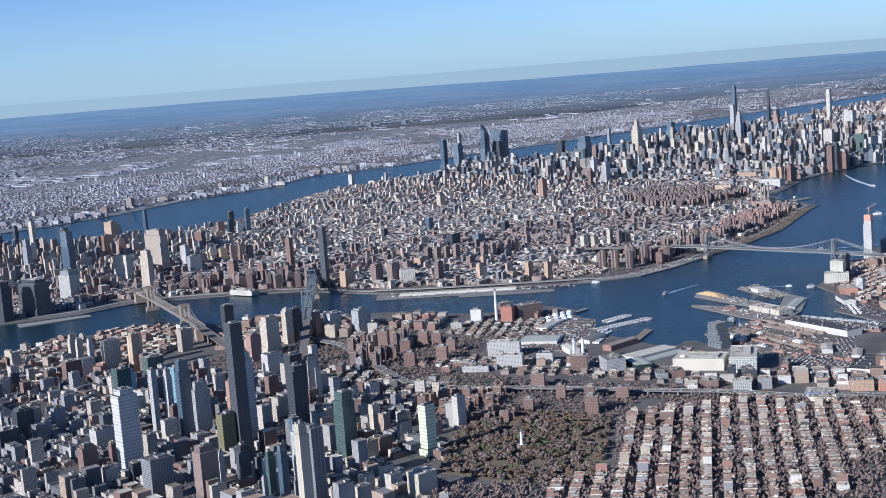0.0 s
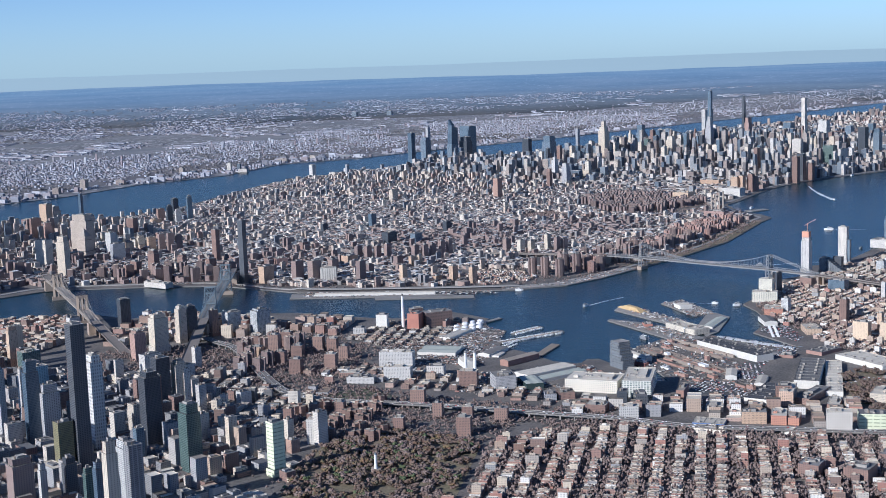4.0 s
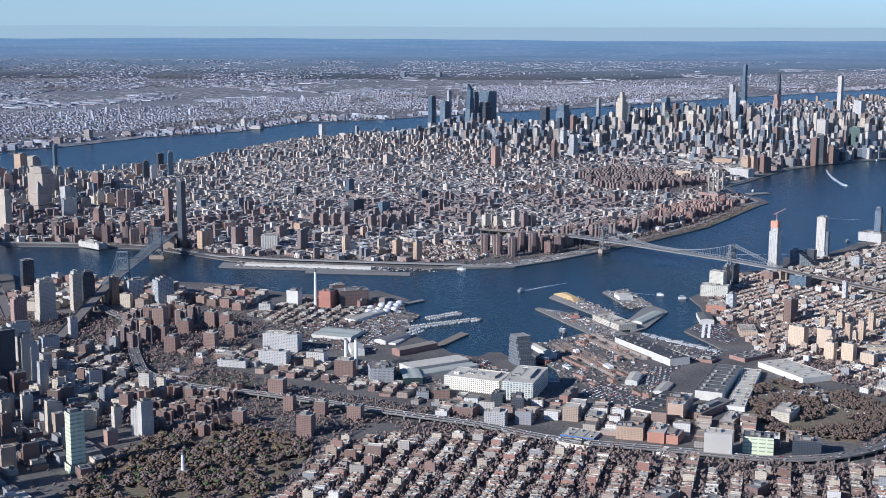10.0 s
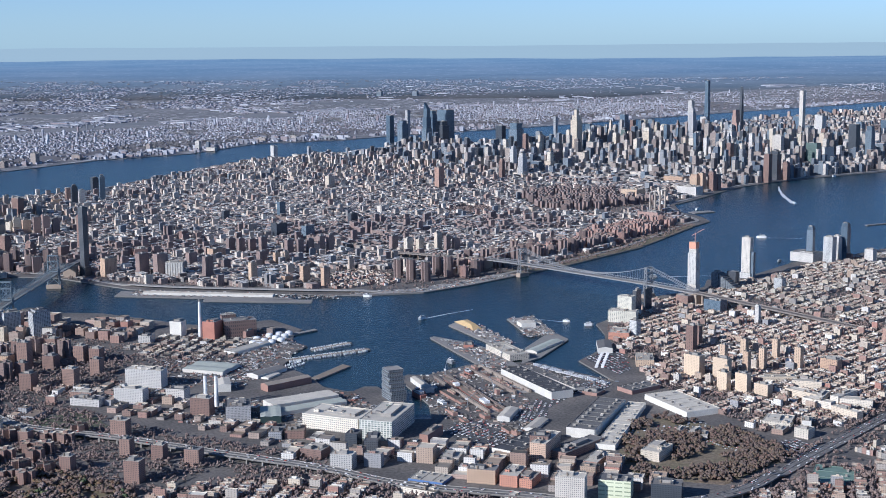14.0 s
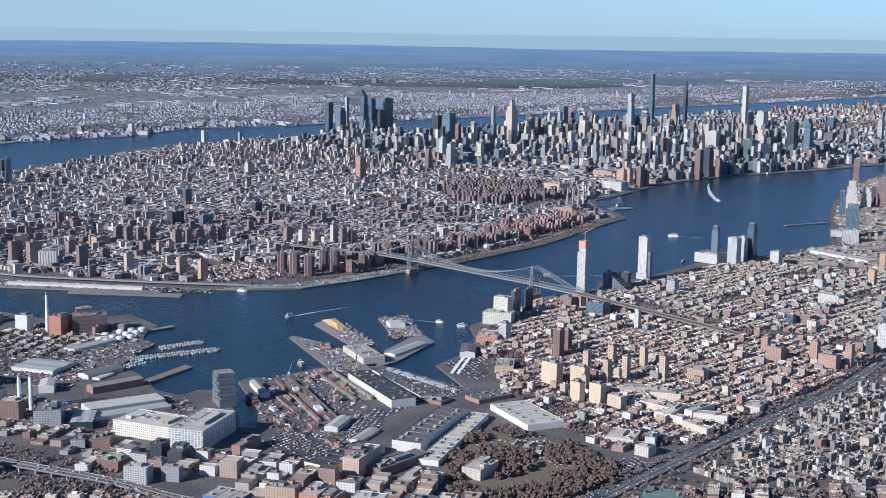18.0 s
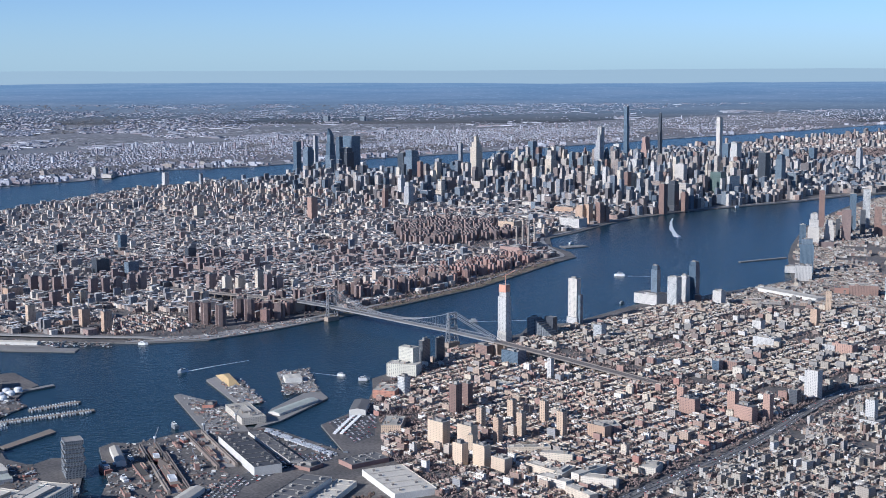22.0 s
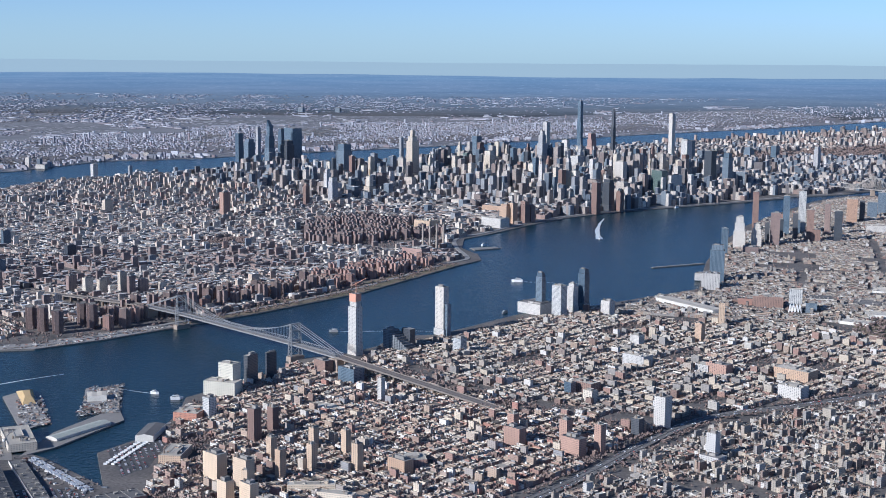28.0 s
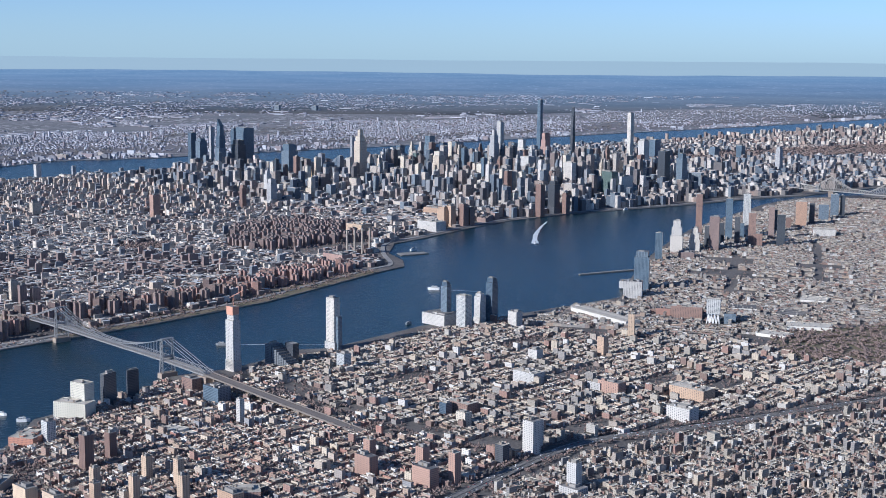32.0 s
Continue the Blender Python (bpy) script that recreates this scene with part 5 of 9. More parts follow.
tower("warehouse", 276.8, 528.6, 6.0, 3.0, 2.0, -14, wall_redblank, "red brick warehouse on the far river bank", "far bank towers")
tower("office_building", 292.2, 515.0, 3.2, 2.5, 3.2, -14, wall_glass, "blue glass office building on the far river bank", "far bank towers")
BANK = {
    "glass": (wall_glass, "blue glass tower on the far river bank"), "pale": (wall_white, "pale stepped apartment tower on the far river bank"), "brown": (wall_brown, "dark brown brick tower on the far river bank"),
    "rose": (wall_mauve, "rose-brown tower with a dark crown on the far bank"), "white": (wall_grid, "white-gridded glass tower on the far river bank"), "dark": (wall_dark, "dark glass tower on the far river bank"),
    "tan": (wall_brick_tan, "orange-tan brick tower on the far river bank"), "cream": (wall_white, "long pale low block on the far river bank"),
}
for x, y, w, h, look_of in (
    (290.2, 632.2, 2.5, 10.4, "glass"), (300.2, 652.9, 4.6, 12.6, "pale"), (307.7, 656.4, 4.0, 9.4, "pale"), (318.8, 708.7, 2.6, 17.1, "brown"), (315.8, 660.0, 3.7, 13.4, "rose"), (327.9, 691.6, 2.7, 17.1, "glass"),
    (337.9, 704.6, 3.1, 17.9, "white"), (333.4, 673.7, 2.9, 13.3, "brown"), (335.3, 672.2, 3.8, 5.4, "brown"), (345.6, 692.9, 2.3, 13.8, "rose"), (345.0, 674.5, 3.1, 12.7, "dark"), (370.4, 741.5, 4.7, 11.0, "tan"),
    (376.4, 746.0, 2.3, 9.8, "dark"), (386.6, 763.8, 4.4, 7.4, "glass"), (395.6, 777.9, 3.7, 10.8, "glass"), (399.4, 778.2, 2.1, 10.3, "dark"), (321.2, 672.9, 2.1, 9.3, "dark"), (328.9, 679.9, 2.1, 11.0, "dark"),
    (314.1, 666.0, 1.7, 8.9, "dark"), (352.6, 716.7, 2.2, 9.8, "dark"), (335.2, 700.9, 2.2, 5.9, "glass"), (371.2, 707.0, 9.1, 3.1, "cream"), (301.6, 638.5, 5.8, 2.7, "rose"), (362.2, 730.9, 2.3, 5.0, "brown"),
):
    wall, about = BANK[look_of]
    tiers = [(1, 1, 0.55), (0.82, 0.9, 0.8), (0.6, 0.8, 1)] if look_of == "pale" else [(1, 1, 1)]
    tower("office_building" if look_of == "cream" else "apartment_tower", x, y, w, w * 0.8, h, -14, wall, about, "far bank towers", tiers, None, False)
# lower manhattan
tower("office_tower", -97.0, 517.0, 4.3, 2.6, 15.8, -35, wall_cream, "blank pale buff slab office tower in the old financial quarter", "old quarter towers")
tower("office_tower", -103.0, 575.0, 9.4, 4.4, 17.7, -35, wall_beige, "broad beige stone office tower in the old financial quarter", "old quarter towers")
tower("apartment_tower", -122.5, 657.7, 1.6, 1.6, 19.2, -35, wall_glass, "blue glass apartment tower in the old financial quarter", "old quarter towers")
tower("office_tower", -110.8, 542.8, 5.9, 3.6, 11.7, -35, wall_cream, "cream masonry office tower in the old financial quarter", "old quarter towers")
tower("apartment_tower", -89.5, 564.4, 3.1, 2.5, 11.0, -35, wall_white, "white masonry apartment tower in the old financial quarter", "old quarter towers")
tower("office_tower", -129.8, 614.8, 2.9, 2.6, 10.3, -35, wall_redblank, "red brick office tower in the old financial quarter", "old quarter towers")
old_court = tower("courthouse_tower", -99.2, 561.5, 5.0, 4.4, 10.2, -35, wall_beige, "beige stone courthouse tower with a pyramid roof", "old quarter towers", [(1.35, 1.3, 0.42), (1, 1, 0.86), (0.82, 0.82, 1)], roof_dark, False, "courthouse")
part("pyramid_roof", prism("pyramid", rect(3.9, 3.4), 10.1, 13.4, [bridge_buff], 0.06), old_court)
tower("office_tower", -129.6, 529.5, 4.2, 3.2, 24.2, -35, wall_glass, "tall rippled blue-grey apartment tower in the old financial quarter", "old quarter towers", [(1.2, 1.2, 0.2), (1, 1, 0.75), (0.8, 1, 1)], None, False)
tower("office_tower", -157.2, 598.6, 3.4, 3.2, 15.0, -35, wall_beige, "old beige stone tower with a stepped top", "old quarter towers", [(1.6, 1.4, 0.5), (1, 1, 0.8), (0.7, 0.7, 0.92), (0.4, 0.4, 1)], None, False)
tower("office_tower", -147.5, 700.5, 7.4, 5.0, 9.4, -35, wall_beige, "broad beige office block near the far shore", "old quarter towers", [(1, 1, 0.8), (0.85, 0.8, 1)], None, False)
tower("office_tower", -141.7, 666.9, 4.9, 3.9, 14.0, -35, wall_tan, "tan brick office tower in the old financial quarter", "old quarter towers")
tower("apartment_tower", -141.4, 572.9, 2.9, 2.6, 21.4, -35, wall_dark, "dark glass-clad apartment tower in the old financial quarter", "old quarter towers")
tower("apartment_tower", -180.5, 667.7, 2.4, 2.4, 17.2, -35, wall_cream, "cream masonry apartment tower in the old financial quarter", "old quarter towers")
tower("office_tower", -177.1, 626.4, 2.2, 2.2, 19.3, -35, wall_dark, "dark glass-clad office tower in the old financial quarter", "old quarter towers")
tower("office_tower", -155.4, 564.6, 2.7, 2.7, 18.7, -35, wall_grey, "grey concrete office tower in the old financial quarter", "old quarter towers")
tower("office_tower", -165.2, 627.4, 2.7, 2.7, 12.4, -35, wall_cream, "cream masonry office tower in the old financial quarter", "old quarter towers")
tower("office_tower", -151.4, 629.0, 2.7, 2.7, 8.9, -35, wall_dark, "dark glass-clad office tower in the old financial quarter", "old quarter towers")
tower("office_tower", -181.4, 611.7, 4.2, 3.8, 16.8, -35, wall_dark, "dark glass-clad office tower in the old financial quarter", "old quarter towers")
tower("office_tower", -130.8, 479.6, 8.5, 6.8, 13.0, -35, wall_dark, "dark glass-clad office tower in the old financial quarter", "old quarter towers")
tower("office_tower", -139.9, 471.0, 5.3, 4.3, 14.2, -35, wall_dark, "dark glass-clad office tower in the old financial quarter", "old quarter towers")
tower("office_tower", -125.5, 509.4, 6.1, 4.9, 11.4, -35, wall_grey, "grey concrete office tower in the old financial quarter", "old quarter towers")
tower("office_tower", -146.7, 652.9, 4.6, 4.1, 8.4, -35, wall_brown, "dark brown brick office tower in the old financial quarter", "old quarter towers")
tower("office_tower", -128.5, 637.8, 4.0, 3.6, 6.6, -35, wall_brown, "dark brown brick office tower in the old financial quarter", "old quarter towers")
tower("apartment_tower", -43.6, 542.1, 2.2, 2.2, 13.1, -35, wall_brown, "dark brown brick apartment tower in the old financial quarter", "old quarter towers")
tower("apartment_tower", -26.7, 487.2, 2.2, 2.0, 22.6, -35, wall_dark, "dark glass-clad apartment tower in the old financial quarter", "old quarter towers")
tower("office_tower", -89.1, 608.6, 4.2, 2.9, 11.8, -35, wall_brown, "dark brown brick office tower in the old financial quarter", "old quarter towers")
tower("office_tower", -82.8, 580.9, 3.0, 2.7, 5.5, -35, wall_cream, "cream masonry office tower in the old financial quarter", "old quarter towers")
OLD_QUARTER = {"glass": (wall_glass, "slim blue glass"), "tan": (wall_tan, "tan brick"), "brown": (wall_brown, "dark brown brick"), "rose": (wall_rose, "rose brick"), "dark": (wall_dark, "dark glass"), "mauve": (wall_mauve, "mauve-brown brick"), "white": (wall_white, "white stone"), "grey": (wall_grey, "grey concrete"), "cream": (wall_cream, "cream stone")}
for x, y, w, h, kind_of in (
    (-142.4, 604.7, 2.7, 12.1, "glass"), (-133.2, 591.0, 3.5, 9.3, "tan"), (-130.2, 604.4, 4.4, 13.9, "brown"), (-121.3, 590.7, 3.2, 13.2, "rose"), (-137.8, 578.3, 3.1, 8.6, "dark"), (-114.6, 521.3, 4.0, 6.2, "mauve"),
    (-91.9, 580.9, 3.2, 9.0, "white"), (-83.6, 549.5, 5.0, 8.2, "grey"), (-83.2, 570.7, 3.1, 5.9, "tan"), (-80.3, 580.6, 2.9, 7.3, "cream"), (-75.2, 576.6, 3.1, 6.9, "tan"), (-70.7, 575.3, 2.6, 8.2, "mauve"),
    (-67.0, 575.2, 2.6, 8.6, "mauve"), (-63.9, 577.6, 2.6, 7.6, "mauve"), (-81.8, 663.6, 2.7, 11.3, "dark"), (-76.9, 658.5, 2.7, 9.8, "grey"), (-76.1, 689.5, 2.5, 13.4, "glass"), (-89.2, 681.0, 3.4, 8.2, "brown"),
    (-86.4, 652.2, 4.5, 6.2, "tan"), (-100.9, 640.0, 3.8, 4.8, "cream"), (-70.6, 505.5, 3.0, 5.7, "brown"), (-100.4, 549.9, 4.5, 5.4, "brown"), (-85.1, 501.1, 2.5, 3.7, "mauve"), (-64.4, 500.7, 2.7, 4.5, "mauve"),
    (-59.2, 500.5, 2.7, 4.5, "mauve"), (-45.1, 495.6, 2.9, 5.1, "mauve"), (-40.8, 500.1, 2.7, 5.2, "mauve"), (-16.6, 518.9, 4.7, 4.2, "rose"),
):
    wall, about = OLD_QUARTER[kind_of]
    tower("office_tower" if h > 8 else "apartment_tower", x, y, w, w * 0.75, h, 30, wall, about + " tower in the old quarter of the island", "old quarter towers", None, None, False)
# east river housing
tower("apartment_tower", -69.4, 512.5, 3.5, 2.5, 6.0, -40, wall_brown, "dark brown brick apartment tower along the island shore", "shore housing")
tower("apartment_tower", -64.6, 522.1, 3.7, 2.6, 8.5, -40, wall_brown, "dark brown brick apartment tower along the island shore", "shore housing")
tower("apartment_tower", -52.2, 511.5, 3.2, 2.2, 7.9, -40, wall_brown, "dark brown brick apartment tower along the island shore", "shore housing")
tower("civic_building", -56.9, 486.7, 11.6, 3.5, 1.9, -40, wall_white, "white masonry civic building along the island shore", "shore housing")
tower("power_house", 173.9, 619.4, 9.7, 4.8, 3.6, -40, wall_salmon, "salmon-coloured power house along the island shore", "shore housing")
tower("apartment_tower", 210.7, 727.9, 4.0, 3.2, 8.6, -40, wall_tan, "tan brick apartment tower along the island shore", "shore housing")
tower("apartment_tower", 222.1, 732.2, 4.0, 3.2, 8.1, -40, wall_brown, "dark brown brick apartment tower along the island shore", "shore housing")
tower("hospital", 207.8, 767.9, 11.5, 6.9, 3.9, -40, wall_tan, "tan brick hospital along the island shore", "shore housing")
tower("hospital", 176.0, 698.6, 8.9, 6.2, 4.6, -40, wall_tan, "tan brick hospital along the island shore", "shore housing")
tower("hospital", 206.0, 713.7, 10.6, 6.4, 4.2, -40, wall_white, "white masonry hospital along the island shore", "shore housing")
for x, y, w, h, brick in (
    (-18.8, 486.4, 4.4, 6.1, wall_tan), (-7.7, 486.1, 3.6, 7.6, wall_mauve), (-1.7, 485.3, 3.9, 7.6, wall_mauve), (14.9, 478.5, 2.9, 7.8, wall_mauve), (17.6, 494.8, 2.6, 4.0, wall_mauve),
    (29.6, 475.9, 2.3, 6.2, wall_tan), (41.1, 470.6, 3.0, 2.8, wall_tan), (46.7, 469.9, 2.6, 6.1, wall_tan), (53.3, 468.0, 2.4, 5.8, wall_tan), (-20.3, 518.7, 3.7, 4.4, wall_brown),
    (9.5, 521.5, 5.2, 3.8, wall_tan), (12.6, 532.4, 2.6, 5.7, wall_mauve), (16.3, 531.9, 2.5, 5.7, wall_mauve), (20.0, 533.0, 2.5, 5.4, wall_mauve), (24.0, 533.4, 2.5, 5.9, wall_mauve),
    (34.6, 523.9, 2.6, 6.3, wall_mauve), (38.2, 525.1, 2.4, 6.3, wall_mauve), (41.4, 528.5, 2.4, 5.9, wall_mauve), (44.9, 532.2, 2.3, 6.4, wall_mauve), (48.0, 534.5, 2.3, 6.6, wall_mauve),
    (33.0, 504.8, 2.1, 4.8, wall_tan), (35.9, 506.5, 1.8, 4.9, wall_tan), (70.6, 534.7, 2.7, 5.9, wall_mauve), (76.0, 533.6, 2.7, 5.4, wall_cream), (80.2, 533.9, 2.5, 4.9, wall_cream),
    (86.6, 533.6, 2.3, 7.2, wall_cream), (89.9, 531.2, 2.1, 6.4, wall_mauve), (93.0, 533.5, 2.5, 5.2, wall_mauve), (-10.6, 562.6, 3.0, 4.1, wall_brown), (24.6, 571.0, 5.1, 5.9, wall_dark),
    (35.8, 570.3, 4.1, 5.0, wall_glass), (16.5, 635.4, 3.0, 6.6, wall_glass), (-5.2, 620.9, 2.7, 4.6, wall_dark), (50.1, 604.5, 3.3, 5.4, wall_dark), (-88.9, 722.2, 3.2, 9.1, wall_dark), (26.4, 746.6, 4.1, 6.8, wall_cream),
    (28.0, 505.0, 3.0, 5.2, wall_mauve), (4.0, 506.0, 3.2, 4.8, wall_mauve), (-34.0, 508.0, 3.2, 5.0, wall_mauve), (-42.0, 515.0, 3.2, 5.6, wall_brown), (-60.0, 505.0, 3.2, 5.2, wall_mauve), (-76.0, 510.0, 3.4, 5.0, wall_mauve),
):
    words = {"tan_brick": "tan brick", "mauve_brick": "mauve-brown brick", "brown_brick": "dark brown brick", "cream_masonry": "cream brick", "dark_curtain_wall": "dark glass", "blue_glass_curtain_wall": "blue glass"}[brick.name]
    tower("apartment_tower", x, y, w, w * 0.72, h, 44, brick, f"{words} apartment slab on the island beyond the shore road", "shore housing", [(1, 1, 1)], roof_dark, False)
slab_white = tower("apartment_tower", 3.3, 483.0, 5.6, 2.4, 5.2, 8, wall_white, "broad white-fronted apartment slab by the island shore", "shore housing", [(1, 1, 1)], roof_white, False)
for k in range(7):
    part("balcony_stack", blocks("balconies", [(-2.4 + 0.8 * k, -1.25, 0.4, 0.4, 0.16, 4.6, 0)], [wall_blank, roof_white], 0.02), slab_white)
for x, y, h in ((75.1, 481.6, 6.0), (79.2, 478.6, 6.5), (84.0, 475.6, 6.2), (91.0, 483.4, 6.6), (87.2, 487.6, 6.0)):
    estate_tower = tower("apartment_tower", x, y, 2.9, 1.15, h, 20, wall_mauve, "tall cross-shaped brown brick tower beside the steel bridge", "shore housing", [(1, 1, 1)], roof_dark, False)
    for s in (-1, 1):
        part("cross_wing", blocks("cross_wing", [(0.3 * s, 1.1 * s, 0, 1.15, 1.1, h - 0.02, 0)], [wall_mauve, roof_dark]), estate_tower)
# midtown towers seen from the river
tower("office_tower", 327.3, 859.9, 5.0, 4.2, 25.0, -50, wall_dark, "dark bronze glass office tower in the midtown skyline", "midtown towers")
tower("apartment_tower", 219.6, 728.8, 3.7, 3.0, 9.9, -50, wall_brown, "dark brown brick apartment tower in the midtown skyline", "midtown towers")
tower("apartment_tower", 214.2, 727.9, 3.3, 2.7, 9.1, -50, wall_tan, "tan brick apartment tower in the midtown skyline", "midtown towers")
tower("office_tower", 255.0, 867.5, 6.6, 4.6, 20.9, -50, wall_white, "white masonry office tower in the midtown skyline", "midtown towers")
tower("office_tower", 294.7, 826.5, 7.2, 4.3, 16.6, -50, wall_green, "pale green glass office tower in the midtown skyline", "midtown towers")
tower("apartment_tower", 255.6, 767.1, 3.5, 2.8, 15.3, -50, wall_brown, "dark brown brick apartment tower in the midtown skyline", "midtown towers")
tower("apartment_tower", 263.0, 781.0, 4.5, 3.6, 15.6, -50, wall_dark, "dark glass-clad apartment tower in the midtown skyline", "midtown towers")
tower("apartment_tower", 268.7, 780.8, 3.2, 2.5, 9.9, -50, wall_brown, "dark brown brick apartment tower in the midtown skyline", "midtown towers")
tower("office_tower", 365.8, 1149.3, 7.2, 6.5, 14.0, -50, wall_glass, "blue glass office tower in the midtown skyline", "midtown towers")
tower("office_tower", 328.9, 947.3, 4.3, 3.9, 26.1, -50, wall_white, "white masonry office tower in the midtown skyline", "midtown towers")
tower("apartment_tower", 336.9, 860.5, 4.2, 3.8, 23.7, -50, wall_glass, "blue glass apartment tower in the midtown skyline", "midtown towers")
tower("apartment_tower", 417.9, 979.8, 3.3, 3.0, 20.2, -50, wall_grey, "grey concrete apartment tower in the midtown skyline", "midtown towers")
tower("apartment_tower", 400.4, 1097.3, 5.6, 5.1, 12.5, -50, wall_glass, "blue glass apartment tower in the midtown skyline", "midtown towers")
tower("office_tower", 194.6, 891.4, 4.0, 3.6, 20.4, -50, wall_green, "pale green glass office tower in the midtown skyline", "midtown towers")
tower("office_tower", 207.1, 876.6, 5.2, 4.1, 22.6, -50, wall_cream, "cream masonry office tower in the midtown skyline", "midtown towers")
tower("office_tower", 242.7, 934.3, 3.1, 2.8, 36.4, -50, wall_grey, "grey concrete office tower in the midtown skyline", "midtown towers")
tower("office_tower", 126.7, 867.2, 7.2, 5.7, 26.4, -50, wall_glass, "blue glass office tower in the midtown skyline", "midtown towers")
tower("apartment_tower", 155.2, 940.6, 2.1, 1.9, 26.3, -50, wall_grey, "grey concrete apartment tower in the midtown skyline", "midtown towers")
tower("office_tower", 181.8, 988.0, 4.2, 3.8, 18.5, -50, wall_glass, "blue glass office tower in the midtown skyline", "midtown towers")
tower("apartment_tower", 115.8, 775.6, 2.5, 2.2, 12.7, -50, wall_brown, "dark brown brick apartment tower in the midtown skyline", "midtown towers")
tower("office_tower", 132.1, 884.3, 6.1, 5.5, 16.3, -50, wall_dark, "dark glass-clad office tower in the midtown skyline", "midtown towers")
tower("office_tower", 151.7, 885.3, 3.6, 3.2, 16.3, -50, wall_glass, "blue glass office tower in the midtown skyline", "midtown towers")
tower("apartment_tower", 127.4, 791.0, 3.8, 3.4, 14.4, -50, wall_grey, "grey concrete apartment tower in the midtown skyline", "midtown towers")
tower("office_tower", 41.0, 1036.4, 4.4, 3.9, 22.6, -50, wall_glass, "blue glass office tower in the midtown skyline", "midtown towers")
tower("office_tower", 51.2, 1014.4, 5.8, 5.2, 20.1, -50, wall_glass, "blue glass office tower in the midtown skyline", "midtown towers")
tower("apartment_tower", 53.8, 1037.4, 2.6, 2.4, 26.5, -50, wall_grey, "grey concrete apartment tower in the midtown skyline", "midtown towers")
tower("office_tower", 72.7, 1016.9, 4.4, 3.9, 26.7, -50, wall_glass, "blue glass office tower in the midtown skyline", "midtown towers")
tower("office_tower", 82.2, 998.3, 10.1, 7.1, 28.3, -50, wall_glass, "blue glass office tower in the midtown skyline", "midtown towers")
tower("office_tower", 79.8, 987.5, 7.9, 5.5, 21.0, -50, wall_dark, "dark glass-clad office tower in the midtown skyline", "midtown towers")
tower("apartment_tower", 80.5, 857.8, 2.1, 1.9, 11.7, -50, wall_white, "white masonry apartment tower in the midtown skyline", "midtown towers")
tower("apartment_tower", -28.4, 926.4, 3.8, 3.1, 9.3, -50, wall_white, "white masonry apartment tower in the midtown skyline", "midtown towers")
tower("office_tower", -4.5, 917.1, 2.1, 1.9, 9.2, -50, wall_grey, "grey concrete office tower in the midtown skyline", "midtown towers")
tower("apartment_tower", 15.3, 790.9, 4.1, 3.2, 4.3, -50, wall_grey, "grey concrete apartment tower in the midtown skyline", "midtown towers")
tower("office_tower", 253.9, 1127.8, 4.6, 4.1, 9.4, -50, wall_cream, "cream masonry office tower in the midtown skyline", "midtown towers")
tower("apartment_tower", 419.9, 1099.9, 4.7, 4.2, 13.4, -50, wall_glass, "blue glass apartment tower in the midtown skyline", "midtown towers")


def flat_hall(x, y, w, d, h, turn, wall, roof, label, name):
    """A long flat-roofed hall with parapet, roof seams and two rows of vents."""
    root = thing(name, blocks("hall", [(0, 0, 0, w, d, h, 0)], [wall, roof]), pose(x, y, 0, 0, 0, turn), label, name.replace("_", " "), "yard halls")
    rng = random.Random(int(x * 31 + y))
    n = max(3, int(d / 2.6))
    for k in range(1, n):
        part("roof_seam", blocks("seam", [(0, -d / 2 + d * k / n, h - 0.05, w * 0.96, 0.09, 0.06, 0)], [roof, roof_white], 0.0), root)
    for k in range(n):
        for s in (-0.3, 0.25):
            if rng.random() < 0.7:
                part("roof_vent", blocks("vent", [(w * s, -d / 2 + d * (k + 0.5) / n + rng.uniform(-0.3, 0.3), h - 0.08, rng.uniform(0.3, 0.6), rng.uniform(0.3, 0.7), rng.uniform(0.25, 0.4), 0)], [concrete, roof_white]), root)
    a = radians(turn)
    for k in range(-3, 4):
        oy = k / 3 * max(0, d / 2 - w / 2)
        KEEP.append((x - oy * math.sin(a), y + oy * math.cos(a), 0.5 * w + 0.3))
    return root


wall_sign = plain("blue_painted_front", [(0.12, 0.2, 0.42)])
roof_teal = plain("green_metal_roof", [(0.18, 0.26, 0.22)])
wall_loft = facade("cream_loft_concrete", [(0.78, 0.73, 0.62)], pitch=(0.5, 0.42), part_open=(0.5, 0.5))
wall_gridloft = facade("white_grid_loft", [(0.68, 0.68, 0.62)], pitch=(0.55, 0.42), part_open=(0.72, 0.68), glass=(0.09, 0.13, 0.13))
wall_soot = facade("sooty_brown_brick", [(0.2, 0.145, 0.13)], pitch=(0.6, 0.9), part_open=(0.4, 0.5))
wall_mint = facade("pale_stone_grid", [(0.68, 0.66, 0.56), (0.62, 0.6, 0.51)], part_open=(0.4, 0.42))
roof_tan = plain("weathered_tan_roof", [(0.34, 0.29, 0.24)])
roof_tar = plain("black_tar_roof", [(0.075, 0.077, 0.085)])
wall_rust = plain("rust_red_brick", [(0.42, 0.2, 0.15)])
wall_peach = facade("peach_brick", [(0.6, 0.44, 0.33)], part_open=(0.45, 0.5))
wall_walkup = facade("cream_walkup_brick", [(0.7, 0.62, 0.5), (0.66, 0.57, 0.45), (0.74, 0.68, 0.58)], part_open=(0.35, 0.4))
wall_brick_orange = facade("orange_factory_brick", [(0.52, 0.27, 0.19)], part_open=(0.4, 0.5))

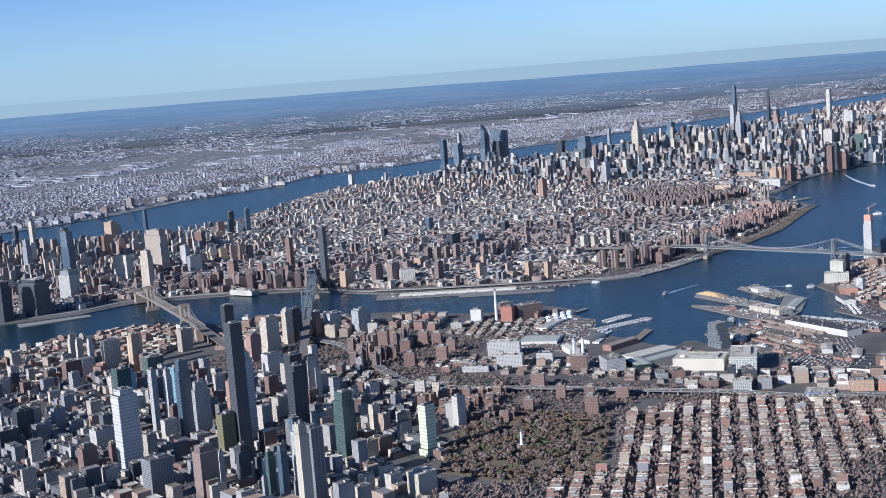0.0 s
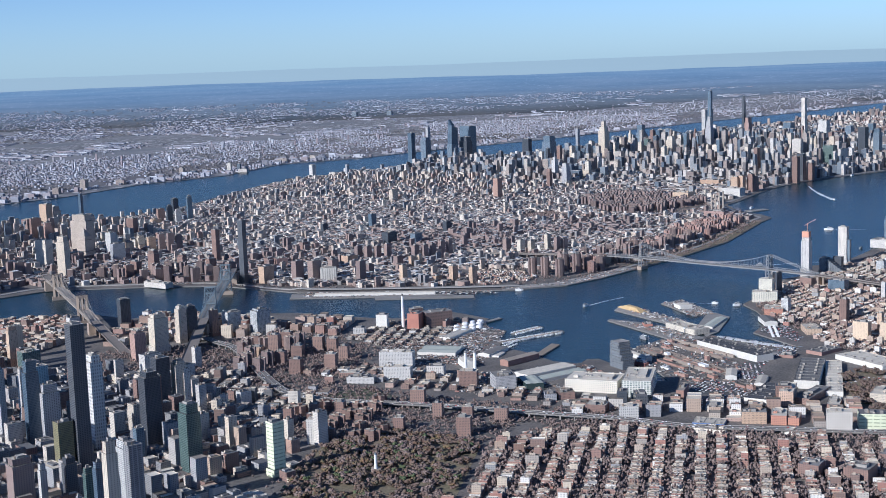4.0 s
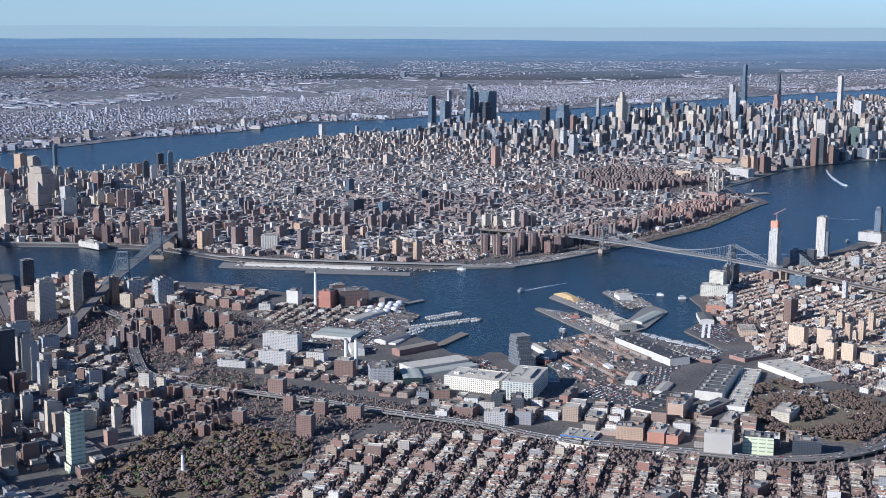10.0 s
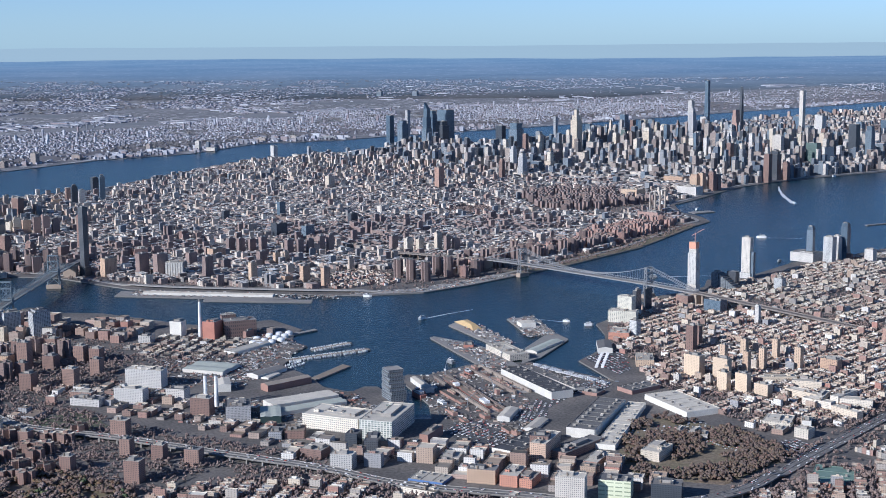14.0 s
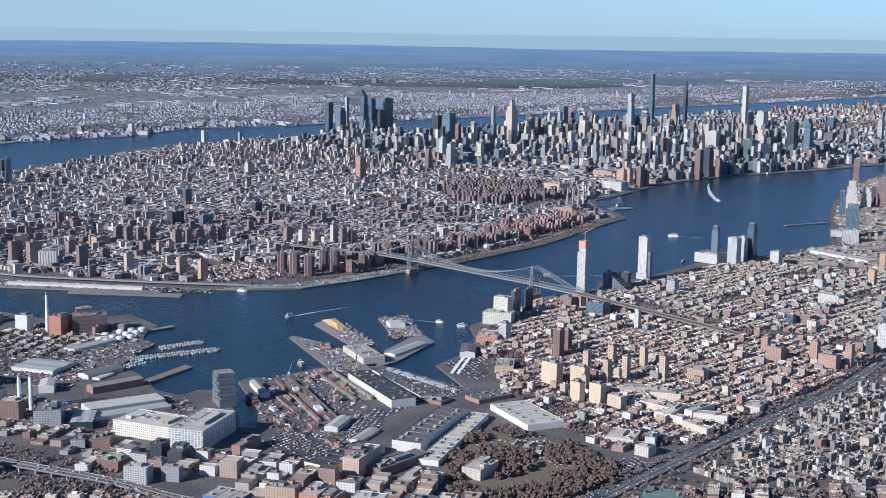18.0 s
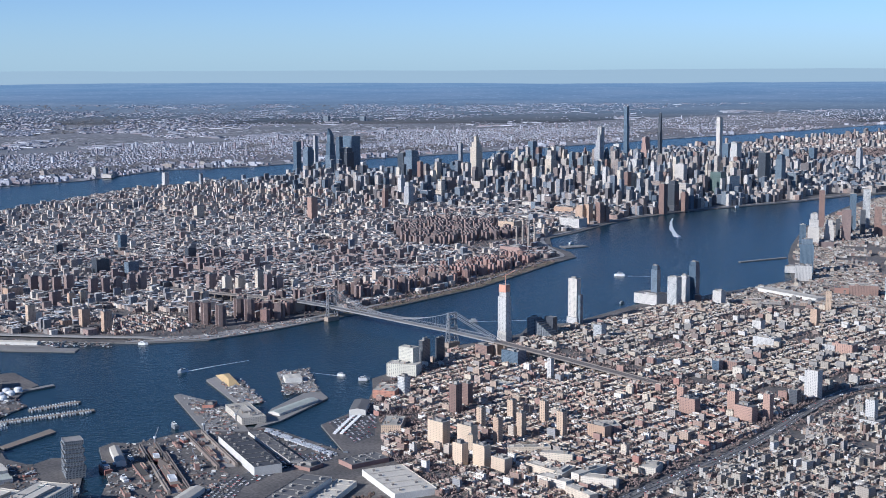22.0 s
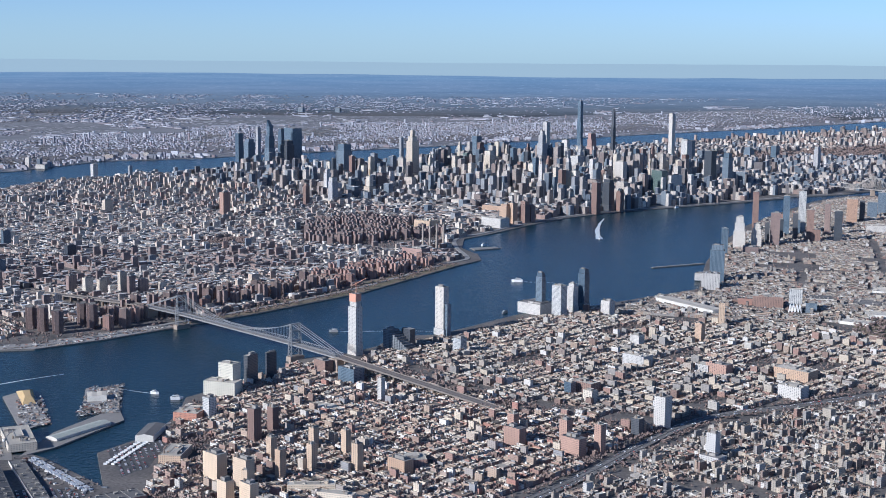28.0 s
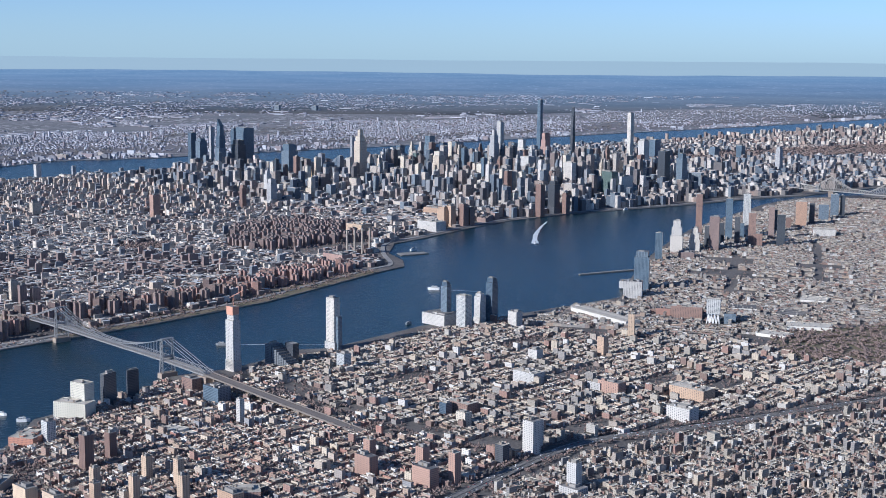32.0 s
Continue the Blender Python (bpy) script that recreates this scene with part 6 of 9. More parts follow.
tower("warehouse", 72.0, 315.5, 7.7, 12.2, 2.9, 67, wall_loft, "broad cream concrete loft building with grid windows", "yard buildings", [(1, 1, 1)], roof_white)
tower("warehouse", 81.6, 312.3, 6.5, 13.4, 3.8, -16, wall_gridloft, "large white-gridded loft building with cluttered white roof", "yard buildings", [(1, 1, 1)], roof_white)
tower("office_building", 76.0, 302.0, 2.2, 3.2, 2.9, -14, wall_dark, "dark blue-grey brick office block in the yard", "yard buildings", [(1, 1, 1)], roof_dark)
tower("office_building", 79.6, 300.1, 2.5, 5.4, 2.5, -3, wall_dark, "dark blue-grey brick office block in the yard", "yard buildings", [(1, 1, 1)], roof_dark)
tower("power_house", 32.3, 394.7, 3.5, 4.1, 4.5, -21, wall_rust, "plain red brick power house block", "yard buildings", [(1, 1, 1)], roof_dark)
tower("power_house", 38.5, 397.7, 4.2, 8.2, 4.2, -69, wall_soot, "long dark brown brick power house", "yard buildings", [(1, 1, 1)], roof_dark)
tower("power_house", 32.8, 413.6, 2.2, 3.9, 2.3, -66, wall_soot, "raised dark brick turbine hall", "yard buildings", [(1, 1, 1)], roof_white)
tower("workshop", 41.3, 395.4, 1.0, 3.5, 1.8, -26, wall_redblank, "small brown brick yard workshop", "yard buildings", [(1, 1, 1)], roof_dark)
shed(43.3, 381.0, 3.4, 13.1, 0.8, -31, wall_blank, roof_white, "white multi-ridged dockside hall", 3, "warehouse")
shed(38.3, 361.1, 8.4, 10.3, 0.8, 72, wall_pale, roof_green, "broad pale green-roofed hall", 2, "warehouse")
shed(44.2, 344.1, 3.0, 6.0, 1.5, 12, wall_blank, roof_white, "white plant hall with steep roof", 1, "warehouse")
shed(51.8, 356.7, 3.4, 9.4, 0.9, -36, wall_pale, roof_slate, "long slate-roofed dockside shed", 1, "warehouse")
shed(57.6, 345.7, 2.8, 11.4, 1.4, -48, wall_redblank, roof_tan, "long brown brick machine shop", 1, "workshop")
shed(52.0, 354.7, 4.0, 5.0, 0.4, -24, wall_blank, roof_white, "low white-roofed yard hall", 2, "warehouse")
shed(62.5, 332.2, 5.0, 15.0, 1.2, -57, wall_pale, roof_white, "long white-roofed workshop hall", 2, "warehouse")
shed(64.9, 327.8, 3.5, 15.2, 0.8, -56, wall_pale, roof_green, "long pale green-roofed workshop hall", 2, "warehouse")
shed(57.8, 320.9, 4.1, 7.8, 1.4, 9, wall_green, roof_green, "green gabled workshop hall", 2, "workshop")
tower("office_building", 51.4, 321.0, 4.9, 5.8, 3.2, 9, wall_grey, "grey concrete office block in the yard", "yard buildings", [(1, 1, 1)], roof_dark)
tower("workshop", 60.8, 307.9, 2.5, 3.8, 1.6, -1, wall_grey, "grey flat-roofed workshop in the yard", "yard buildings", [(1, 1, 1)], roof_dark)
tower("workshop", 64.3, 308.8, 3.7, 4.1, 1.6, 2, wall_brown, "brown brick workshop with clutter on its roof", "yard buildings", [(1, 1, 1)], roof_mixed)
tower("workshop", 68.9, 304.6, 2.8, 3.1, 1.0, 63, wall_rose, "rose-coloured brick workshop in the yard", "yard buildings", [(1, 1, 1)], roof_dark)
tower("workshop", 69.6, 296.3, 3.8, 4.4, 1.8, 66, wall_brown, "long brown brick loft building", "yard buildings", [(1, 1, 1)], roof_white)
tower("workshop", 90.2, 306.5, 1.7, 7.2, 1.9, -22, wall_redblank, "long brown brick stores beside the dock", "yard buildings", [(1, 1, 1)], roof_tan)
flat_hall(111.8, 345.5, 5.2, 22.9, 1.7, 26, wall_blank, roof_tar, "long black-roofed warehouse with white walls", "warehouse")
flat_hall(115.7, 352.2, 2.6, 23.1, 0.6, 28, wall_pale, roof_slate, "low grey-roofed quay warehouse", "warehouse")
flat_hall(122.3, 317.8, 5.5, 23.2, 1.9, -21, wall_pale, roof_slate, "huge flat grey-roofed warehouse with cream end wall", "warehouse")
flat_hall(126.8, 314.3, 3.7, 30.5, 1.0, -18, wall_blank, roof_white, "long narrow white-roofed shed", "warehouse")
flat_hall(140.6, 329.0, 7.8, 15.4, 1.2, 25, wall_blank, roof_white, "large white warehouse with rooftop vents", "warehouse")
flat_hall(133.6, 342.3, 4.7, 8.1, 0.9, -54, wall_redblank, roof_slate, "low red brick building beside the basin", "brick_building")
shed(130.2, 380.7, 3.5, 8.7, 1.2, -3, wall_blank, roof_slate, "white tent hall on the quay", 1, "tent_hall")
tower("plant_building", 106.5, 375.3, 5.1, 12.9, 1.5, 25, wall_cream, "pale concrete plant building on the pier", "yard buildings", [(1, 1, 1)], roof_white)
tower("workshop", 97.3, 384.6, 2.4, 3.9, 0.7, -2, wall_rust, "dark red shed on the working pier", "yard buildings", [(1, 1, 1)], roof_dark)
shed(110.3, 315.2, 2.4, 8.0, 0.5, -22, wall_blank, roof_white, "white gabled yard hall", 1, "warehouse")
shed(105.0, 321.7, 2.6, 7.4, 0.9, -16, wall_blank, roof_white, "white gabled dock shed", 1, "warehouse")
flat_hall(107.9, 301.5, 5.5, 15.2, 1.4, -34, wall_blank, roof_tar, "dark-roofed hall with white front", "warehouse")
tower("office_building", 111.0, 297.0, 3.0, 8.6, 3.3, -22, wall_peach, "peach brick office block beside the yard gate", "yard buildings", [(1, 1, 1)], roof_white)
tower("workshop", 117.1, 299.0, 3.1, 12.5, 1.4, -39, wall_brown, "brown brick stores behind the yard gate", "yard buildings", [(1, 1, 1)], roof_dark)
tower("workshop", 119.9, 292.8, 2.6, 7.0, 1.0, -25, wall_mixed, "low white-roofed workshop near the gate", "yard buildings", [(1, 1, 1)], roof_white)
shed(87.2, 344.9, 1.8, 10.7, 1.0, 21, wall_blank, roof_white, "white boat hall at the dock mouth", 1, "boat_hall")
tower("hospital_building", 130.9, 295.6, 3.6, 6.1, 1.9, -32, wall_cream, "old cream stone building among bare trees", "yard buildings", [(1, 1, 1)], roof_white)
tower("villa", 137.4, 310.6, 1.3, 4.2, 0.8, -22, wall_cream, "small cream villa on the lawn", "yard buildings", [(1, 1, 1)], roof_white)
tower("villa", 139.9, 309.2, 1.7, 4.1, 0.9, -31, wall_cream, "small cream villa on the lawn", "yard buildings", [(1, 1, 1)], roof_white)
tower("villa", 141.5, 307.6, 1.4, 3.9, 0.8, -14, wall_white, "small cream villa on the lawn", "yard buildings", [(1, 1, 1)], roof_white)
tower("school", 157.4, 316.2, 5.3, 5.8, 1.2, -22, wall_cream, "low pale flat-roofed school", "yard buildings", [(1, 1, 1)], roof_white)
tower("apartment_block", 162.1, 313.4, 1.8, 3.5, 1.9, -17, wall_blank, "plain white walk-up block", "yard buildings", [(1, 1, 1)], roof_white)
tower("workshop", 160.2, 307.6, 2.6, 2.8, 1.9, 50, wall_cream, "low cream workshop beside the expressway", "yard buildings", [(1, 1, 1)], roof_white)
tower("workshop", 156.4, 310.7, 2.2, 3.7, 1.0, -30, wall_mixed, "low pale workshop beside the expressway", "yard buildings", [(1, 1, 1)], roof_white)
tower("apartment_block", 167.8, 326.8, 1.8, 6.3, 2.1, 48, wall_walkup, "cream brick walk-up apartment block with white roof edge", "yard buildings", [(1, 1, 1)], roof_white)
tower("apartment_block", 171.8, 320.7, 1.8, 6.5, 1.9, 34, wall_walkup, "cream brick walk-up apartment block with white roof edge", "yard buildings", [(1, 1, 1)], roof_white)
tower("apartment_block", 166.5, 333.9, 1.8, 7.6, 2.0, 43, wall_walkup, "cream brick walk-up apartment block with white roof edge", "yard buildings", [(1, 1, 1)], roof_white)
tower("apartment_block", 169.9, 331.7, 1.8, 5.9, 2.0, -30, wall_walkup, "cream brick walk-up apartment block with white roof edge", "yard buildings", [(1, 1, 1)], roof_white)
tower("apartment_block", 175.7, 327.8, 1.8, 6.4, 1.9, 69, wall_walkup, "cream brick walk-up apartment block with white roof edge", "yard buildings", [(1, 1, 1)], roof_white)
tower("apartment_block", 174.2, 331.4, 1.8, 7.5, 2.2, -46, wall_walkup, "cream brick walk-up apartment block with white roof edge", "yard buildings", [(1, 1, 1)], roof_white)
tower("apartment_block", 169.4, 342.3, 1.8, 6.2, 2.0, 73, wall_walkup, "cream brick walk-up apartment block with white roof edge", "yard buildings", [(1, 1, 1)], roof_white)
tower("apartment_block", 164.6, 348.6, 1.8, 8.1, 1.4, -87, wall_walkup, "cream brick walk-up apartment block with white roof edge", "yard buildings", [(1, 1, 1)], roof_white)
tower("school", 185.9, 336.1, 3.1, 4.4, 1.6, -26, wall_cream, "cream brick school with flat roof", "yard buildings", [(1, 1, 1)], roof_white)
tower("school", 180.5, 362.7, 4.4, 5.8, 1.9, -78, wall_rose, "rose brick school with white roof edge", "yard buildings", [(1, 1, 1)], roof_white)
tower("loft_building", 138.0, 366.3, 4.1, 7.4, 1.6, -5, wall_tan, "broad tan brick loft with many windows", "yard buildings", [(1, 1, 1)], roof_white)
tower("apartment_building", 135.5, 393.5, 5.1, 6.1, 1.9, -14, wall_brick_orange, "orange brick factory turned into apartments", "yard buildings", [(1, 1, 1)], roof_white)
shed(115.8, 382.8, 3.0, 14.1, 0.5, -30, wall_pale, roof_green, "long round-roofed shed on the quay arm", 1, "warehouse")
tower("workshop", 123.7, 339.4, 3.6, 3.9, 0.7, -33, wall_redblank, "low brick gatehouse beside the basin", "yard buildings", [(1, 1, 1)], roof_slate)
tower("apartment_block", 100.3, 246.8, 3.7, 4.3, 2.5, -34, wall_brown, "large brown brick apartment block above row houses", "yard buildings", [(1, 1, 1)], roof_dark)
tower("apartment_block", 107.5, 242.3, 4.4, 4.8, 2.9, -39, wall_brown, "large brown brick apartment block above row houses", "yard buildings", [(1, 1, 1)], roof_dark)
tower("apartment_block", 116.4, 252.8, 2.3, 4.0, 1.8, -39, wall_brown, "large brown brick apartment block above row houses", "yard buildings", [(1, 1, 1)], roof_dark)
tower("apartment_building", 138.5, 413.0, 3.7, 7.5, 3.2, 72, wall_mint, "broad pale mint-cream riverside apartment block", "yard buildings", [(1, 1, 1)], roof_white)
tower("apartment_tower", 139.6, 415.0, 2.6, 4.1, 6.7, 58, wall_mint, "pale mint-cream apartment tower rising behind a slab", "yard buildings", [(1, 1, 1)], roof_white)
tower("apartment_tower", 143.2, 421.7, 1.1, 3.6, 7.0, -30, wall_dark, "black glass riverside tower with stepped white terraces", "yard buildings", [(1, 1, 1)], roof_white)
tower("apartment_tower", 146.9, 427.3, 0.6, 2.6, 6.4, -51, wall_dark, "black glass riverside tower with stepped white terraces", "yard buildings", [(1, 1, 1)], roof_white)
flat_hall(161.1, 401.1, 3.6, 4.8, 1.2, 57, wall_blank, roof_white, "plain white windowless warehouse", "warehouse")
flat_hall(301.1, 499.8, 5.7, 8.2, 0.8, 55, wall_blank, roof_white, "long low white-roofed industrial hall", "warehouse")
flat_hall(313.1, 511.1, 6.9, 12.0, 0.9, 78, wall_blank, roof_white, "broad low white-roofed industrial hall", "warehouse")
flat_hall(325.5, 552.0, 8.2, 8.7, 1.0, -24, wall_blank, roof_white, "broad low white-roofed industrial hall", "warehouse")
flat_hall(300.7, 538.3, 6.8, 8.1, 0.8, 81, wall_blank, roof_slate, "low grey-roofed industrial hall", "warehouse")
flat_hall(313.0, 530.0, 7.9, 8.6, 0.8, -23, wall_pale, roof_slate, "low grey-roofed industrial hall", "warehouse")
flat_hall(159.2, 283.1, 7.4, 9.9, 0.7, -22, wall_rust, roof_teal, "long red brick depot with a green roof strip", "depot")
tower("loft_building", 104.7, 281.9, 3.1, 5.9, 2.0, -18, wall_brick_orange, "orange and cream brick factory loft", "yard buildings", [(1, 1, 1)], roof_white)
tower("loft_building", 107.0, 280.8, 3.3, 4.6, 1.6, -23, wall_brick_orange, "orange and cream brick factory loft", "yard buildings", [(1, 1, 1)], roof_tan)
flat_hall(90.7, 283.2, 4.8, 6.4, 0.5, 67, wall_sign, roof_white, "low storage hall with a blue front", "storage_building")
tower("loft_building", 94.2, 293.0, 3.4, 4.2, 1.3, -13, wall_cream, "small cream brick loft", "yard buildings", [(1, 1, 1)], roof_white)
tower("apartment_block", 89.5, 276.5, 3.3, 6.5, 1.0, 62, wall_walkup, "long cream brick house row with bay windows", "yard buildings", [(1, 1, 1)], roof_mixed)
tower("workshop", 104.7, 273.2, 3.0, 3.2, 0.8, 57, wall_blank, "white walled workshop beside the expressway", "yard buildings", [(1, 1, 1)], roof_white)

# ---- street blocks ----
def lots(zone, box, turn, block, street, wide, depth, tall, skip=0.05, seed=1, yard=0.0):
    """Buildings in two rows along each block of a turned street grid. zone(x, y) tells where they may stand, tall(x, y, rng) how high."""
    rng = random.Random(seed)
    a = radians(turn)
    c, s = math.cos(a), math.sin(a)
    xs = [(x * c + y * s, -x * s + y * c) for x in box[:2] for y in box[2:]]
    u0, u1 = min(p[0] for p in xs), max(p[0] for p in xs)
    v0, v1 = min(p[1] for p in xs), max(p[1] for p in xs)
    rows = []
    u = u0
    while u < u1:
        v = v0 + rng.uniform(0, 9)
        while v < v1:
            cu, cv = u + block[0] / 2, v + block[1] * 0.4
            skew, hole = rng.uniform(-1.2, 1.2), rng.random() < 0.035
            long = block[1] * rng.uniform(0.55, 1.1)
            if not hole and zone(cu * c - cv * s, cu * s + cv * c):
                for side in (0, 1):
                    run = v + 0.05
                    while run < v + long - 0.4:
                        w = rng.uniform(*wide)
                        d = rng.uniform(*depth)
                        if rng.random() < 0.03:
                            w, d = w * 2.2, min(d * 1.3, block[0] * 0.5)
                        if rng.random() > skip:
                            pu = u + d / 2 if side == 0 else u + block[0] - d / 2
                            pv = run + w / 2
                            x, y = pu * c - pv * s, pu * s + pv * c
                            if zone(x, y):
                                rows.append((x, y, 0, d, w - 0.02, tall(x, y, rng), turn + skew))
                        run += w
            v += long + street[1]
        u += block[0] + street[0]
    return rows


def clear(rows):
    """Leaves out what would stand on ground already built on."""
    a, k = np.array(rows), np.array(KEEP)
    free = np.ones(len(a), bool)
    for x, y, r in k:
        free &= (a[:, 0] - x) ** 2 + (a[:, 1] - y) ** 2 > (r + 0.3 * np.minimum(a[:, 3], a[:, 4])) ** 2
    return [tuple(r) for r in a[free]]


def roof_things(rows, rng, share=0.4):
    extra = []
    for x, y, z, w, d, h, turn in rows:
        if rng.random() < share and min(w, d) > 0.45:
            extra.append((x + rng.uniform(-0.2, 0.2) * w, y + rng.uniform(-0.2, 0.2) * d, z + h - 0.12, w * rng.uniform(0.15, 0.45), d * rng.uniform(0.2, 0.45), rng.uniform(0.2, 0.48), turn))
    return extra


def stuff(name, rows, wall, roof, label, share=0.4, seed=5, far=False):
    rng = random.Random(seed)
    return thing(name, (plain_blocks if far else blocks)(name, list(rows) + roof_things(rows, rng, share), [wall, roof]), Matrix(), label, "buildings", "", "stuff")


def near(line, x, y, r):
    for (x0, y0), (x1, y1) in zip(line, line[1:]):
        dx, dy = x1 - x0, y1 - y0
        t = max(0, min(1, ((x - x0) * dx + (y - y0) * dy) / (dx * dx + dy * dy)))
        if (x - x0 - t * dx) ** 2 + (y - y0 - t * dy) ** 2 < r * r:
            return True
    return False


def up_town(x, y):
    return 0.69 * x + 0.72 * y


PEAKS = [(250, 915, 62, 6.6), (200, 950, 62, 5.8), (150, 895, 45, 5.0), (75, 985, 26, 6.0), (215, 845, 45, 5.4), (130, 835, 42, 3.6), (275, 835, 34, 6.0), (430, 1040, 120, 3.0), (-172, 585, 46, 6.4), (20, 880, 60, 1.5), (105, 860, 50, 2.4), (60, 930, 45, 2.0), (-112, 622, 36, 4.2), (85, 765, 32, 1.2), (236, 792, 32, 5.6), (80, 900, 36, 2.0), (310, 880, 50, 5.4), (350, 1180, 120, 2.2), (5, 770, 40, 0.7), (345, 960, 60, 4.2), (50, 830, 60, 1.1), (-60, 640, 40, 1.0)]


def island_height(x, y, rng):
    crowd = noise.noise(Vector((x * 0.022, y * 0.022, 7.3)))
    base = 1.5 * rng.uniform(0.72, 1.25)
    extra = rng.uniform(0.8, 2.8) if rng.random() < 0.03 + 0.2 * max(0.0, crowd) else 0.0
    grow = sum(amp * math.exp(-((x - cx) ** 2 + (y - cy) ** 2) / (r * r)) for cx, cy, r, amp in PEAKS)
    return base + extra + grow * min(2.3, rng.lognormvariate(-0.05, 0.5))


CENTRAL_PARK = [(330, 1010), (262, 1067), (576, 1330), (644, 1273)]
TOMPKINS = [(92, 640), (112, 652), (104, 668), (84, 656)]
STUY = [(128, 654), (122, 708), (146, 735), (172, 722), (184, 690), (182, 660), (163, 640), (146, 642)]
ISLAND_INNER = [(-250, 452), (-140, 472), (-114, 481), (-96, 497), (-60, 497), (-34, 493), (-5, 472), (28, 464), (66, 461), (82, 464), (94, 474), (110, 491), (128, 512), (152, 545), (182, 602), (190, 616), (187, 640), (186, 668), (200, 692), (218, 726), (236, 753), (267, 785), (297, 806), (337, 834), (372, 865), (404, 882), (432, 910), (496, 966), (596, 1037), (676, 1107), (756, 1247), (890, 1500), (990, 1720), (955, 1885), (867, 1808), (715, 1684), (499, 1474), (303, 1251), (190, 1138), (46, 993), (-3, 950), (-38, 906), (-52, 882), (-89, 752), (-113, 717), (-162, 670), (-222, 600), (-280, 492)]


APPROACH = [(114.8, 485), (54, 540)]


def island(x, y):
    return inside(x, y, ISLAND_INNER) and not inside(x, y, CENTRAL_PARK) and not inside(x, y, STUY) and not inside(x, y, TOMPKINS) and not near(APPROACH, x, y, 2.4)


def seen(x, y):
    return -190 - 0.12 * (y - 480) < x + 30 and x < 140 + 0.62 * (y - 300)


def south(x, y):
    if inside(x, y, [(50, 458), (80, 460), (96, 480), (74, 496), (50, 498)]):
        return False
    return up_town(x, y) < 655 and island(x, y) and seen(x, y)


def north(x, y):
    return up_town(x, y) >= 655 and island(x, y) and seen(x, y) and y < 1320


# Cross-shaped brick housing blocks
def cross_block(w, h, wall, roof, label, category="apartment block"):
    root = new("apartment_block", blocks("wing", [(0, 0, 0, w, w * 0.36, h, 0)], [wall, roof]))
    tagged(root, label, category, "brick housing estates")
    part("cross_wing", blocks("cross_wing", [(0, w * 0.34, 0, w * 0.36, w * 0.32, h, 0), (0, -w * 0.34, 0, w * 0.36, w * 0.32, h, 0)], [wall, roof]), root)
    part("roof_house", blocks("roof_house", [(0, 0, h - 0.1, w * 0.25, w * 0.2, 0.5, 0)], [wall, roof]), root)
    return root


def estate(zone, box, step, turn, makers, seed, limit=200):
    rng = random.Random(seed)
    made = 0
    a = radians(turn)
    for i in range(-40, 40):
        for j in range(-40, 40):
            cx, cy = (box[0] + box[1]) / 2, (box[2] + box[3]) / 2
            u, v = i * step + rng.uniform(-0.2, 0.2) * step, j * step + rng.uniform(-0.2, 0.2) * step
            x, y = cx + u * math.cos(a) - v * math.sin(a), cy + u * math.sin(a) + v * math.cos(a)
            if made < limit and zone(x, y) and all((x - p) ** 2 + (y - q) ** 2 > (r + 1.6) ** 2 for p, q, r in KEEP):
                copy_thing(rng.choice(makers), pose(x, y, 0, 0, 0, turn + rng.choice((0, 45, 0, 90))))
                KEEP.append((x, y, 1.9))
                made += 1


def retire(makers):
    for m in makers:
        for o in [*m.children_recursive, m]:
            bpy.data.objects.remove(o)


town_brown = [cross_block(3.6, h, wall_mauve, roof_dark, "reddish-brown brick housing block with cross-shaped wings") for h in (3.6, 3.9)]
river_brown = [cross_block(3.0, h, wall_mauve, roof_mixed, "brown brick high-rise housing block beside the river") for h in (4.2, 5.2, 6.0)]
river_red = [cross_block(2.8, h, wall_rose, roof_dark, "orange-red brick housing block beside the river") for h in (3.2, 4.0)]
park_low = [cross_block(3.2, h, wall_brown, roof_mixed, "low brown brick housing block among bare trees") for h in (1.8, 2.2)]

estate(lambda x, y: inside(x, y, STUY), (118, 188, 635, 740), 6.0, -50, town_brown, 31, 100)
estate(lambda x, y: inside(x, y, [(-95, 503), (-60, 497), (-36, 495), (-36, 505), (-55, 512), (-92, 516)]), (-100, 0, 480, 530), 6.0, 10, river_brown, 32, 26)
estate(lambda x, y: inside(x, y, [(96, 478), (152, 548), (140, 560), (84, 494)]), (80, 160, 470, 560), 5.2, -42, river_brown + river_red, 33, 50)
estate(lambda x, y: inside(x, y, [(152, 548), (182, 600), (168, 610), (136, 560)]), (130, 190, 540, 615), 5.0, -42, river_red, 34, 40)
estate(lambda x, y: inside(x, y, [(10, 284), (44, 275), (58, 300), (30, 312), (0, 306)]), (0, 60, 270, 312), 5.4, -14, park_low, 35, 17)
estate(lambda x, y: inside(x, y, [(-16, 345), (14, 338), (22, 372), (-14, 384)]), (-16, 22, 338, 384), 6.0, -14, river_brown[:1], 36, 12)
retire(town_brown + river_brown + river_red + park_low)

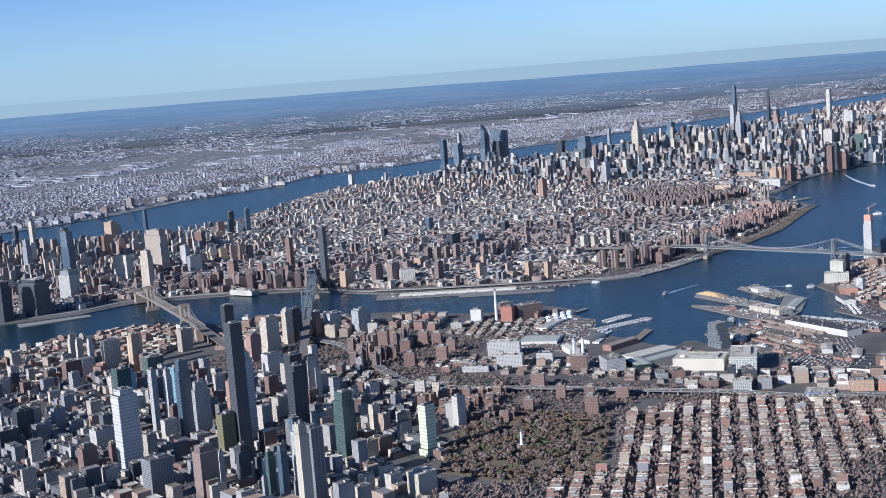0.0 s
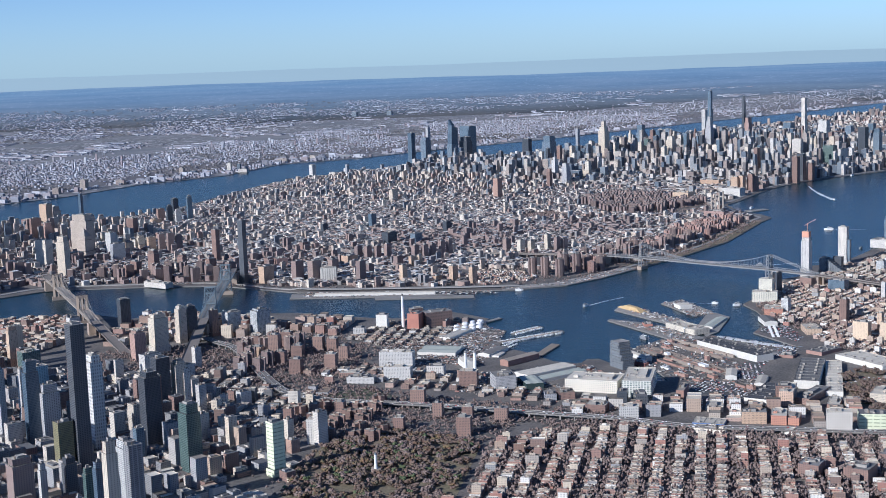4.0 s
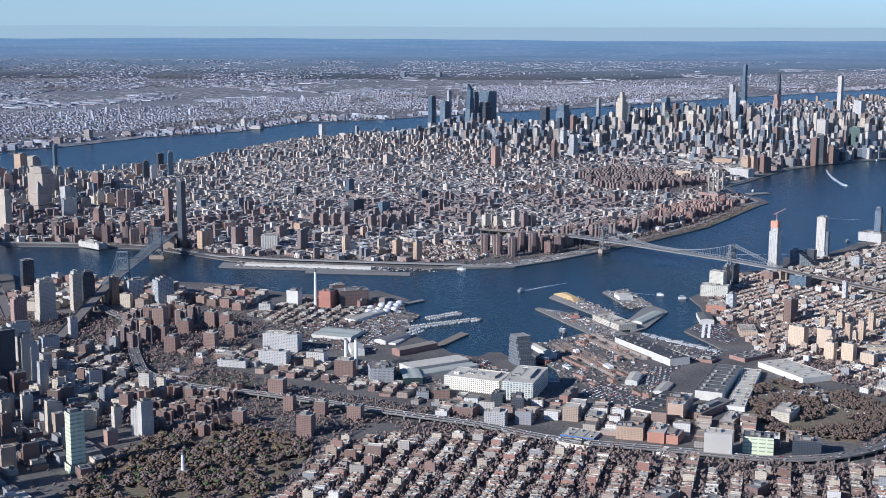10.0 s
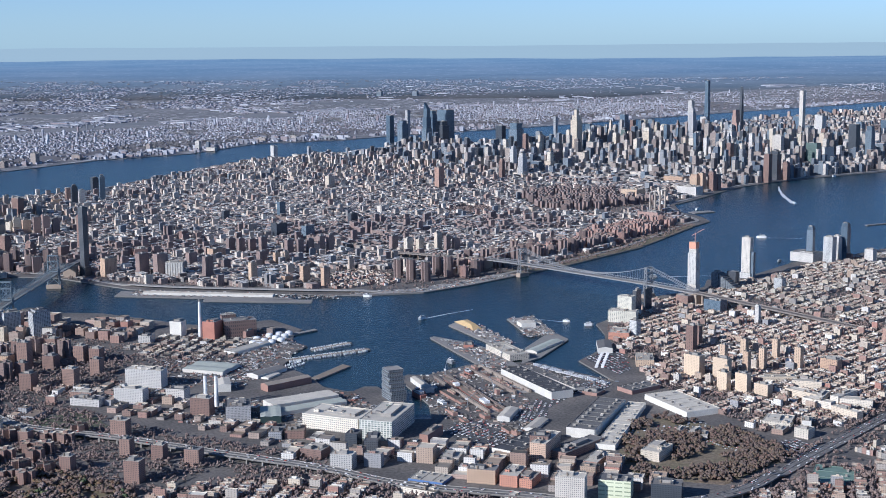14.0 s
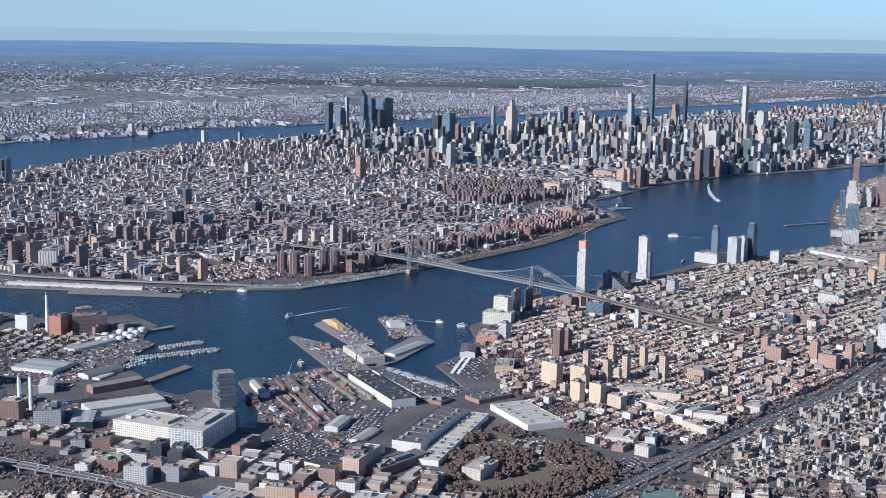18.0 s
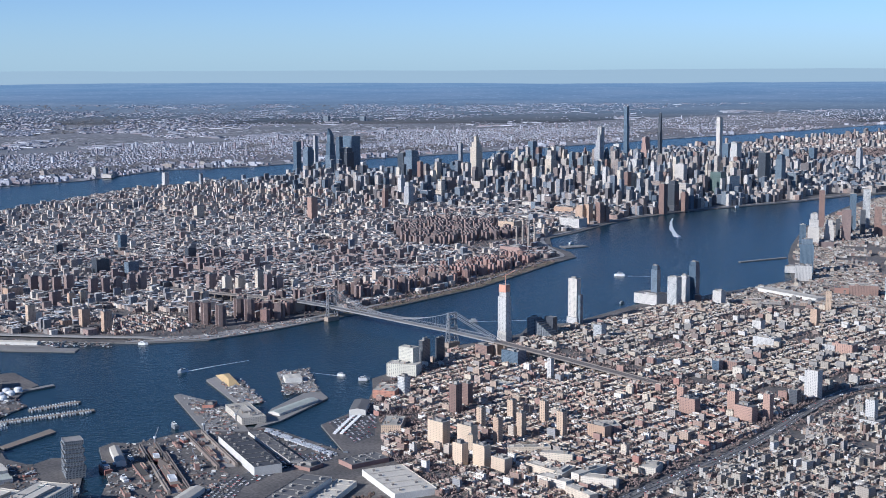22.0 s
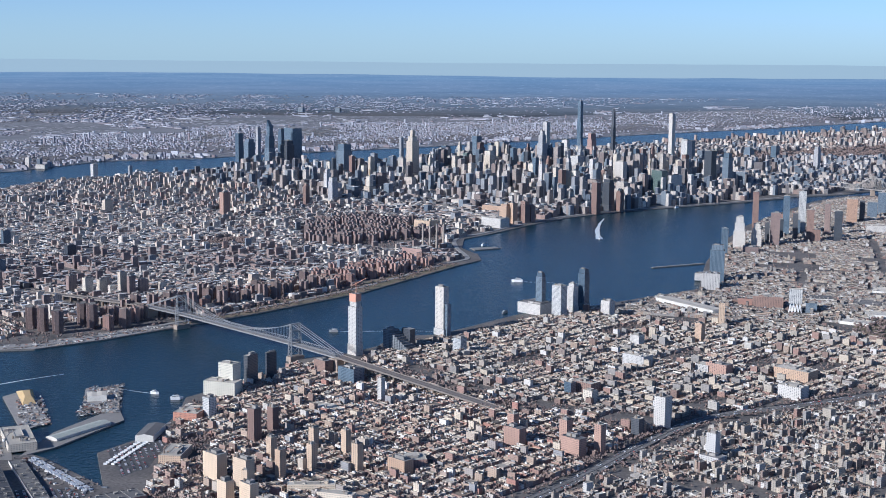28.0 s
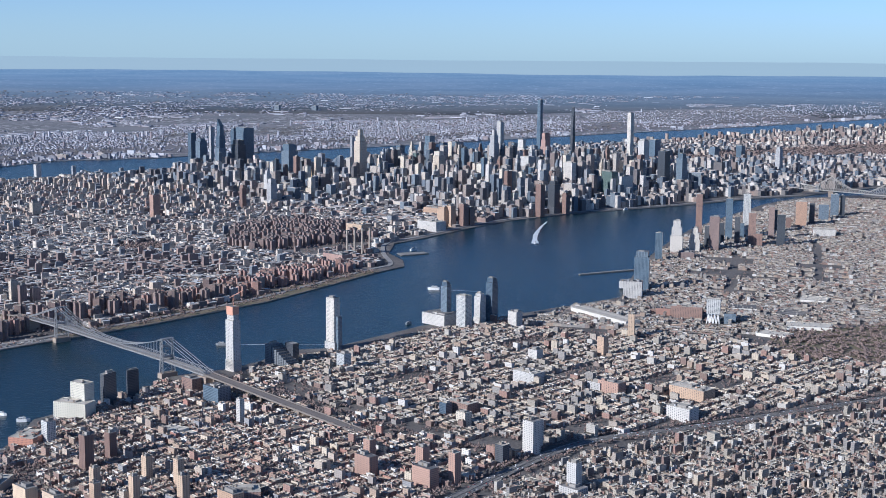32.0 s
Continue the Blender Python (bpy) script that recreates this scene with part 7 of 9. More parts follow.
LOW_SHORE = [(56, 462), (70, 464), (76, 474), (70, 492), (56, 494), (50, 476)]
stuff("shore_terraces", clear(lots(lambda x, y: inside(x, y, LOW_SHORE), (48, 80, 458, 498), 44, (3.4, 8), (1.3, 1.5), (0.5, 0.9), (0.9, 1.3), lambda x, y, rng: rng.uniform(0.7, 1.1), 0.15, 13)), wall_mixed, roof_mixed, "low brick terraces among trees near the shore", 0.2, 14)
low_south = clear(lots(south, (-200, 260, 450, 1010), 44, (5.6, 21), (1.35, 2.2), (0.65, 1.5), (1.8, 2.6), island_height, 0.03, 11))
low_north = clear(lots(north, (-70, 560, 520, 1330), 44, (6.2, 25), (1.5, 2.6), (1.2, 3.0), (2.1, 3.0), island_height, 0.03, 12))
tall_rows = [r for r in low_north + low_south if r[5] > 7.5]
tall_rows.sort(key=lambda r: -r[5])
picked = tall_rows[:300]
chosen = set(picked)
rng = random.Random(77)
for x, y, z, w, d, h, turn in picked:
    w, d = max(w, 2.3) * rng.uniform(0.9, 1.25), max(d, 2.1) * rng.uniform(0.9, 1.3)
    roll = rng.random()
    wall = wall_midtown if roll < 0.62 else wall_glass if roll < 0.74 else wall_dark if roll < 0.8 else wall_brown if roll < 0.88 else wall_cream
    tiers = [(1, 1, 1)] if rng.random() < 0.45 else [(1.25, 1.2, 0.25), (1, 1, 1)] if rng.random() < 0.4 else [(1.2, 1.15, 0.35), (1, 0.95, 0.75), (0.75, 0.7, 0.92), (0.45, 0.45, 1)]
    words = {"midtown_walls": "pale masonry", "blue_glass_curtain_wall": "blue glass", "dark_curtain_wall": "dark glass", "brown_brick": "brown brick", "cream_masonry": "cream stone"}[wall.name]
    shape = "slab" if len(tiers) == 1 else "podium" if len(tiers) == 2 else "stepped"
    tower("office_tower" if h > 9 else "apartment_tower", x, y, w, d, h, turn, wall, f"{words} {shape} tower in the island skyline", "skyline towers", tiers, None, False)


def brick_slab(r):
    """Whether a block near the shore belongs to one of the brick estates."""
    lump = noise.noise(Vector((r[0] * 0.03, r[1] * 0.03, 2.6))) + 0.45 * noise.noise(Vector((r[0] * 0.3, r[1] * 0.3, 8.1)))
    return r[1] < 600 + 0.3 * r[0] and lump > 0.27


tenements = [r for r in low_south if r not in chosen]
slabs = [(*r[:5], r[5] * 1.25 + 0.5 * abs(noise.noise(Vector(r[:3]))), r[6]) for r in tenements if brick_slab(r)]
wall_quarter = facade("old_quarter_walls", [(0.56, 0.48, 0.395), (0.36, 0.26, 0.22), (0.62, 0.56, 0.47), (0.26, 0.25, 0.25), (0.48, 0.4, 0.33), (0.68, 0.63, 0.55), (0.2, 0.22, 0.25), (0.54, 0.45, 0.36), (0.3, 0.23, 0.2), (0.44, 0.4, 0.36)], show=0.75)
stuff("old_quarter_blocks", [r for r in tenements if not brick_slab(r) and r[5] > 3.0], wall_quarter, roof_island, "crowded beige, brown and grey office blocks", 0.6, 27, True)
stuff("tenement_blocks", [r for r in tenements if not brick_slab(r) and r[5] <= 3.0], wall_island, roof_island, "packed brick and stucco tenements with flat roofs", 0.35, 21, True)
stuff("brick_slabs", slabs, wall_mauve, roof_island, "clumps of mauve-brown brick flats among the tenements", 0.3, 26, True)
stuff("midtown_high_blocks", [r for r in low_north if r not in chosen and r[5] > 3.6], wall_midtown, roof_island, "closely packed high city buildings of pale masonry", 0.8, 23, True)
stuff("midtown_blocks", [r for r in low_north if r not in chosen and r[5] <= 3.6], wall_island, roof_island, "packed low and middle-high city buildings", 0.5, 22, True)


# The far end of the island
rng = random.Random(24)
uptown = []
while len(uptown) < 5200:
    y = rng.uniform(1290, 1900)
    x = rng.uniform(150, 1000)
    if inside(x, y, ISLAND_INNER) and not inside(x, y, CENTRAL_PARK) and x < 140 + 0.62 * (y - 300):
        uptown.append((x, y, 0, rng.uniform(1.4, 4), rng.uniform(1.4, 3), rng.uniform(1.2, 2.4) + (rng.uniform(1, 5) if rng.random() < 0.12 else 0), -50))
stuff("uptown_blocks", uptown, wall_island, roof_island, "packed apartment houses at the far end of the island", 0.2, 25, True)

# ---- the east bank ----
ROAD_LINE = [(-32, 396), (-23, 382), (-17, 373.5), (-11.6, 358), (-7.5, 344.7), (-3.2, 331.7), (0.5, 322.5), (5, 317), (12, 311.7), (20.2, 308.6), (32, 304.5), (55, 294), (72, 286.5), (86, 278), (106, 272.5), (124, 268), (141, 274), (156, 292), (185, 327), (207, 352), (237, 394), (262, 408), (303, 430), (360, 462), (430, 520)]


def in_view(x, y):
    return x < 236 + 0.36 * (y - 150) and x > -130 - 0.1 * (y - 230) and y > 205 + max(0, 0.42 * (x - 60))


AVENUES = [[(322.4, 649.6), (302.3, 565.1)], [(361.7, 683.6), (337.4, 588.7)]]
GREENPOINT_PARK = [(302, 504), (336.6, 517), (345, 495), (321.5, 471), (299, 470), (296, 488)]


def zone_of(poly, road=2.6):
    return lambda x, y: in_view(x, y) and inside(x, y, poly) and not near(ROAD_LINE, x, y, road) and not inside(x, y, GREENPOINT_PARK) and not any(near(a, x, y, 1.8) for a in AVENUES)


def low(a, b, chance_high=0.05, more=1.5):
    return lambda x, y, rng: rng.uniform(a, b) + (rng.uniform(0.4, more) if rng.random() < chance_high else 0)


CLINTON = [(-8, 205), (160, 215), (240, 290), (160, 289), (136, 266), (110, 268), (66, 288), (50, 278), (44, 272), (38, 240), (22, 234.5), (4, 240)]
WALLABOUT = [(62, 294), (128, 271), (134, 288), (95, 303), (68, 305)]
SOUTHSIDE = [(133, 384), (133, 404), (150, 440), (165, 448), (212, 398), (232, 388), (205, 356), (186, 332), (172, 314), (153, 309), (142, 337), (137, 346), (136, 365)]
NORTHSIDE = [(165, 448), (176, 470), (188, 474), (208, 502), (228, 514), (256, 500), (330, 470), (330, 445), (290, 428), (237, 398), (215, 398)]
GREENPOINT = [(226, 516), (251.5, 538.5), (269, 555), (273, 575), (282, 614), (292.5, 648), (305, 684), (322, 726), (348, 776), (380, 831), (402, 856), (480, 872), (560, 900), (620, 800), (500, 600), (420, 500), (330, 472), (262, 500)]
BUSHWICK = [(160, 291), (240, 290), (430, 400), (440, 520), (400, 490), (330, 440), (300, 425), (240, 391), (210, 350), (187, 326)]
DOWNTOWN = [(-125, 330), (-70, 215), (4, 222), (8, 262), (0, 284), (-8, 300), (-20, 345), (-60, 360), (-110, 395)]
HEIGHTS = [(-125, 395), (-110, 424), (-74, 434), (-62, 396), (-80, 360), (-112, 345)]
DUMBO = [(-58, 424), (-30, 426), (18, 406), (14, 386), (-16, 390), (-55, 385)]
YARD = [(-10, 338), (14, 330), (40, 316), (60, 303), (74, 300), (62, 320), (40, 340), (22, 350)]
YARD_EAST = [(84, 298), (104, 300), (110, 322), (108, 350), (101, 362), (90, 356), (90, 335), (93, 318)]

quarters = [
    ("row_houses", CLINTON, -13.5, (5.7, 22), (1.9, 2.0), (0.45, 0.85), (1.3, 2.2), low(0.85, 1.45, 0.08, 1.4), wall_row, "rows of brick and brownstone houses with flat roofs", 41, 0.03),
    ("workshops", WALLABOUT, -13.5, (6.6, 14), (1.6, 1.6), (1.0, 3.2), (2.0, 3.2), low(0.7, 1.8, 0.15, 1.5), wall_mixed, "low workshops and lofts below the expressway", 42, 0.1),
    ("southside_houses", SOUTHSIDE, -44, (4.7, 17), (1.15, 1.3), (0.45, 0.95), (1.3, 2.1), low(0.75, 1.15, 0.07, 1.5), wall_mixed, "dense brick houses near the steel bridge", 43, 0.04),
    ("northside_houses", NORTHSIDE, -44, (4.9, 16), (1.1, 1.3), (0.45, 1.1), (1.4, 2.2), low(0.65, 1.1, 0.08, 1.6), wall_low, "low houses and lofts beyond the bridge ramp", 44, 0.06),
    ("greenpoint_houses", GREENPOINT, 74, (5.0, 18), (0.9, 1.2), (0.5, 1.4), (1.7, 2.5), low(0.55, 1.0, 0.05, 1.2), wall_low, "low houses and sheds on the far bank", 45, 0.06),
    ("eastern_houses", BUSHWICK, 40, (4.3, 11), (1.1, 1.3), (0.42, 0.95), (1.1, 1.9), low(0.65, 1.2, 0.12, 1.5), wall_low, "brick row houses beside the sunken expressway", 46, 0.1),
    ("downtown_blocks", DOWNTOWN, 38, (7, 14), (2.2, 2.2), (0.9, 2.8), (1.6, 3.1), low(0.7, 2.0, 0.2, 4.5), wall_downtown, "packed downtown shops and offices", 47, 0.1),
    ("civic_quarter_blocks", [(-34, 346), (-20, 300), (0, 286), (8, 298), (13, 322), (-6, 338), (-16, 348)], -14, (6, 11), (1.4, 1.6), (0.9, 2.4), (1.5, 2.5), low(0.8, 1.8, 0.25, 2.6), wall_downtown, "mid-rise offices and flats beside the elevated road", 52, 0.12),
    ("heights_houses", HEIGHTS, -25, (6.4, 16), (1.5, 1.8), (0.8, 2.0), (1.5, 2.6), low(1.2, 2.0, 0.1, 2.0), wall_row, "brick houses on the river bluff", 48, 0.1),
    ("loft_blocks", DUMBO, -14, (7, 12), (1.5, 1.5), (1.0, 3.0), (2.0, 3.2), low(1.1, 2.6, 0.15, 2.0), wall_mixed, "old lofts and houses beside the power station", 49, 0.12),
    ("yard_sheds", YARD, -14, (6, 11), (1.8, 2), (1.0, 3.2), (1.3, 2.6), low(0.5, 1.2), wall_mixed, "low sheds and stores beside the old yard", 50, 0.15),
    ("yard_halls", [(12, 380), (22, 405), (30, 404), (44, 404), (50, 392), (40, 370), (22, 372)], -14, (5, 10), (1.3, 1.5), (0.8, 2.6), (1.4, 2.3), low(0.4, 0.8), wall_low, "low pale sheds behind the power station", 53, 0.12),
    ("yard_sheds", YARD_EAST, 24, (6, 12), (3.5, 3), (1.0, 4.0), (0.7, 1.3), low(0.35, 0.9), wall_redblank, "low cluttered sheds among dry docks", 51, 0.6),
]
SINGLE = {
    "southside_houses": ("brick_house", 170, 350, 280, "flat-roofed brick house near the steel bridge"),
    "eastern_houses": ("terraced_house", 215, 330, 280, "flat-roofed brick house beside the sunken expressway"),
    "downtown_blocks": ("shop_building", -30, 250, 170, "flat-roofed downtown shop building below the towers"),
    "workshops": ("workshop", 100, 285, 150, "low flat-roofed workshop below the expressway"),
    "greenpoint_houses": ("low_house", 290, 500, 240, "low flat-roofed house on the far bank"),
    "northside_houses": ("loft_building", 230, 410, 290, "flat-roofed loft building beyond the bridge ramp"),
    "loft_blocks": ("loft_building", 0, 395, 90, "old brick loft beside the power station"),
}
BUILT = []
for name, poly, turn, block, street, wide, depth, tall, wall, label, seed, skip in quarters:
    xs, ys = [p[0] for p in poly], [p[1] for p in poly]
    rows = clear(lots(zone_of(poly), (min(xs), max(xs), min(ys), max(ys)), turn, block, street, wide, depth, tall, skip, seed))
    BUILT += rows
    if name == "row_houses":
        rows.sort(key=lambda r: (r[0] - 75) ** 2 + (r[1] - 240) ** 2)
        nearest, rows = rows[:290], rows[290:]
        rng = random.Random(9)
        kinds = {}
        for n in range(12):
            w, d, h = rng.uniform(1.5, 1.95), 0.45 + 0.036 * n, rng.uniform(0.95, 1.35)
            body = blocks("house_walls", [(0, 0, 0, w, d, h, 0)], [wall_row, roof_row])
            back = blocks("rear_wing", [(w * 0.5 + 0.18, d * 0.12, 0, 0.4, d * 0.55, h * 0.75, 0)], [wall_row, roof_mixed])
            hatch = blocks("roof_hatch", [(w * 0.1, 0, h - 0.1, 0.22, 0.2, 0.26, 0)], [concrete, roof_dark])
            kinds[n] = (body, back, hatch)
        for x, y, z, w, d, h, t in nearest:
            body, back, hatch = kinds[max(0, min(11, round((d - 0.45) / 0.036)))]
            house = thing("row_house", body, pose(x, y, 0, 0, 0, t + rng.choice((0, 180))), "narrow brick row house with a flat roof", "row house", "row houses by the park")
            part("rear_wing", back, house)
            part("roof_hatch", hatch, house)
    elif name in SINGLE:
        word, cx, cy, count, about = SINGLE[name]
        rows.sort(key=lambda r: (r[0] - cx) ** 2 + (r[1] - cy) ** 2)
        rng = random.Random(seed)
        for x, y, z, w, d, h, t in rows[:count]:
            house = thing(word, blocks("walls", [(0, 0, 0, w, d, h, 0)], [wall, roof_mixed]), pose(x, y, 0, 0, 0, t), about, word.replace("_", " "), name.replace("_", " "))
            if rng.random() < 0.45 and min(w, d) > 0.6:
                part("roof_house", blocks("roof_house", [(w * rng.uniform(-0.2, 0.2), 0, h - 0.1, 0.35 * w, 0.4 * d, 0.35, 0)], [wall, roof_dark]), house)
        rows = rows[count:]
    if rows:
        stuff(name, rows, wall, roof_row if name in ("row_houses", "eastern_houses") else roof_dark if name == "downtown_blocks" else roof_mixed, label, 0.8, seed, name == "greenpoint_houses")

# ---- expressway ----
def ribbon(name, line, wide, z, thick, material, label, kind="structure"):
    v, f = [], []
    n = len(line)
    for k, (x, y) in enumerate(line):
        a, b = Vector(line[max(0, k - 1)]), Vector(line[min(n - 1, k + 1)])
        o = (b - a).normalized()
        o = Vector((-o.y, o.x)) * (wide / 2)
        h = z[k] if isinstance(z, list) else z
        v += [(x + o.x, y + o.y, h), (x - o.x, y - o.y, h), (x - o.x, y - o.y, h - thick), (x + o.x, y + o.y, h - thick)]
        if k:
            for q in range(4):
                i, j = 4 * (k - 1) + q, 4 * (k - 1) + (q + 1) % 4
                f.append((i, j, j + 4, i + 4))
    return thing(name, mesh_of(name, v, f, [material]), Matrix(), label, "road", "", kind)


def fine(line, step=3.0):
    out = []
    pts = [Vector(p) for p in line]
    for k in range(len(pts) - 1):
        p0, p1, p2, p3 = pts[max(0, k - 1)], pts[k], pts[k + 1], pts[min(len(pts) - 1, k + 2)]
        n = max(2, int((p2 - p1).length / step))
        for j in range(n):
            t = j / n
            out.append(tuple(0.5 * ((2 * p1) + (p2 - p0) * t + (2 * p0 - 5 * p1 + 4 * p2 - p3) * t * t + (3 * p1 - p0 - 3 * p2 + p3) * t ** 3)))
    return out + [tuple(pts[-1])]


road_line = fine(ROAD_LINE)
road_grey = ground_material("worn_concrete_road", (0.15, 0.142, 0.134), (0.2, 0.19, 0.178), 0.2)
heights = [1.0 if x < 150 else 0.25 for x, y in road_line]
ribbon("road_expressway", road_line, 2.4, heights, 0.22, road_grey, "pale concrete expressway with traffic")
for side in (-1, 0, 1):
    shifted = []
    for k, (x, y) in enumerate(road_line):
        a, b = Vector(road_line[max(0, k - 1)]), Vector(road_line[min(len(road_line) - 1, k + 1)])
        o = (b - a).normalized()
        shifted.append((x - o.y * 1.18 * side, y + o.x * 1.18 * side))
    ribbon("trim_barrier", shifted, 0.08, [h + 0.1 for h in heights], 0.12, concrete, "low concrete barrier of the expressway")
columns = thing("expressway_column", bars("column", [((0, 0, 0), (0, 0, 0.8), 0.3, 2.2)], concrete), pose(road_line[2][0], road_line[2][1], 0), "concrete column under the elevated expressway", "column", "expressway columns")
for k in range(3, len(road_line), 1):
    x, y = road_line[k]
    if x < 148:
        a, b = road_line[k - 1], road_line[k]
        copy_thing(columns, pose(x, y, 0, 0, 0, math.degrees(math.atan2(b[1] - a[1], b[0] - a[0])) + 0))

# ---- shore road of the island ----
shore_road = fine([(-150, 470), (-116, 479), (-97, 494), (-60, 493.5), (-35, 489), (-6, 468), (28, 460.5), (66, 456.5), (83, 460), (96, 472), (111, 490), (129, 511), (156, 548), (186, 605), (193, 617), (189, 645), (189, 672), (201, 692), (219, 725), (237, 752), (268, 783), (298, 804), (338, 832), (374, 863), (406, 880)], 4)
shore_concrete = plain("bleached_concrete", [(0.33, 0.315, 0.295)])
ribbon("road_shore_drive", shore_road, 1.7, [0.75 if y < 470 and x < 70 else 0.2 for x, y in shore_road], 0.3, shore_concrete, "pale raised shore road along the island")
thing("pavement_shore", prism("paving", [(62, 452.6), (84, 456.6), (98, 468.6), (113, 486.5), (109, 489), (93, 474), (80, 462), (62, 458)], -0.1, 0.03, [shore_concrete]), Matrix(), "pale bare construction ground on the shore", "pavement", "", "structure")

# ---- the low west bank ----
WEST_SHORE = [(-1600, 300), (-600, 500), (-400, 620), (-300, 740), (-211, 818), (-178, 858), (-145, 930), (-94, 978), (-62, 1072), (2, 1108), (37, 1150), (155, 1256), (378, 1490), (525, 1630), (781, 1905), (1100, 2300), (1500, 2700)]


def inland(x, y):
    """How far a place lies behind the west bank's shore."""
    return y - float(np.interp(x, [p[0] for p in WEST_SHORE], [p[1] for p in WEST_SHORE]))


def plateau(x, y):
    """The low plateau behind the cliffs, over the shore flats."""
    return float(np.interp(inland(x, y), [52, 80, 140, 420, 520], [0.0, 1.9, 2.3, 1.8, 0.0]))


# The cliff's woods are greyed in colour to look veiled by haze.
cliff_mat = plain("hazy_wooded_cliff", [(0.19, 0.18, 0.185)], scale=0.05, fine=0.5)
pv, pf, psl = [], [], []
for i in range(121):
    x = -460 + 1150 * i / 120
    sy = float(np.interp(x, [p[0] for p in WEST_SHORE], [p[1] for p in WEST_SHORE]))
    for q, z in ((52, 0.03), (80, 1.9), (140, 2.3), (420, 1.8), (520, 0.03)):
        pv.append((x, sy + q + 8 * noise.noise(Vector((x * 0.02, q * 0.1, 0.7))), z))
for i in range(120):
    for j in range(4):
        k = 5 * i + j
        pf.append((k, k + 5, k + 6, k + 1))
        psl.append(0 if j < 2 else 1)
thing("plateau_west_bank", mesh_of("plateau", pv, pf, [cliff_mat, far_ground], psl), Matrix(), "low wooded cliff and town plateau behind the shore", "ground", "", "structure")
rng = random.Random(61)
west, west_woods = [], []
while len(west) < 30000:
    kind = rng.random()
    y = rng.uniform(820, 1700) if kind < 0.56 else 1300 + 1500 * rng.random() ** 1.5
    x = rng.uniform(-0.42, 0.36 if kind < 0.5 else 0.62) * y + rng.uniform(-60, 60)
    q = inland(x, y)
    if q < 6:
        continue
    lump = noise.noise(Vector((x * 0.012, y * 0.006, 1.7))) + 0.5 * noise.noise(Vector((x * 0.045, y * 0.03, 4.2)))
    turn = -20 + rng.uniform(-4, 4)
    if q < 55:
        if lump > -0.15:
            big = rng.random() < 0.16
            west.append((x, y, 0, rng.uniform(2.5, 6) if big else rng.uniform(0.9, 2), rng.uniform(1.4, 2.4), rng.uniform(1.6, 3.4) if big else rng.uniform(0.8, 1.6), turn))
    elif q < 100 + 45 * lump:
        if lump > 0.05 and rng.random() < 0.4:
            west_woods.append((x, y, plateau(x, y) - 0.2, rng.uniform(1.4, 2.6), rng.uniform(0.9, 1.6)))
        elif rng.random() < 0.5:
            west.append((x, y, plateau(x, y) - 0.2, rng.uniform(0.8, 1.8), rng.uniform(0.9, 1.8), rng.uniform(0.8, 1.6), turn))
    elif q < 420 + 60 * lump:
        if lump > -0.42:
            tall = rng.random() > 0.988
            west.append((x, y, plateau(x, y) - 0.2, rng.uniform(0.8, 1.9), rng.uniform(0.9, 2.0), rng.uniform(3, 6) if tall else rng.uniform(0.7, 1.25), turn))
        elif rng.random() < 0.12:
            west_woods.append((x, y, plateau(x, y) - 0.2, rng.uniform(1.6, 3.0), rng.uniform(1.2, 2.2)))
    elif q < 880:
        if lump > 0.22 and rng.random() < 0.1:
            west.append((x, y, plateau(x, y), rng.uniform(6, 22), rng.uniform(4, 9), rng.uniform(0.9, 1.4), turn))
        elif lump > 0.05 and rng.random() < 0.25:
            west.append((x, y, plateau(x, y), rng.uniform(1, 3), rng.uniform(1, 3), rng.uniform(0.7, 1.2), turn))
    elif lump > -0.1:
        big = rng.random() < 0.06
        west.append((x, y, hill_height(x, y) - 0.2, rng.uniform(6, 16) if big else rng.uniform(1.2, 3.2), rng.uniform(3, 8), rng.uniform(0.6, 1.05), turn))
    elif rng.random() < 0.1:
        west_woods.append((x, y, hill_height(x, y) - 0.3, rng.uniform(2.5, 5.0), rng.uniform(1.4, 2.4)))
# Walls and roofs carry a blue tint that paints the haze over them.
wall_west = facade("hazy_town_walls", [(0.396, 0.411, 0.474), (0.558, 0.58, 0.639), (0.261, 0.271, 0.319), (0.306, 0.304, 0.34), (0.486, 0.496, 0.546), (0.288, 0.248, 0.263), (0.225, 0.224, 0.258), (0.342, 0.327, 0.355), (0.198, 0.206, 0.242)], show=0.5)
roof_west = plain("hazy_town_roofs", [(0.225, 0.234, 0.273), (0.306, 0.318, 0.36), (0.189, 0.196, 0.232), (0.414, 0.43, 0.479), (0.261, 0.262, 0.299), (0.171, 0.182, 0.216), (0.342, 0.351, 0.391), (0.522, 0.542, 0.597)])
stuff("far_town", west, wall_west, roof_west, "scattered pale houses and sheds tinted haze-blue on the west bank", 0.0, 62, True)
for x, y, w, d, h in ((-178, 905, 5, 5, 9), (-95, 1010, 4, 3, 9), (-88, 1012, 3, 3, 8), (-84, 1003, 9, 4, 3.2), (-62, 1092, 10, 5, 4), (-40, 1110, 9, 4, 4.5), (-160, 935, 8, 4, 4), (-190, 880, 6, 4, 5), (-120, 1000, 5, 4, 4), (-236, 880, 3, 3, 7), (-30, 2010, 9, 8, 9), (22, 2010, 9, 8, 9), (-12, 1120, 14, 4, 3), (-130, 1010, 4, 4, 6)):
    tower("apartment_tower", x, y, w * 0.8, d * 0.8, h * 0.75, -20, wall_midtown, "pale modern block on the west bank waterfront", "west bank blocks", tank=False)

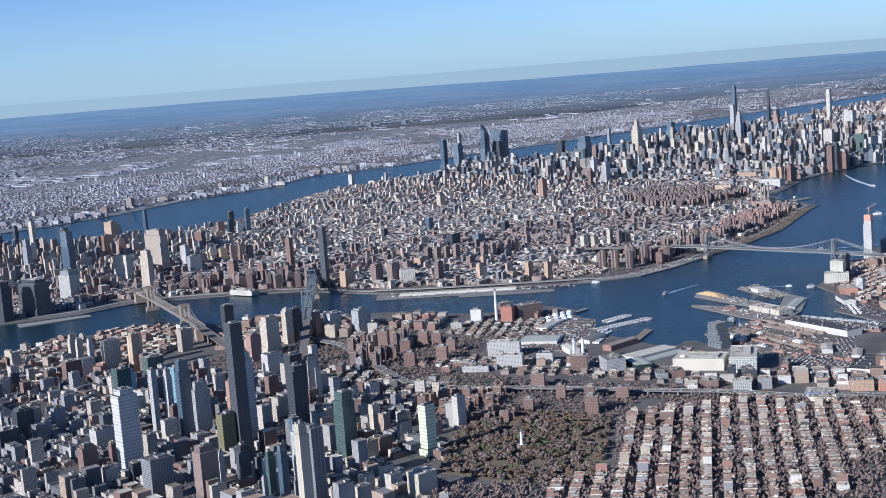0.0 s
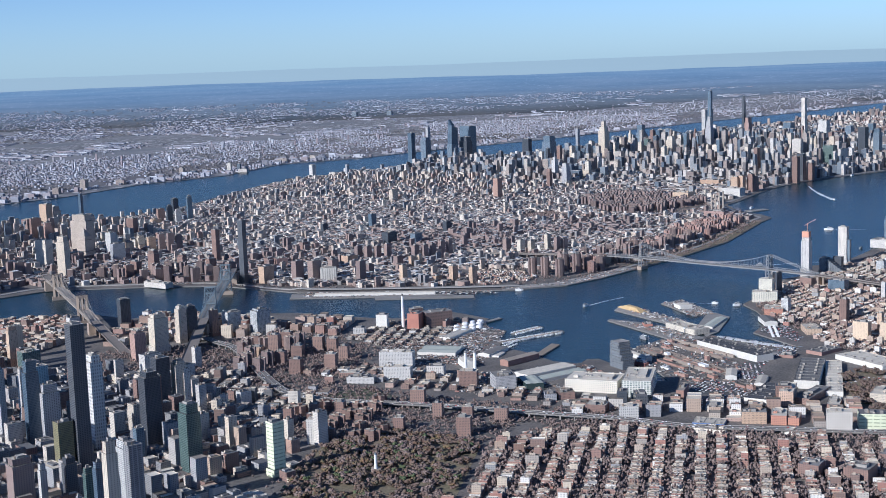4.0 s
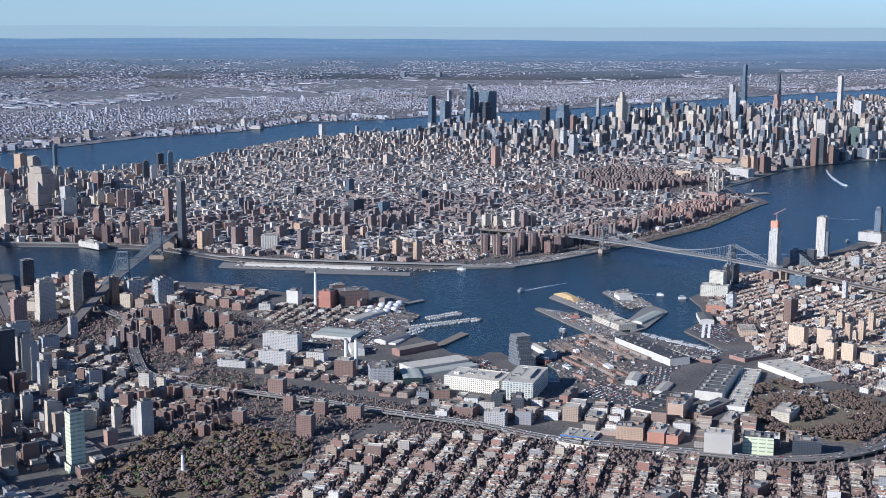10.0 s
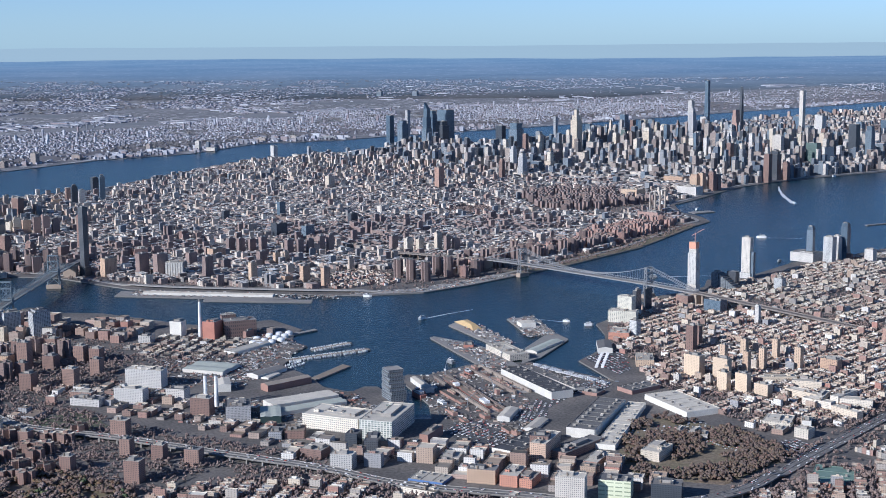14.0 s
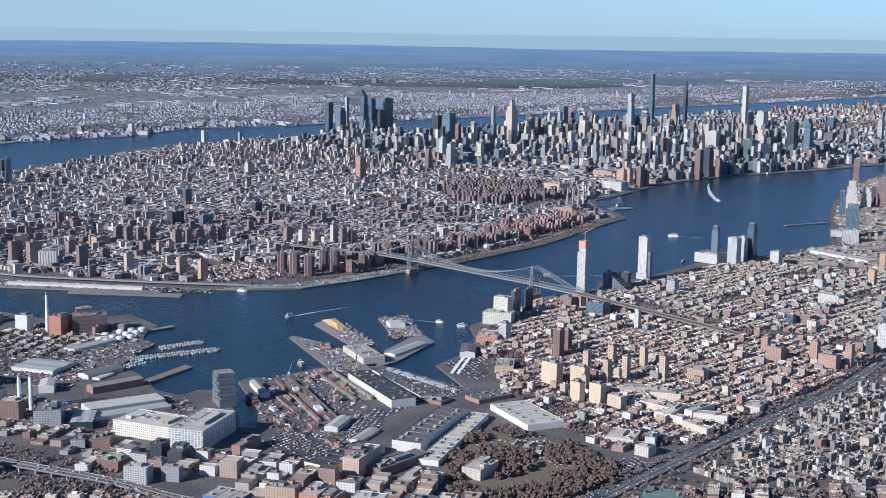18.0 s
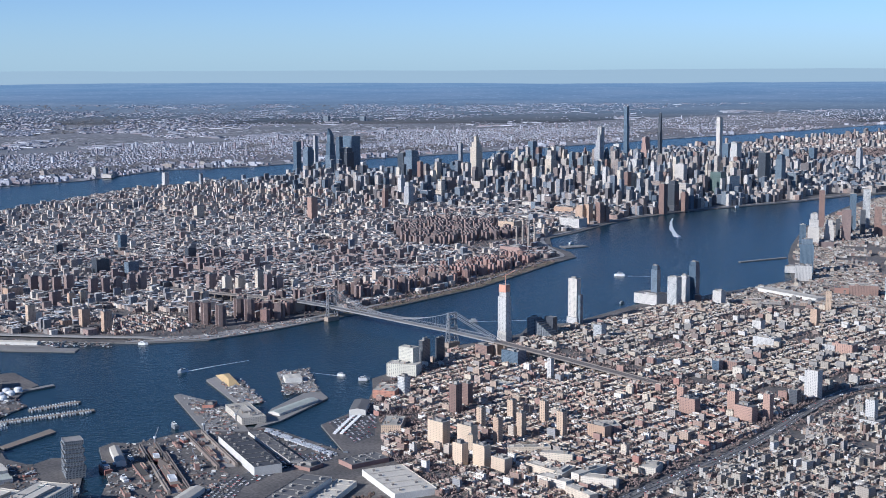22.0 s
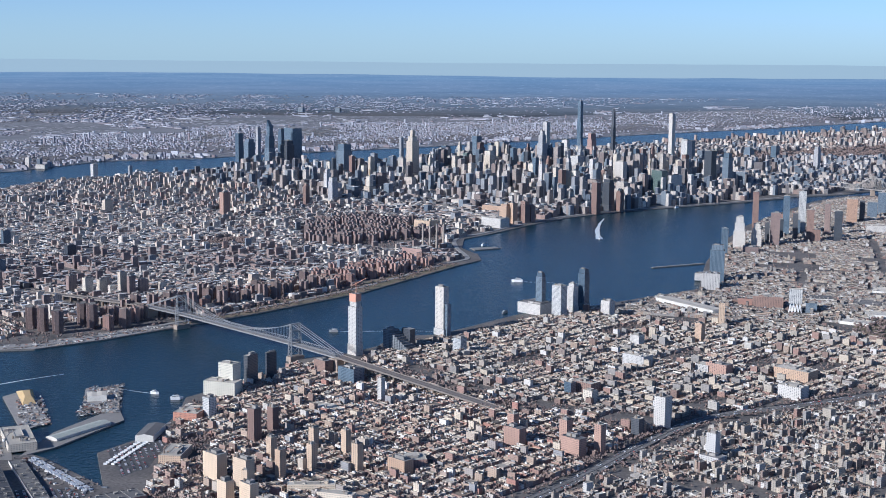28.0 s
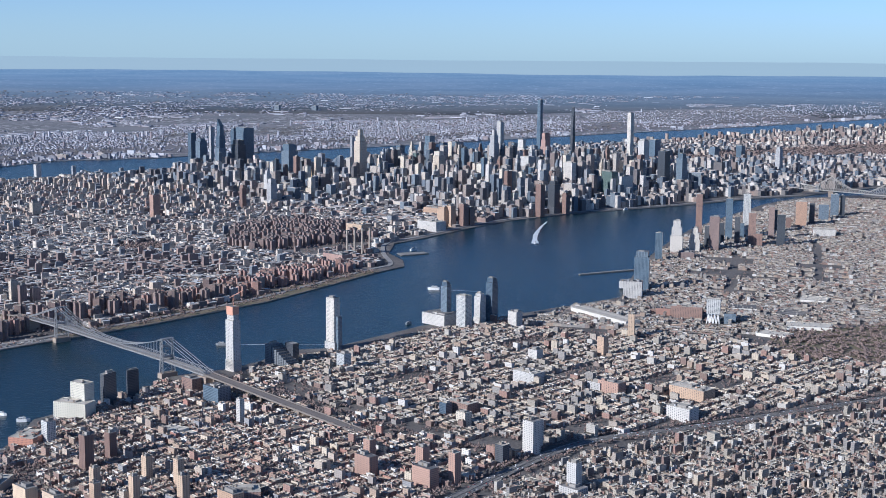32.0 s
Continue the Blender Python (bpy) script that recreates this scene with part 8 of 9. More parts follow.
# ---- cantilever bridge far upriver ----
root = new("cantilever_bridge")
root.location = (408, 884, 0)
tagged(root, "far buff steel cantilever bridge over the river", "bridge")
truss = [(0, 6), (8, 5), (18, 11), (30, 5.5), (42, 5), (54, 11), (64, 6), (90, 4.5)]
for side in (-0.8, 0.8):
    rows = []
    for (u0, z0), (u1, z1) in zip(truss, truss[1:]):
        for a, b, z in ((u0, u1, None),):
            n = max(2, int((u1 - u0) / 2))
            for j in range(n):
                s0, s1 = j / n, (j + 1) / n
                ua, ub = u0 + (u1 - u0) * s0, u0 + (u1 - u0) * s1
                za, zb = z0 + (z1 - z0) * s0, z0 + (z1 - z0) * s1
                P = lambda u, z: (0.66 * u + 0.75 * side, -0.75 * u + 0.66 * side, z)
                rows += [(P(ua, za), P(ub, zb), 0.3, 0.3), (P(ua, 3.6), P(ub, zb), 0.2, 0.2), (P(ua, 3.6), P(ua, za), 0.2, 0.2)]
    part("truss", bars("truss", rows, concrete), root)
part("deck", bars("deck", [((-6, 7, 3.5), (0.66 * 90, -0.75 * 90, 3.5), 2.4, 0.4)], concrete), root)
for u in (18, 54):
    part("pier", bars("pier", [((0.66 * u, -0.75 * u, -0.5), (0.66 * u, -0.75 * u, 3.5), 2.2, 1.2)], stone), root)

# ---- trees ----
def foliage(name, colours):
    m, nt, bsdf = shader(name)
    island_chance = nt.nodes.new("ShaderNodeNewGeometry").outputs["Random Per Island"]
    big = noise_tex(nt, 0.35, 2.0)
    mixed = calc(nt, "FRACT", calc(nt, "ADD", calc(nt, "MULTIPLY", island_chance, 0.35), calc(nt, "MULTIPLY", big, 2.3)))
    twigs = ramp(nt, noise_tex(nt, 5.0, 4.0), [(0.55, 0.55, 0.56), (1.4, 1.38, 1.36)], False, (0.32, 0.68))
    nt.links.new(blend(nt, 0.8, ramp(nt, mixed, colours, False), twigs, "MULTIPLY"), bsdf.inputs["Base Color"])
    bsdf.inputs["Roughness"].default_value = 0.95
    return m


bare = foliage("bare_winter_twigs", [(0.195, 0.153, 0.139), (0.236, 0.177, 0.153), (0.177, 0.144, 0.136), (0.254, 0.189, 0.156)])
autumn = foliage("late_autumn_leaves", [(0.14, 0.099, 0.069), (0.168, 0.095, 0.063), (0.095, 0.095, 0.054), (0.185, 0.129, 0.063), (0.151, 0.084, 0.067), (0.118, 0.095, 0.063)])
green_leaf = foliage("evergreen_leaves", [(0.066, 0.094, 0.044), (0.099, 0.121, 0.055), (0.083, 0.11, 0.05)])
# Twigs of the far woods, with haze mixed into their colour as grey.
hazy_twigs = foliage("hazy_winter_woods", [(0.17, 0.165, 0.165), (0.21, 0.195, 0.185), (0.15, 0.15, 0.155)])
park_twigs = foliage("sunlit_park_twigs", [(0.14, 0.1, 0.085), (0.156, 0.107, 0.085), (0.125, 0.1, 0.088), (0.156, 0.117, 0.075), (0.155, 0.094, 0.083), (0.1, 0.1, 0.062)])
bark = plain("bark", [(0.12, 0.09, 0.07)])


def tufts(spots, seed, count=6, share=0.5):
    """Crowns as heaps of small uneven clumps. Spots: x, y, foot, radius, height."""
    r = np.random.default_rng(seed)
    a = np.asarray(spots, dtype=float)
    n = len(a)
    way = r.normal(size=(n, count, 3))
    way /= np.linalg.norm(way, axis=2, keepdims=True)
    centre = way * r.uniform(0.25, 0.85, (n, count, 1)) * (1 + 0.25 * r.normal(size=(n, 1, 3)))
    wide, tall = a[:, 3][:, None], a[:, 4][:, None]
    cx, cy = a[:, 0:1] + centre[:, :, 0] * wide, a[:, 1:2] + centre[:, :, 1] * wide
    cz = a[:, 2:3] + tall * (0.6 + 0.3 * centre[:, :, 2])
    reach = share * r.uniform(0.55, 1.15, (n, count))
    spin = r.uniform(0, 2 * math.pi, (n, count))
    axes = []
    for dx, dy, dz in ((1, 0, 0), (0, 1, 0), (-1, 0, 0), (0, -1, 0), (0, 0, 1), (0, 0, -1)):
        k = reach * r.uniform(0.75, 1.35, (n, count))
        ox, oy = dx * np.cos(spin) - dy * np.sin(spin), dx * np.sin(spin) + dy * np.cos(spin)
        axes.append(np.stack([cx + ox * k * wide, cy + oy * k * wide, cz + dz * k * tall * 0.42], -1))
    v = np.stack(axes, 2).reshape(-1, 3)
    tri = np.array([(0, 1, 4), (1, 2, 4), (2, 3, 4), (3, 0, 4), (1, 0, 5), (2, 1, 5), (3, 2, 5), (0, 3, 5)])
    f = (tri[None] + 6 * np.arange(n * count)[:, None, None]).reshape(-1, 3)
    return v.tolist(), f.tolist()


def crowns(name, spots, seed, material, count=6, share=0.5):
    v, f = tufts(spots, seed, count, share)
    me = mesh_of(name, v, f, [material])
    me.polygons.foreach_set("use_smooth", np.ones(len(f), dtype=bool))
    return me


GRID = set()
for x, y, z, w, d, h, t in BUILT:
    a = radians(t)
    for u in (-0.4, 0, 0.4):
        for v in (-0.4, -0.13, 0.13, 0.4):
            GRID.add((int((x + w * u * math.cos(a) - d * v * math.sin(a)) / 0.6), int((y + w * u * math.sin(a) + d * v * math.cos(a)) / 0.6)))
KEEP_ARRAY = np.array(KEEP)


def wood(poly, count, seed, size=(0.3, 0.55), tall=(0.7, 1.2), free=True, gaps=0.0):
    rng = random.Random(seed)
    xs, ys = [p[0] for p in poly], [p[1] for p in poly]
    spots, tries = [], 0
    while len(spots) < count and tries < count * 14:
        tries += 1
        x, y = rng.uniform(min(xs), max(xs)), rng.uniform(min(ys), max(ys))
        if not inside(x, y, poly) or (free and ((int(x / 0.6), int(y / 0.6)) in GRID or near(ROAD_LINE, x, y, 1.8))):
            continue
        if free and np.any((KEEP_ARRAY[:, 0] - x) ** 2 + (KEEP_ARRAY[:, 1] - y) ** 2 < (KEEP_ARRAY[:, 2] * 0.8) ** 2):
            continue
        if gaps and noise.noise(Vector((x * 0.18, y * 0.18, 0.5))) < gaps - 0.6:
            continue
        r = rng.uniform(*size)
        spots.append((x, y, 0, r, rng.uniform(*tall)))
    return spots


def woods(name, spots, seed, material, label, count=5):
    return thing(name, crowns(name, spots, seed, material, count), Matrix(), label, "trees", "", "stuff")


PARK = [(8, 266), (13, 282), (22, 286), (34, 283), (43, 274), (36, 240), (21, 236), (6, 248)]
HOSPITAL_WOOD = [(124, 296), (128, 315), (136, 322), (148, 312), (156, 296), (140, 280), (126, 284)]
thing("park_lawn", prism("lawn", PARK, -0.1, 0.03, [park_ground]), Matrix(), "worn green and brown park lawn", "lawn", "", "structure")
thing("north_park_lawn", prism("lawn", GREENPOINT_PARK, -0.1, 0.03, [park_ground]), Matrix(), "brown lawn of a wooded park", "lawn", "", "structure")
thing("field_lawn", prism("lawn", HOSPITAL_WOOD, -0.1, 0.03, [park_ground]), Matrix(), "rough brown grass field among bare trees", "lawn", "", "structure")
thing("playing_field", prism("field", [(7, 314), (12, 322), (20, 326), (27, 315), (18, 310)], -0.1, 0.03, [field_green]), Matrix(), "green playing field between low buildings", "lawn", "", "structure")
woods("street_trees", wood(CLINTON, 8000, 71, (0.35, 0.7), (1.0, 1.8)), 71, bare, "bare brown street and yard trees between row houses")
woods("estate_trees", wood([(-20, 345), (0, 284), (10, 284), (44, 275), (60, 300), (34, 314), (14, 330), (20, 372), (-14, 384), (-50, 380), (-60, 362)], 3400, 72), 72, bare, "bare brown trees between housing blocks")
woods("southside_trees", wood(SOUTHSIDE, 3200, 73) + wood(BUSHWICK, 4600, 74) + wood(NORTHSIDE, 2000, 75), 73, bare, "bare brown trees along low house streets")
woods("greenpoint_trees", wood(GREENPOINT, 3000, 76) + wood(GREENPOINT_PARK, 520, 77, (0.6, 0.95), (0.9, 1.4)), 76, bare, "bare trees on the far bank")
woods("hospital_trees", wood(HOSPITAL_WOOD, 900, 78, (0.45, 0.8), (0.9, 1.5), True, 0.42), 78, park_twigs, "dense bare brown trees round a rough field", 9)
woods("yard_trees", wood([(-16, 388), (0, 392), (22, 384), (40, 372), (36, 350), (16, 344), (-20, 350), (-40, 380)], 700, 89) + wood([(58, 300), (74, 298), (90, 296), (60, 284), (48, 292)], 160, 98) + wood(DOWNTOWN, 900, 99), 89, bare, "bare brown trees among old yard buildings")
verge = []
rng = random.Random(79)
for k in range(len(road_line) - 1):
    for j in range(9):
        if road_line[k][0] > 140:
            s = rng.random()
            x = road_line[k][0] * s + road_line[k + 1][0] * (1 - s)
            y = road_line[k][1] * s + road_line[k + 1][1] * (1 - s)
            o = rng.choice((-1, 1)) * rng.uniform(1.9, 3.2)
            verge.append((x - 0.7 * o, y + 0.7 * o, 0, rng.uniform(0.3, 0.55), rng.uniform(0.7, 1.1)))
woods("verge_trees", verge, 79, bare, "bare trees along the expressway verge")
SHORE_STRIP = [(116, 490), (132, 507), (160, 544), (190, 602), (184, 605), (152, 550), (126, 514), (110, 494)]
thing("shore_lawn", prism("lawn", SHORE_STRIP, -0.1, 0.03, [park_ground]), Matrix(), "brown riverside park strip on the island shore", "lawn", "", "structure")
woods("island_trees", wood(SHORE_STRIP, 420, 80, (0.35, 0.6), (0.7, 1.1), False) + wood([(-60, 492), (-5, 468), (28, 460), (84, 460), (100, 476), (150, 548), (180, 600), (165, 610), (130, 560), (84, 500), (0, 505)], 1300, 81, (0.35, 0.6), (0.8, 1.2), False) + wood(STUY, 500, 82, (0.4, 0.65), (0.8, 1.2), False) + wood(TOMPKINS, 260, 83, (0.7, 1.0), (1, 1.5), False), 80, bare, "bare brown trees on the island shore")
woods("great_park_trees", wood(CENTRAL_PARK, 1500, 84, (2.0, 3.4), (1.6, 2.6), False), 84, bare, "bare brown trees of the great city park")

woods("park_shrubs", wood(PARK, 620, 88, (0.6, 1.0), (0.9, 1.5), False, 0.15), 88, park_twigs, "bare brown trees and shrubs on the park hill", 9)
# Park trees that can be told apart
rng = random.Random(85)
park_kinds = []
for n in range(8):
    leaf = autumn if n < 4 else green_leaf if n == 4 else bare
    h = rng.uniform(1.1, 1.6)
    trunk = bars("trunk", [((0, 0, 0), (0.02, 0, h * 0.5), 0.12, 0.12), ((0.02, 0, h * 0.45), (0.22, 0.1, h * 0.8), 0.06, 0.06), ((0.02, 0, h * 0.45), (-0.2, 0.12, h * 0.78), 0.06, 0.06), ((0.02, 0, h * 0.4), (0.03, -0.22, h * 0.75), 0.06, 0.06)], bark)
    crown_mesh = crowns("crown", [(0, 0, 0, rng.uniform(0.65, 1.0), h)], 90 + n, leaf, 30, 0.34)
    park_kinds.append((trunk, crown_mesh, ("brown and orange late-autumn tree on a park lawn", "dark green leafy tree on a park lawn", "bare grey-brown tree on a park lawn")[0 if n < 4 else 1 if n == 4 else 2]))
for x, y, z, r, h in wood(PARK, 295, 86, (0.4, 0.5), (1, 1.1), False, 0.2):
    trunk, crown_mesh, label = park_kinds[rng.randrange(8)]
    tree = thing("tree", trunk, pose(x, y, 0.03, 0, 0, rng.uniform(0, 360)), label, "tree", "park trees")
    part("crown", crown_mesh, tree)

woods("ridge_trees", west_woods, 87, hazy_twigs, "dark bare woods greyed with haze along the west bank ridge")

# ---- boats and wakes ----
foam = plain("wake_foam", [(0.72, 0.75, 0.76)], rough=0.7)


def boat(x, y, turn, long, label, group, colour=None, name="ferry"):
    w = long * 0.28
    hull = [(-long / 2, -w / 2), (long * 0.25, -w / 2), (long / 2, 0), (long * 0.25, w / 2), (-long / 2, w / 2)]
    root = thing(name, prism("hull", hull, -0.35, 0.12 * long, [colour or white_paint], 1.05), pose(x, y, 0, 0, 0, turn), label, name.replace("_", " "), group)
    part("cabin", blocks("cabin", [(-long * 0.08, 0, 0.12 * long, long * 0.55, w * 0.75, long * 0.12, 0)], [wall_grid, white_paint]), root)
    part("wheelhouse", blocks("wheelhouse", [(long * 0.05, 0, 0.24 * long, long * 0.16, w * 0.5, long * 0.08, 0)], [wall_dark, white_paint]), root)
    return root


def wake(x, y, turn, long, wide):
    rng = random.Random(int(x * 7 + y))
    a = radians(turn)
    v, f = [], []
    n = 14
    for k in range(n + 1):
        u = -long * k / n
        for s in (-1, 1):
            half = wide * 0.5 * rng.uniform(0.5, 1.0) * (1 - 0.85 * k / n) + 0.03
            q = s * half + 0.1 * long * (k / n) ** 2
            v.append((x + u * math.cos(a) - q * math.sin(a), y + u * math.sin(a) + q * math.cos(a), -0.27))
        if k:
            f.append((2 * k - 2, 2 * k - 1, 2 * k + 1, 2 * k))
    return thing("boat_wake", mesh_of("wake", v, f, [foam]), Matrix(), "white foam wake trailing behind a boat", "wake", "", "structure")


boat(84.5, 418, -131, 2.6, "white passenger ferry under way on the river", "river boats")
wake(84.0, 417.4, -131, 20, 1.0)
boat(123.5, 414, -20, 1.9, "small white ferry under way near the piers", "river boats")
wake(123.0, 414.2, -20, 9, 0.4)
boat(129.2, 409.5, 10, 2.6, "white ferry tied up at the landing", "river boats")
boat(209, 568, 175, 3.6, "white double-deck ferry under way on the river", "river boats")
wake(208.4, 568, 175, 16, 0.5)
boat(248.0, 677.6, -92, 2.4, "small fast boat with a long curved wake", "river boats")
wake(248.0, 677.6, -92, 73, 3.4)
boat(156, 482.5, 178, 2.4, "low grey boat under way below the bridge", "river boats", steel_grey)
wake(156.5, 482.5, 190, 30, 0.5)
boat(203, 512, 40, 2.0, "small grey barge moored off the river bank", "river boats", steel_grey)
boat(67.5, 451, -10, 2.6, "white boat moored at the island shore", "river boats")
boat(200, 655, 45, 3.0, "white boat at the island landing stage", "river boats")
boat(300, 801, 40, 3.0, "white boat at the midtown landing", "river boats")

# marina boats along the timber pier
rng = random.Random(101)
small = boat(56.5, 364.5, 45, 0.8, "white motor yacht moored at the marina pier", "marina boats", None, "motor_yacht")
for x0, y0, x1, y1, count in ((54.5, 370.2, 72.5, 381.0, 74), (59.2, 381.3, 67.6, 388.2, 34), (55.2, 363.5, 58.6, 369, 16)):
    for k in range(count):
        s = (k // 2 + 0.3) / (count // 2)
        side = 1 if k % 2 else -1
        if rng.random() < 0.9:
            copy_thing(small, pose(x0 + (x1 - x0) * s + side * 0.55 + rng.uniform(-0.12, 0.12), y0 + (y1 - y0) * s - side * 0.95 + rng.uniform(-0.2, 0.2), 0, 0, 0, 120 + rng.uniform(-10, 10)))

# tugs and barges in the dry docks
for x, y, turn, long, colour, label in ((86.5, 338, 121, 5.0, red_brick, "rusty red ship hull in a dry dock"), (91.5, 332, 121, 3.2, white_paint, "white tug beside a dry dock"), (85, 326, 100, 2.0, white_paint, "white tug in the dock basin"), (89.5, 345, 121, 2.6, white_paint, "white tug at the dock wall"), (94, 327, 121, 2.2, white_paint, "white work boat on the dock"), (97, 357, 121, 3.4, red_brick, "rusty barge at the working pier"), (93, 368, 121, 3.0, steel_grey, "grey barge at the working pier"), (74, 334.5, 45, 2.6, red_brick, "red barge in the narrow basin")):
    boat(x, y, turn, long, label, "dock vessels", colour, "work_boat")


def vehicle(long, label, name, group, body=None):
    w, h = long * 0.34, long * 0.36
    root = new(name, blocks("box", [(-0.1 * long, 0, 0.05, 0.78 * long, w, h, 0)], [body or white_paint, white_paint], 0.01))
    tagged(root, label, name.replace("_", " "), group)
    part("cab", blocks("cab", [(0.4 * long, 0, 0.05, 0.2 * long, w * 0.95, h * 0.7, 0)], [wall_dark, white_paint], 0.01), root)
    return root


truck = vehicle(0.85, "white box truck parked in a row on the quay", "truck", "quay trucks")
truck.matrix_basis = pose(112.6, 365, 0, 0, 0, 35)
for k in range(1, 84):
    row, s = k % 2, (k // 2) / 41
    x, y = 113.2 + 14.8 * s + row * 0.8, 364.0 - 17.0 * s + row * 0.6
    if rng.random() < 0.88:
        copy_thing(truck, pose(x - 1.0, y, 0, 0, 0, 35 + rng.uniform(-6, 6)))
for k in range(44):
    s = (k // 2) / 22
    copy_thing(truck, pose(126.5 + 4.0 * s + (k % 2) * 1.4, 362 + 20 * s + rng.uniform(-0.3, 0.3), 0, 0, 0, -8 + rng.uniform(-10, 10)))


def cars(spots, label, seed):
    rng = random.Random(seed)
    rows = []
    for x, y, z, turn in spots:
        rows.append((x, y, z + 0.02, 0.45, 0.19, 0.09, turn))
        rows.append((x, y, z + 0.11, 0.24, 0.17, 0.06, turn))
    return thing("parked_cars", blocks("cars", rows, [car_paint, car_paint], 0.0), Matrix(), label, "cars", "", "stuff")


car_paint = plain("car_paint", [(0.7, 0.7, 0.7), (0.05, 0.05, 0.055), (0.3, 0.31, 0.33), (0.75, 0.75, 0.74), (0.12, 0.13, 0.16), (0.35, 0.05, 0.04), (0.5, 0.5, 0.5)], rough=0.35)


def lot(poly, count, seed, turn, rows=1.1):
    rng = random.Random(seed)
    xs, ys = [p[0] for p in poly], [p[1] for p in poly]
    out = []
    a = radians(turn)
    for i in range(-60, 60):
        for j in range(-60, 60):
            u, v = i * rows, j * 0.27
            x, y = sum(xs) / len(xs) + u * math.cos(a) - v * math.sin(a), sum(ys) / len(ys) + u * math.sin(a) + v * math.cos(a)
            if inside(x, y, poly) and rng.random() < 0.55:
                out.append((x, y, 0.03, turn + rng.choice((0, 180))))
    rng.shuffle(out)
    return out[:count]


lot_grey = ground_material("faded_parking_asphalt", (0.075, 0.075, 0.078), (0.1, 0.1, 0.1), 0.3)
LOTS = [([(124.5, 370.5), (130.5, 380), (134, 380), (134.5, 361), (131, 355)], 20), ([(88, 300), (97, 303), (100, 297), (94, 292), (88, 294)], -14), ([(150, 302), (158, 306), (163, 300), (156, 294)], 22), ([(112, 345), (119, 349), (128, 345), (124, 340), (114, 338)], 25), ([(113.5, 328), (121, 341), (116, 341), (106, 326), (107, 318), (112, 316)], -11), ([(126, 312), (142, 318), (150, 306), (146, 302), (132, 306)], -14), ([(140, 304), (150, 308), (158, 300), (150, 294)], 22), ([(98, 300), (105, 303), (104, 314), (97, 320), (92, 312)], -35), ([(20, 335), (34, 338), (32, 344), (18, 342)], -14), ([(38, 356), (48, 350), (52, 360), (44, 372), (36, 366)], -14)]
spots = []
for k, (poly, turn) in enumerate(LOTS):
    thing("pavement_lot", prism("lot", poly, -0.1, 0.02, [lot_grey]), Matrix(), "worn grey asphalt parking lot", "parking lot", "", "structure")
    spots += lot(poly, 170, 110 + k, turn)
for k in range(len(road_line) - 1):
    (x0, y0), (x1, y1) = road_line[k], road_line[k + 1]
    turn = math.degrees(math.atan2(y1 - y0, x1 - x0))
    for lane in (-1.0, -0.6, 0.6, 1.0):
        for j in range(2):
            if rng.random() < 0.6:
                s = rng.random()
                spots.append((x0 + (x1 - x0) * s - lane * math.sin(radians(turn)), y0 + (y1 - y0) * s + lane * math.cos(radians(turn)), heights[k], turn))
cars(spots, "small parked and moving cars", 120)


# ---- yard clutter ----
def clutter(polys, crowd, seed, label):
    """Low gear strewn over each outline, so many pieces to the square unit."""
    rng = random.Random(seed)
    rows = []
    for poly in polys:
        count = int(crowd * abs(sum(poly[k - 1][0] * poly[k][1] - poly[k][0] * poly[k - 1][1] for k in range(len(poly)))) / 2)
        xs, ys = [p[0] for p in poly], [p[1] for p in poly]
        made = 0
        for k in range(count * 6):
            x, y = rng.uniform(min(xs), max(xs)), rng.uniform(min(ys), max(ys))
            if made < count and inside(x, y, poly) and not any((x - a) ** 2 + (y - b) ** 2 < (r * 0.8) ** 2 for a, b, r in KEEP if abs(a - x) < 12):
                rows.append((x, y, 0.02, rng.uniform(0.2, 1.1), rng.uniform(0.12, 0.35), rng.uniform(0.06, 0.3), rng.choice((-14, 24, 114, 76)) + rng.uniform(-8, 8)))
                made += 1
    return thing("yard_clutter", blocks("clutter", rows, [clutter_paint, clutter_paint], 0.02), Matrix(), label, "clutter", "", "stuff")


clutter_paint = plain("rust_and_paint", [(0.28, 0.21, 0.17), (0.55, 0.53, 0.5), (0.2, 0.19, 0.18), (0.36, 0.3, 0.25), (0.66, 0.65, 0.62), (0.17, 0.19, 0.22), (0.3, 0.17, 0.14), (0.28, 0.26, 0.24), (0.15, 0.14, 0.13)], rough=0.8)
clutter([[(101, 365), (107, 365), (101, 381), (94, 389), (89, 394)], [(104, 384), (109, 388), (100, 410), (96, 406)], [(112, 394), (120, 397), (115, 421), (108, 418)]], 1.5, 130, "crates, vehicles and gear heaped on the piers")
clutter([[(90, 325), (104, 300), (112, 320), (106, 366), (97, 364), (85, 354)], [(108, 366), (116, 364), (130, 349), (126, 343), (119, 352)], [(131, 384), (132, 398), (134, 384)]], 0.75, 131, "rusty gear, containers and vehicles in the yard")
clutter([[(45, 366), (55, 372), (57, 384), (50, 398), (40, 380)], [(60, 340), (72, 341), (78, 330), (84, 331), (86, 321), (78, 322), (70, 330)], [(22, 345), (48, 345), (54, 362), (48, 398), (36, 396), (24, 372)], [(40, 318), (62, 304), (66, 318), (52, 336), (42, 334)], [(-4, 452), (60, 446), (60, 452), (-4, 462)], [(62, 453), (84, 457), (98, 469), (113, 487), (109, 489), (93, 474), (80, 462), (62, 458)]], 0.9, 132, "containers and vehicles between old dock buildings")


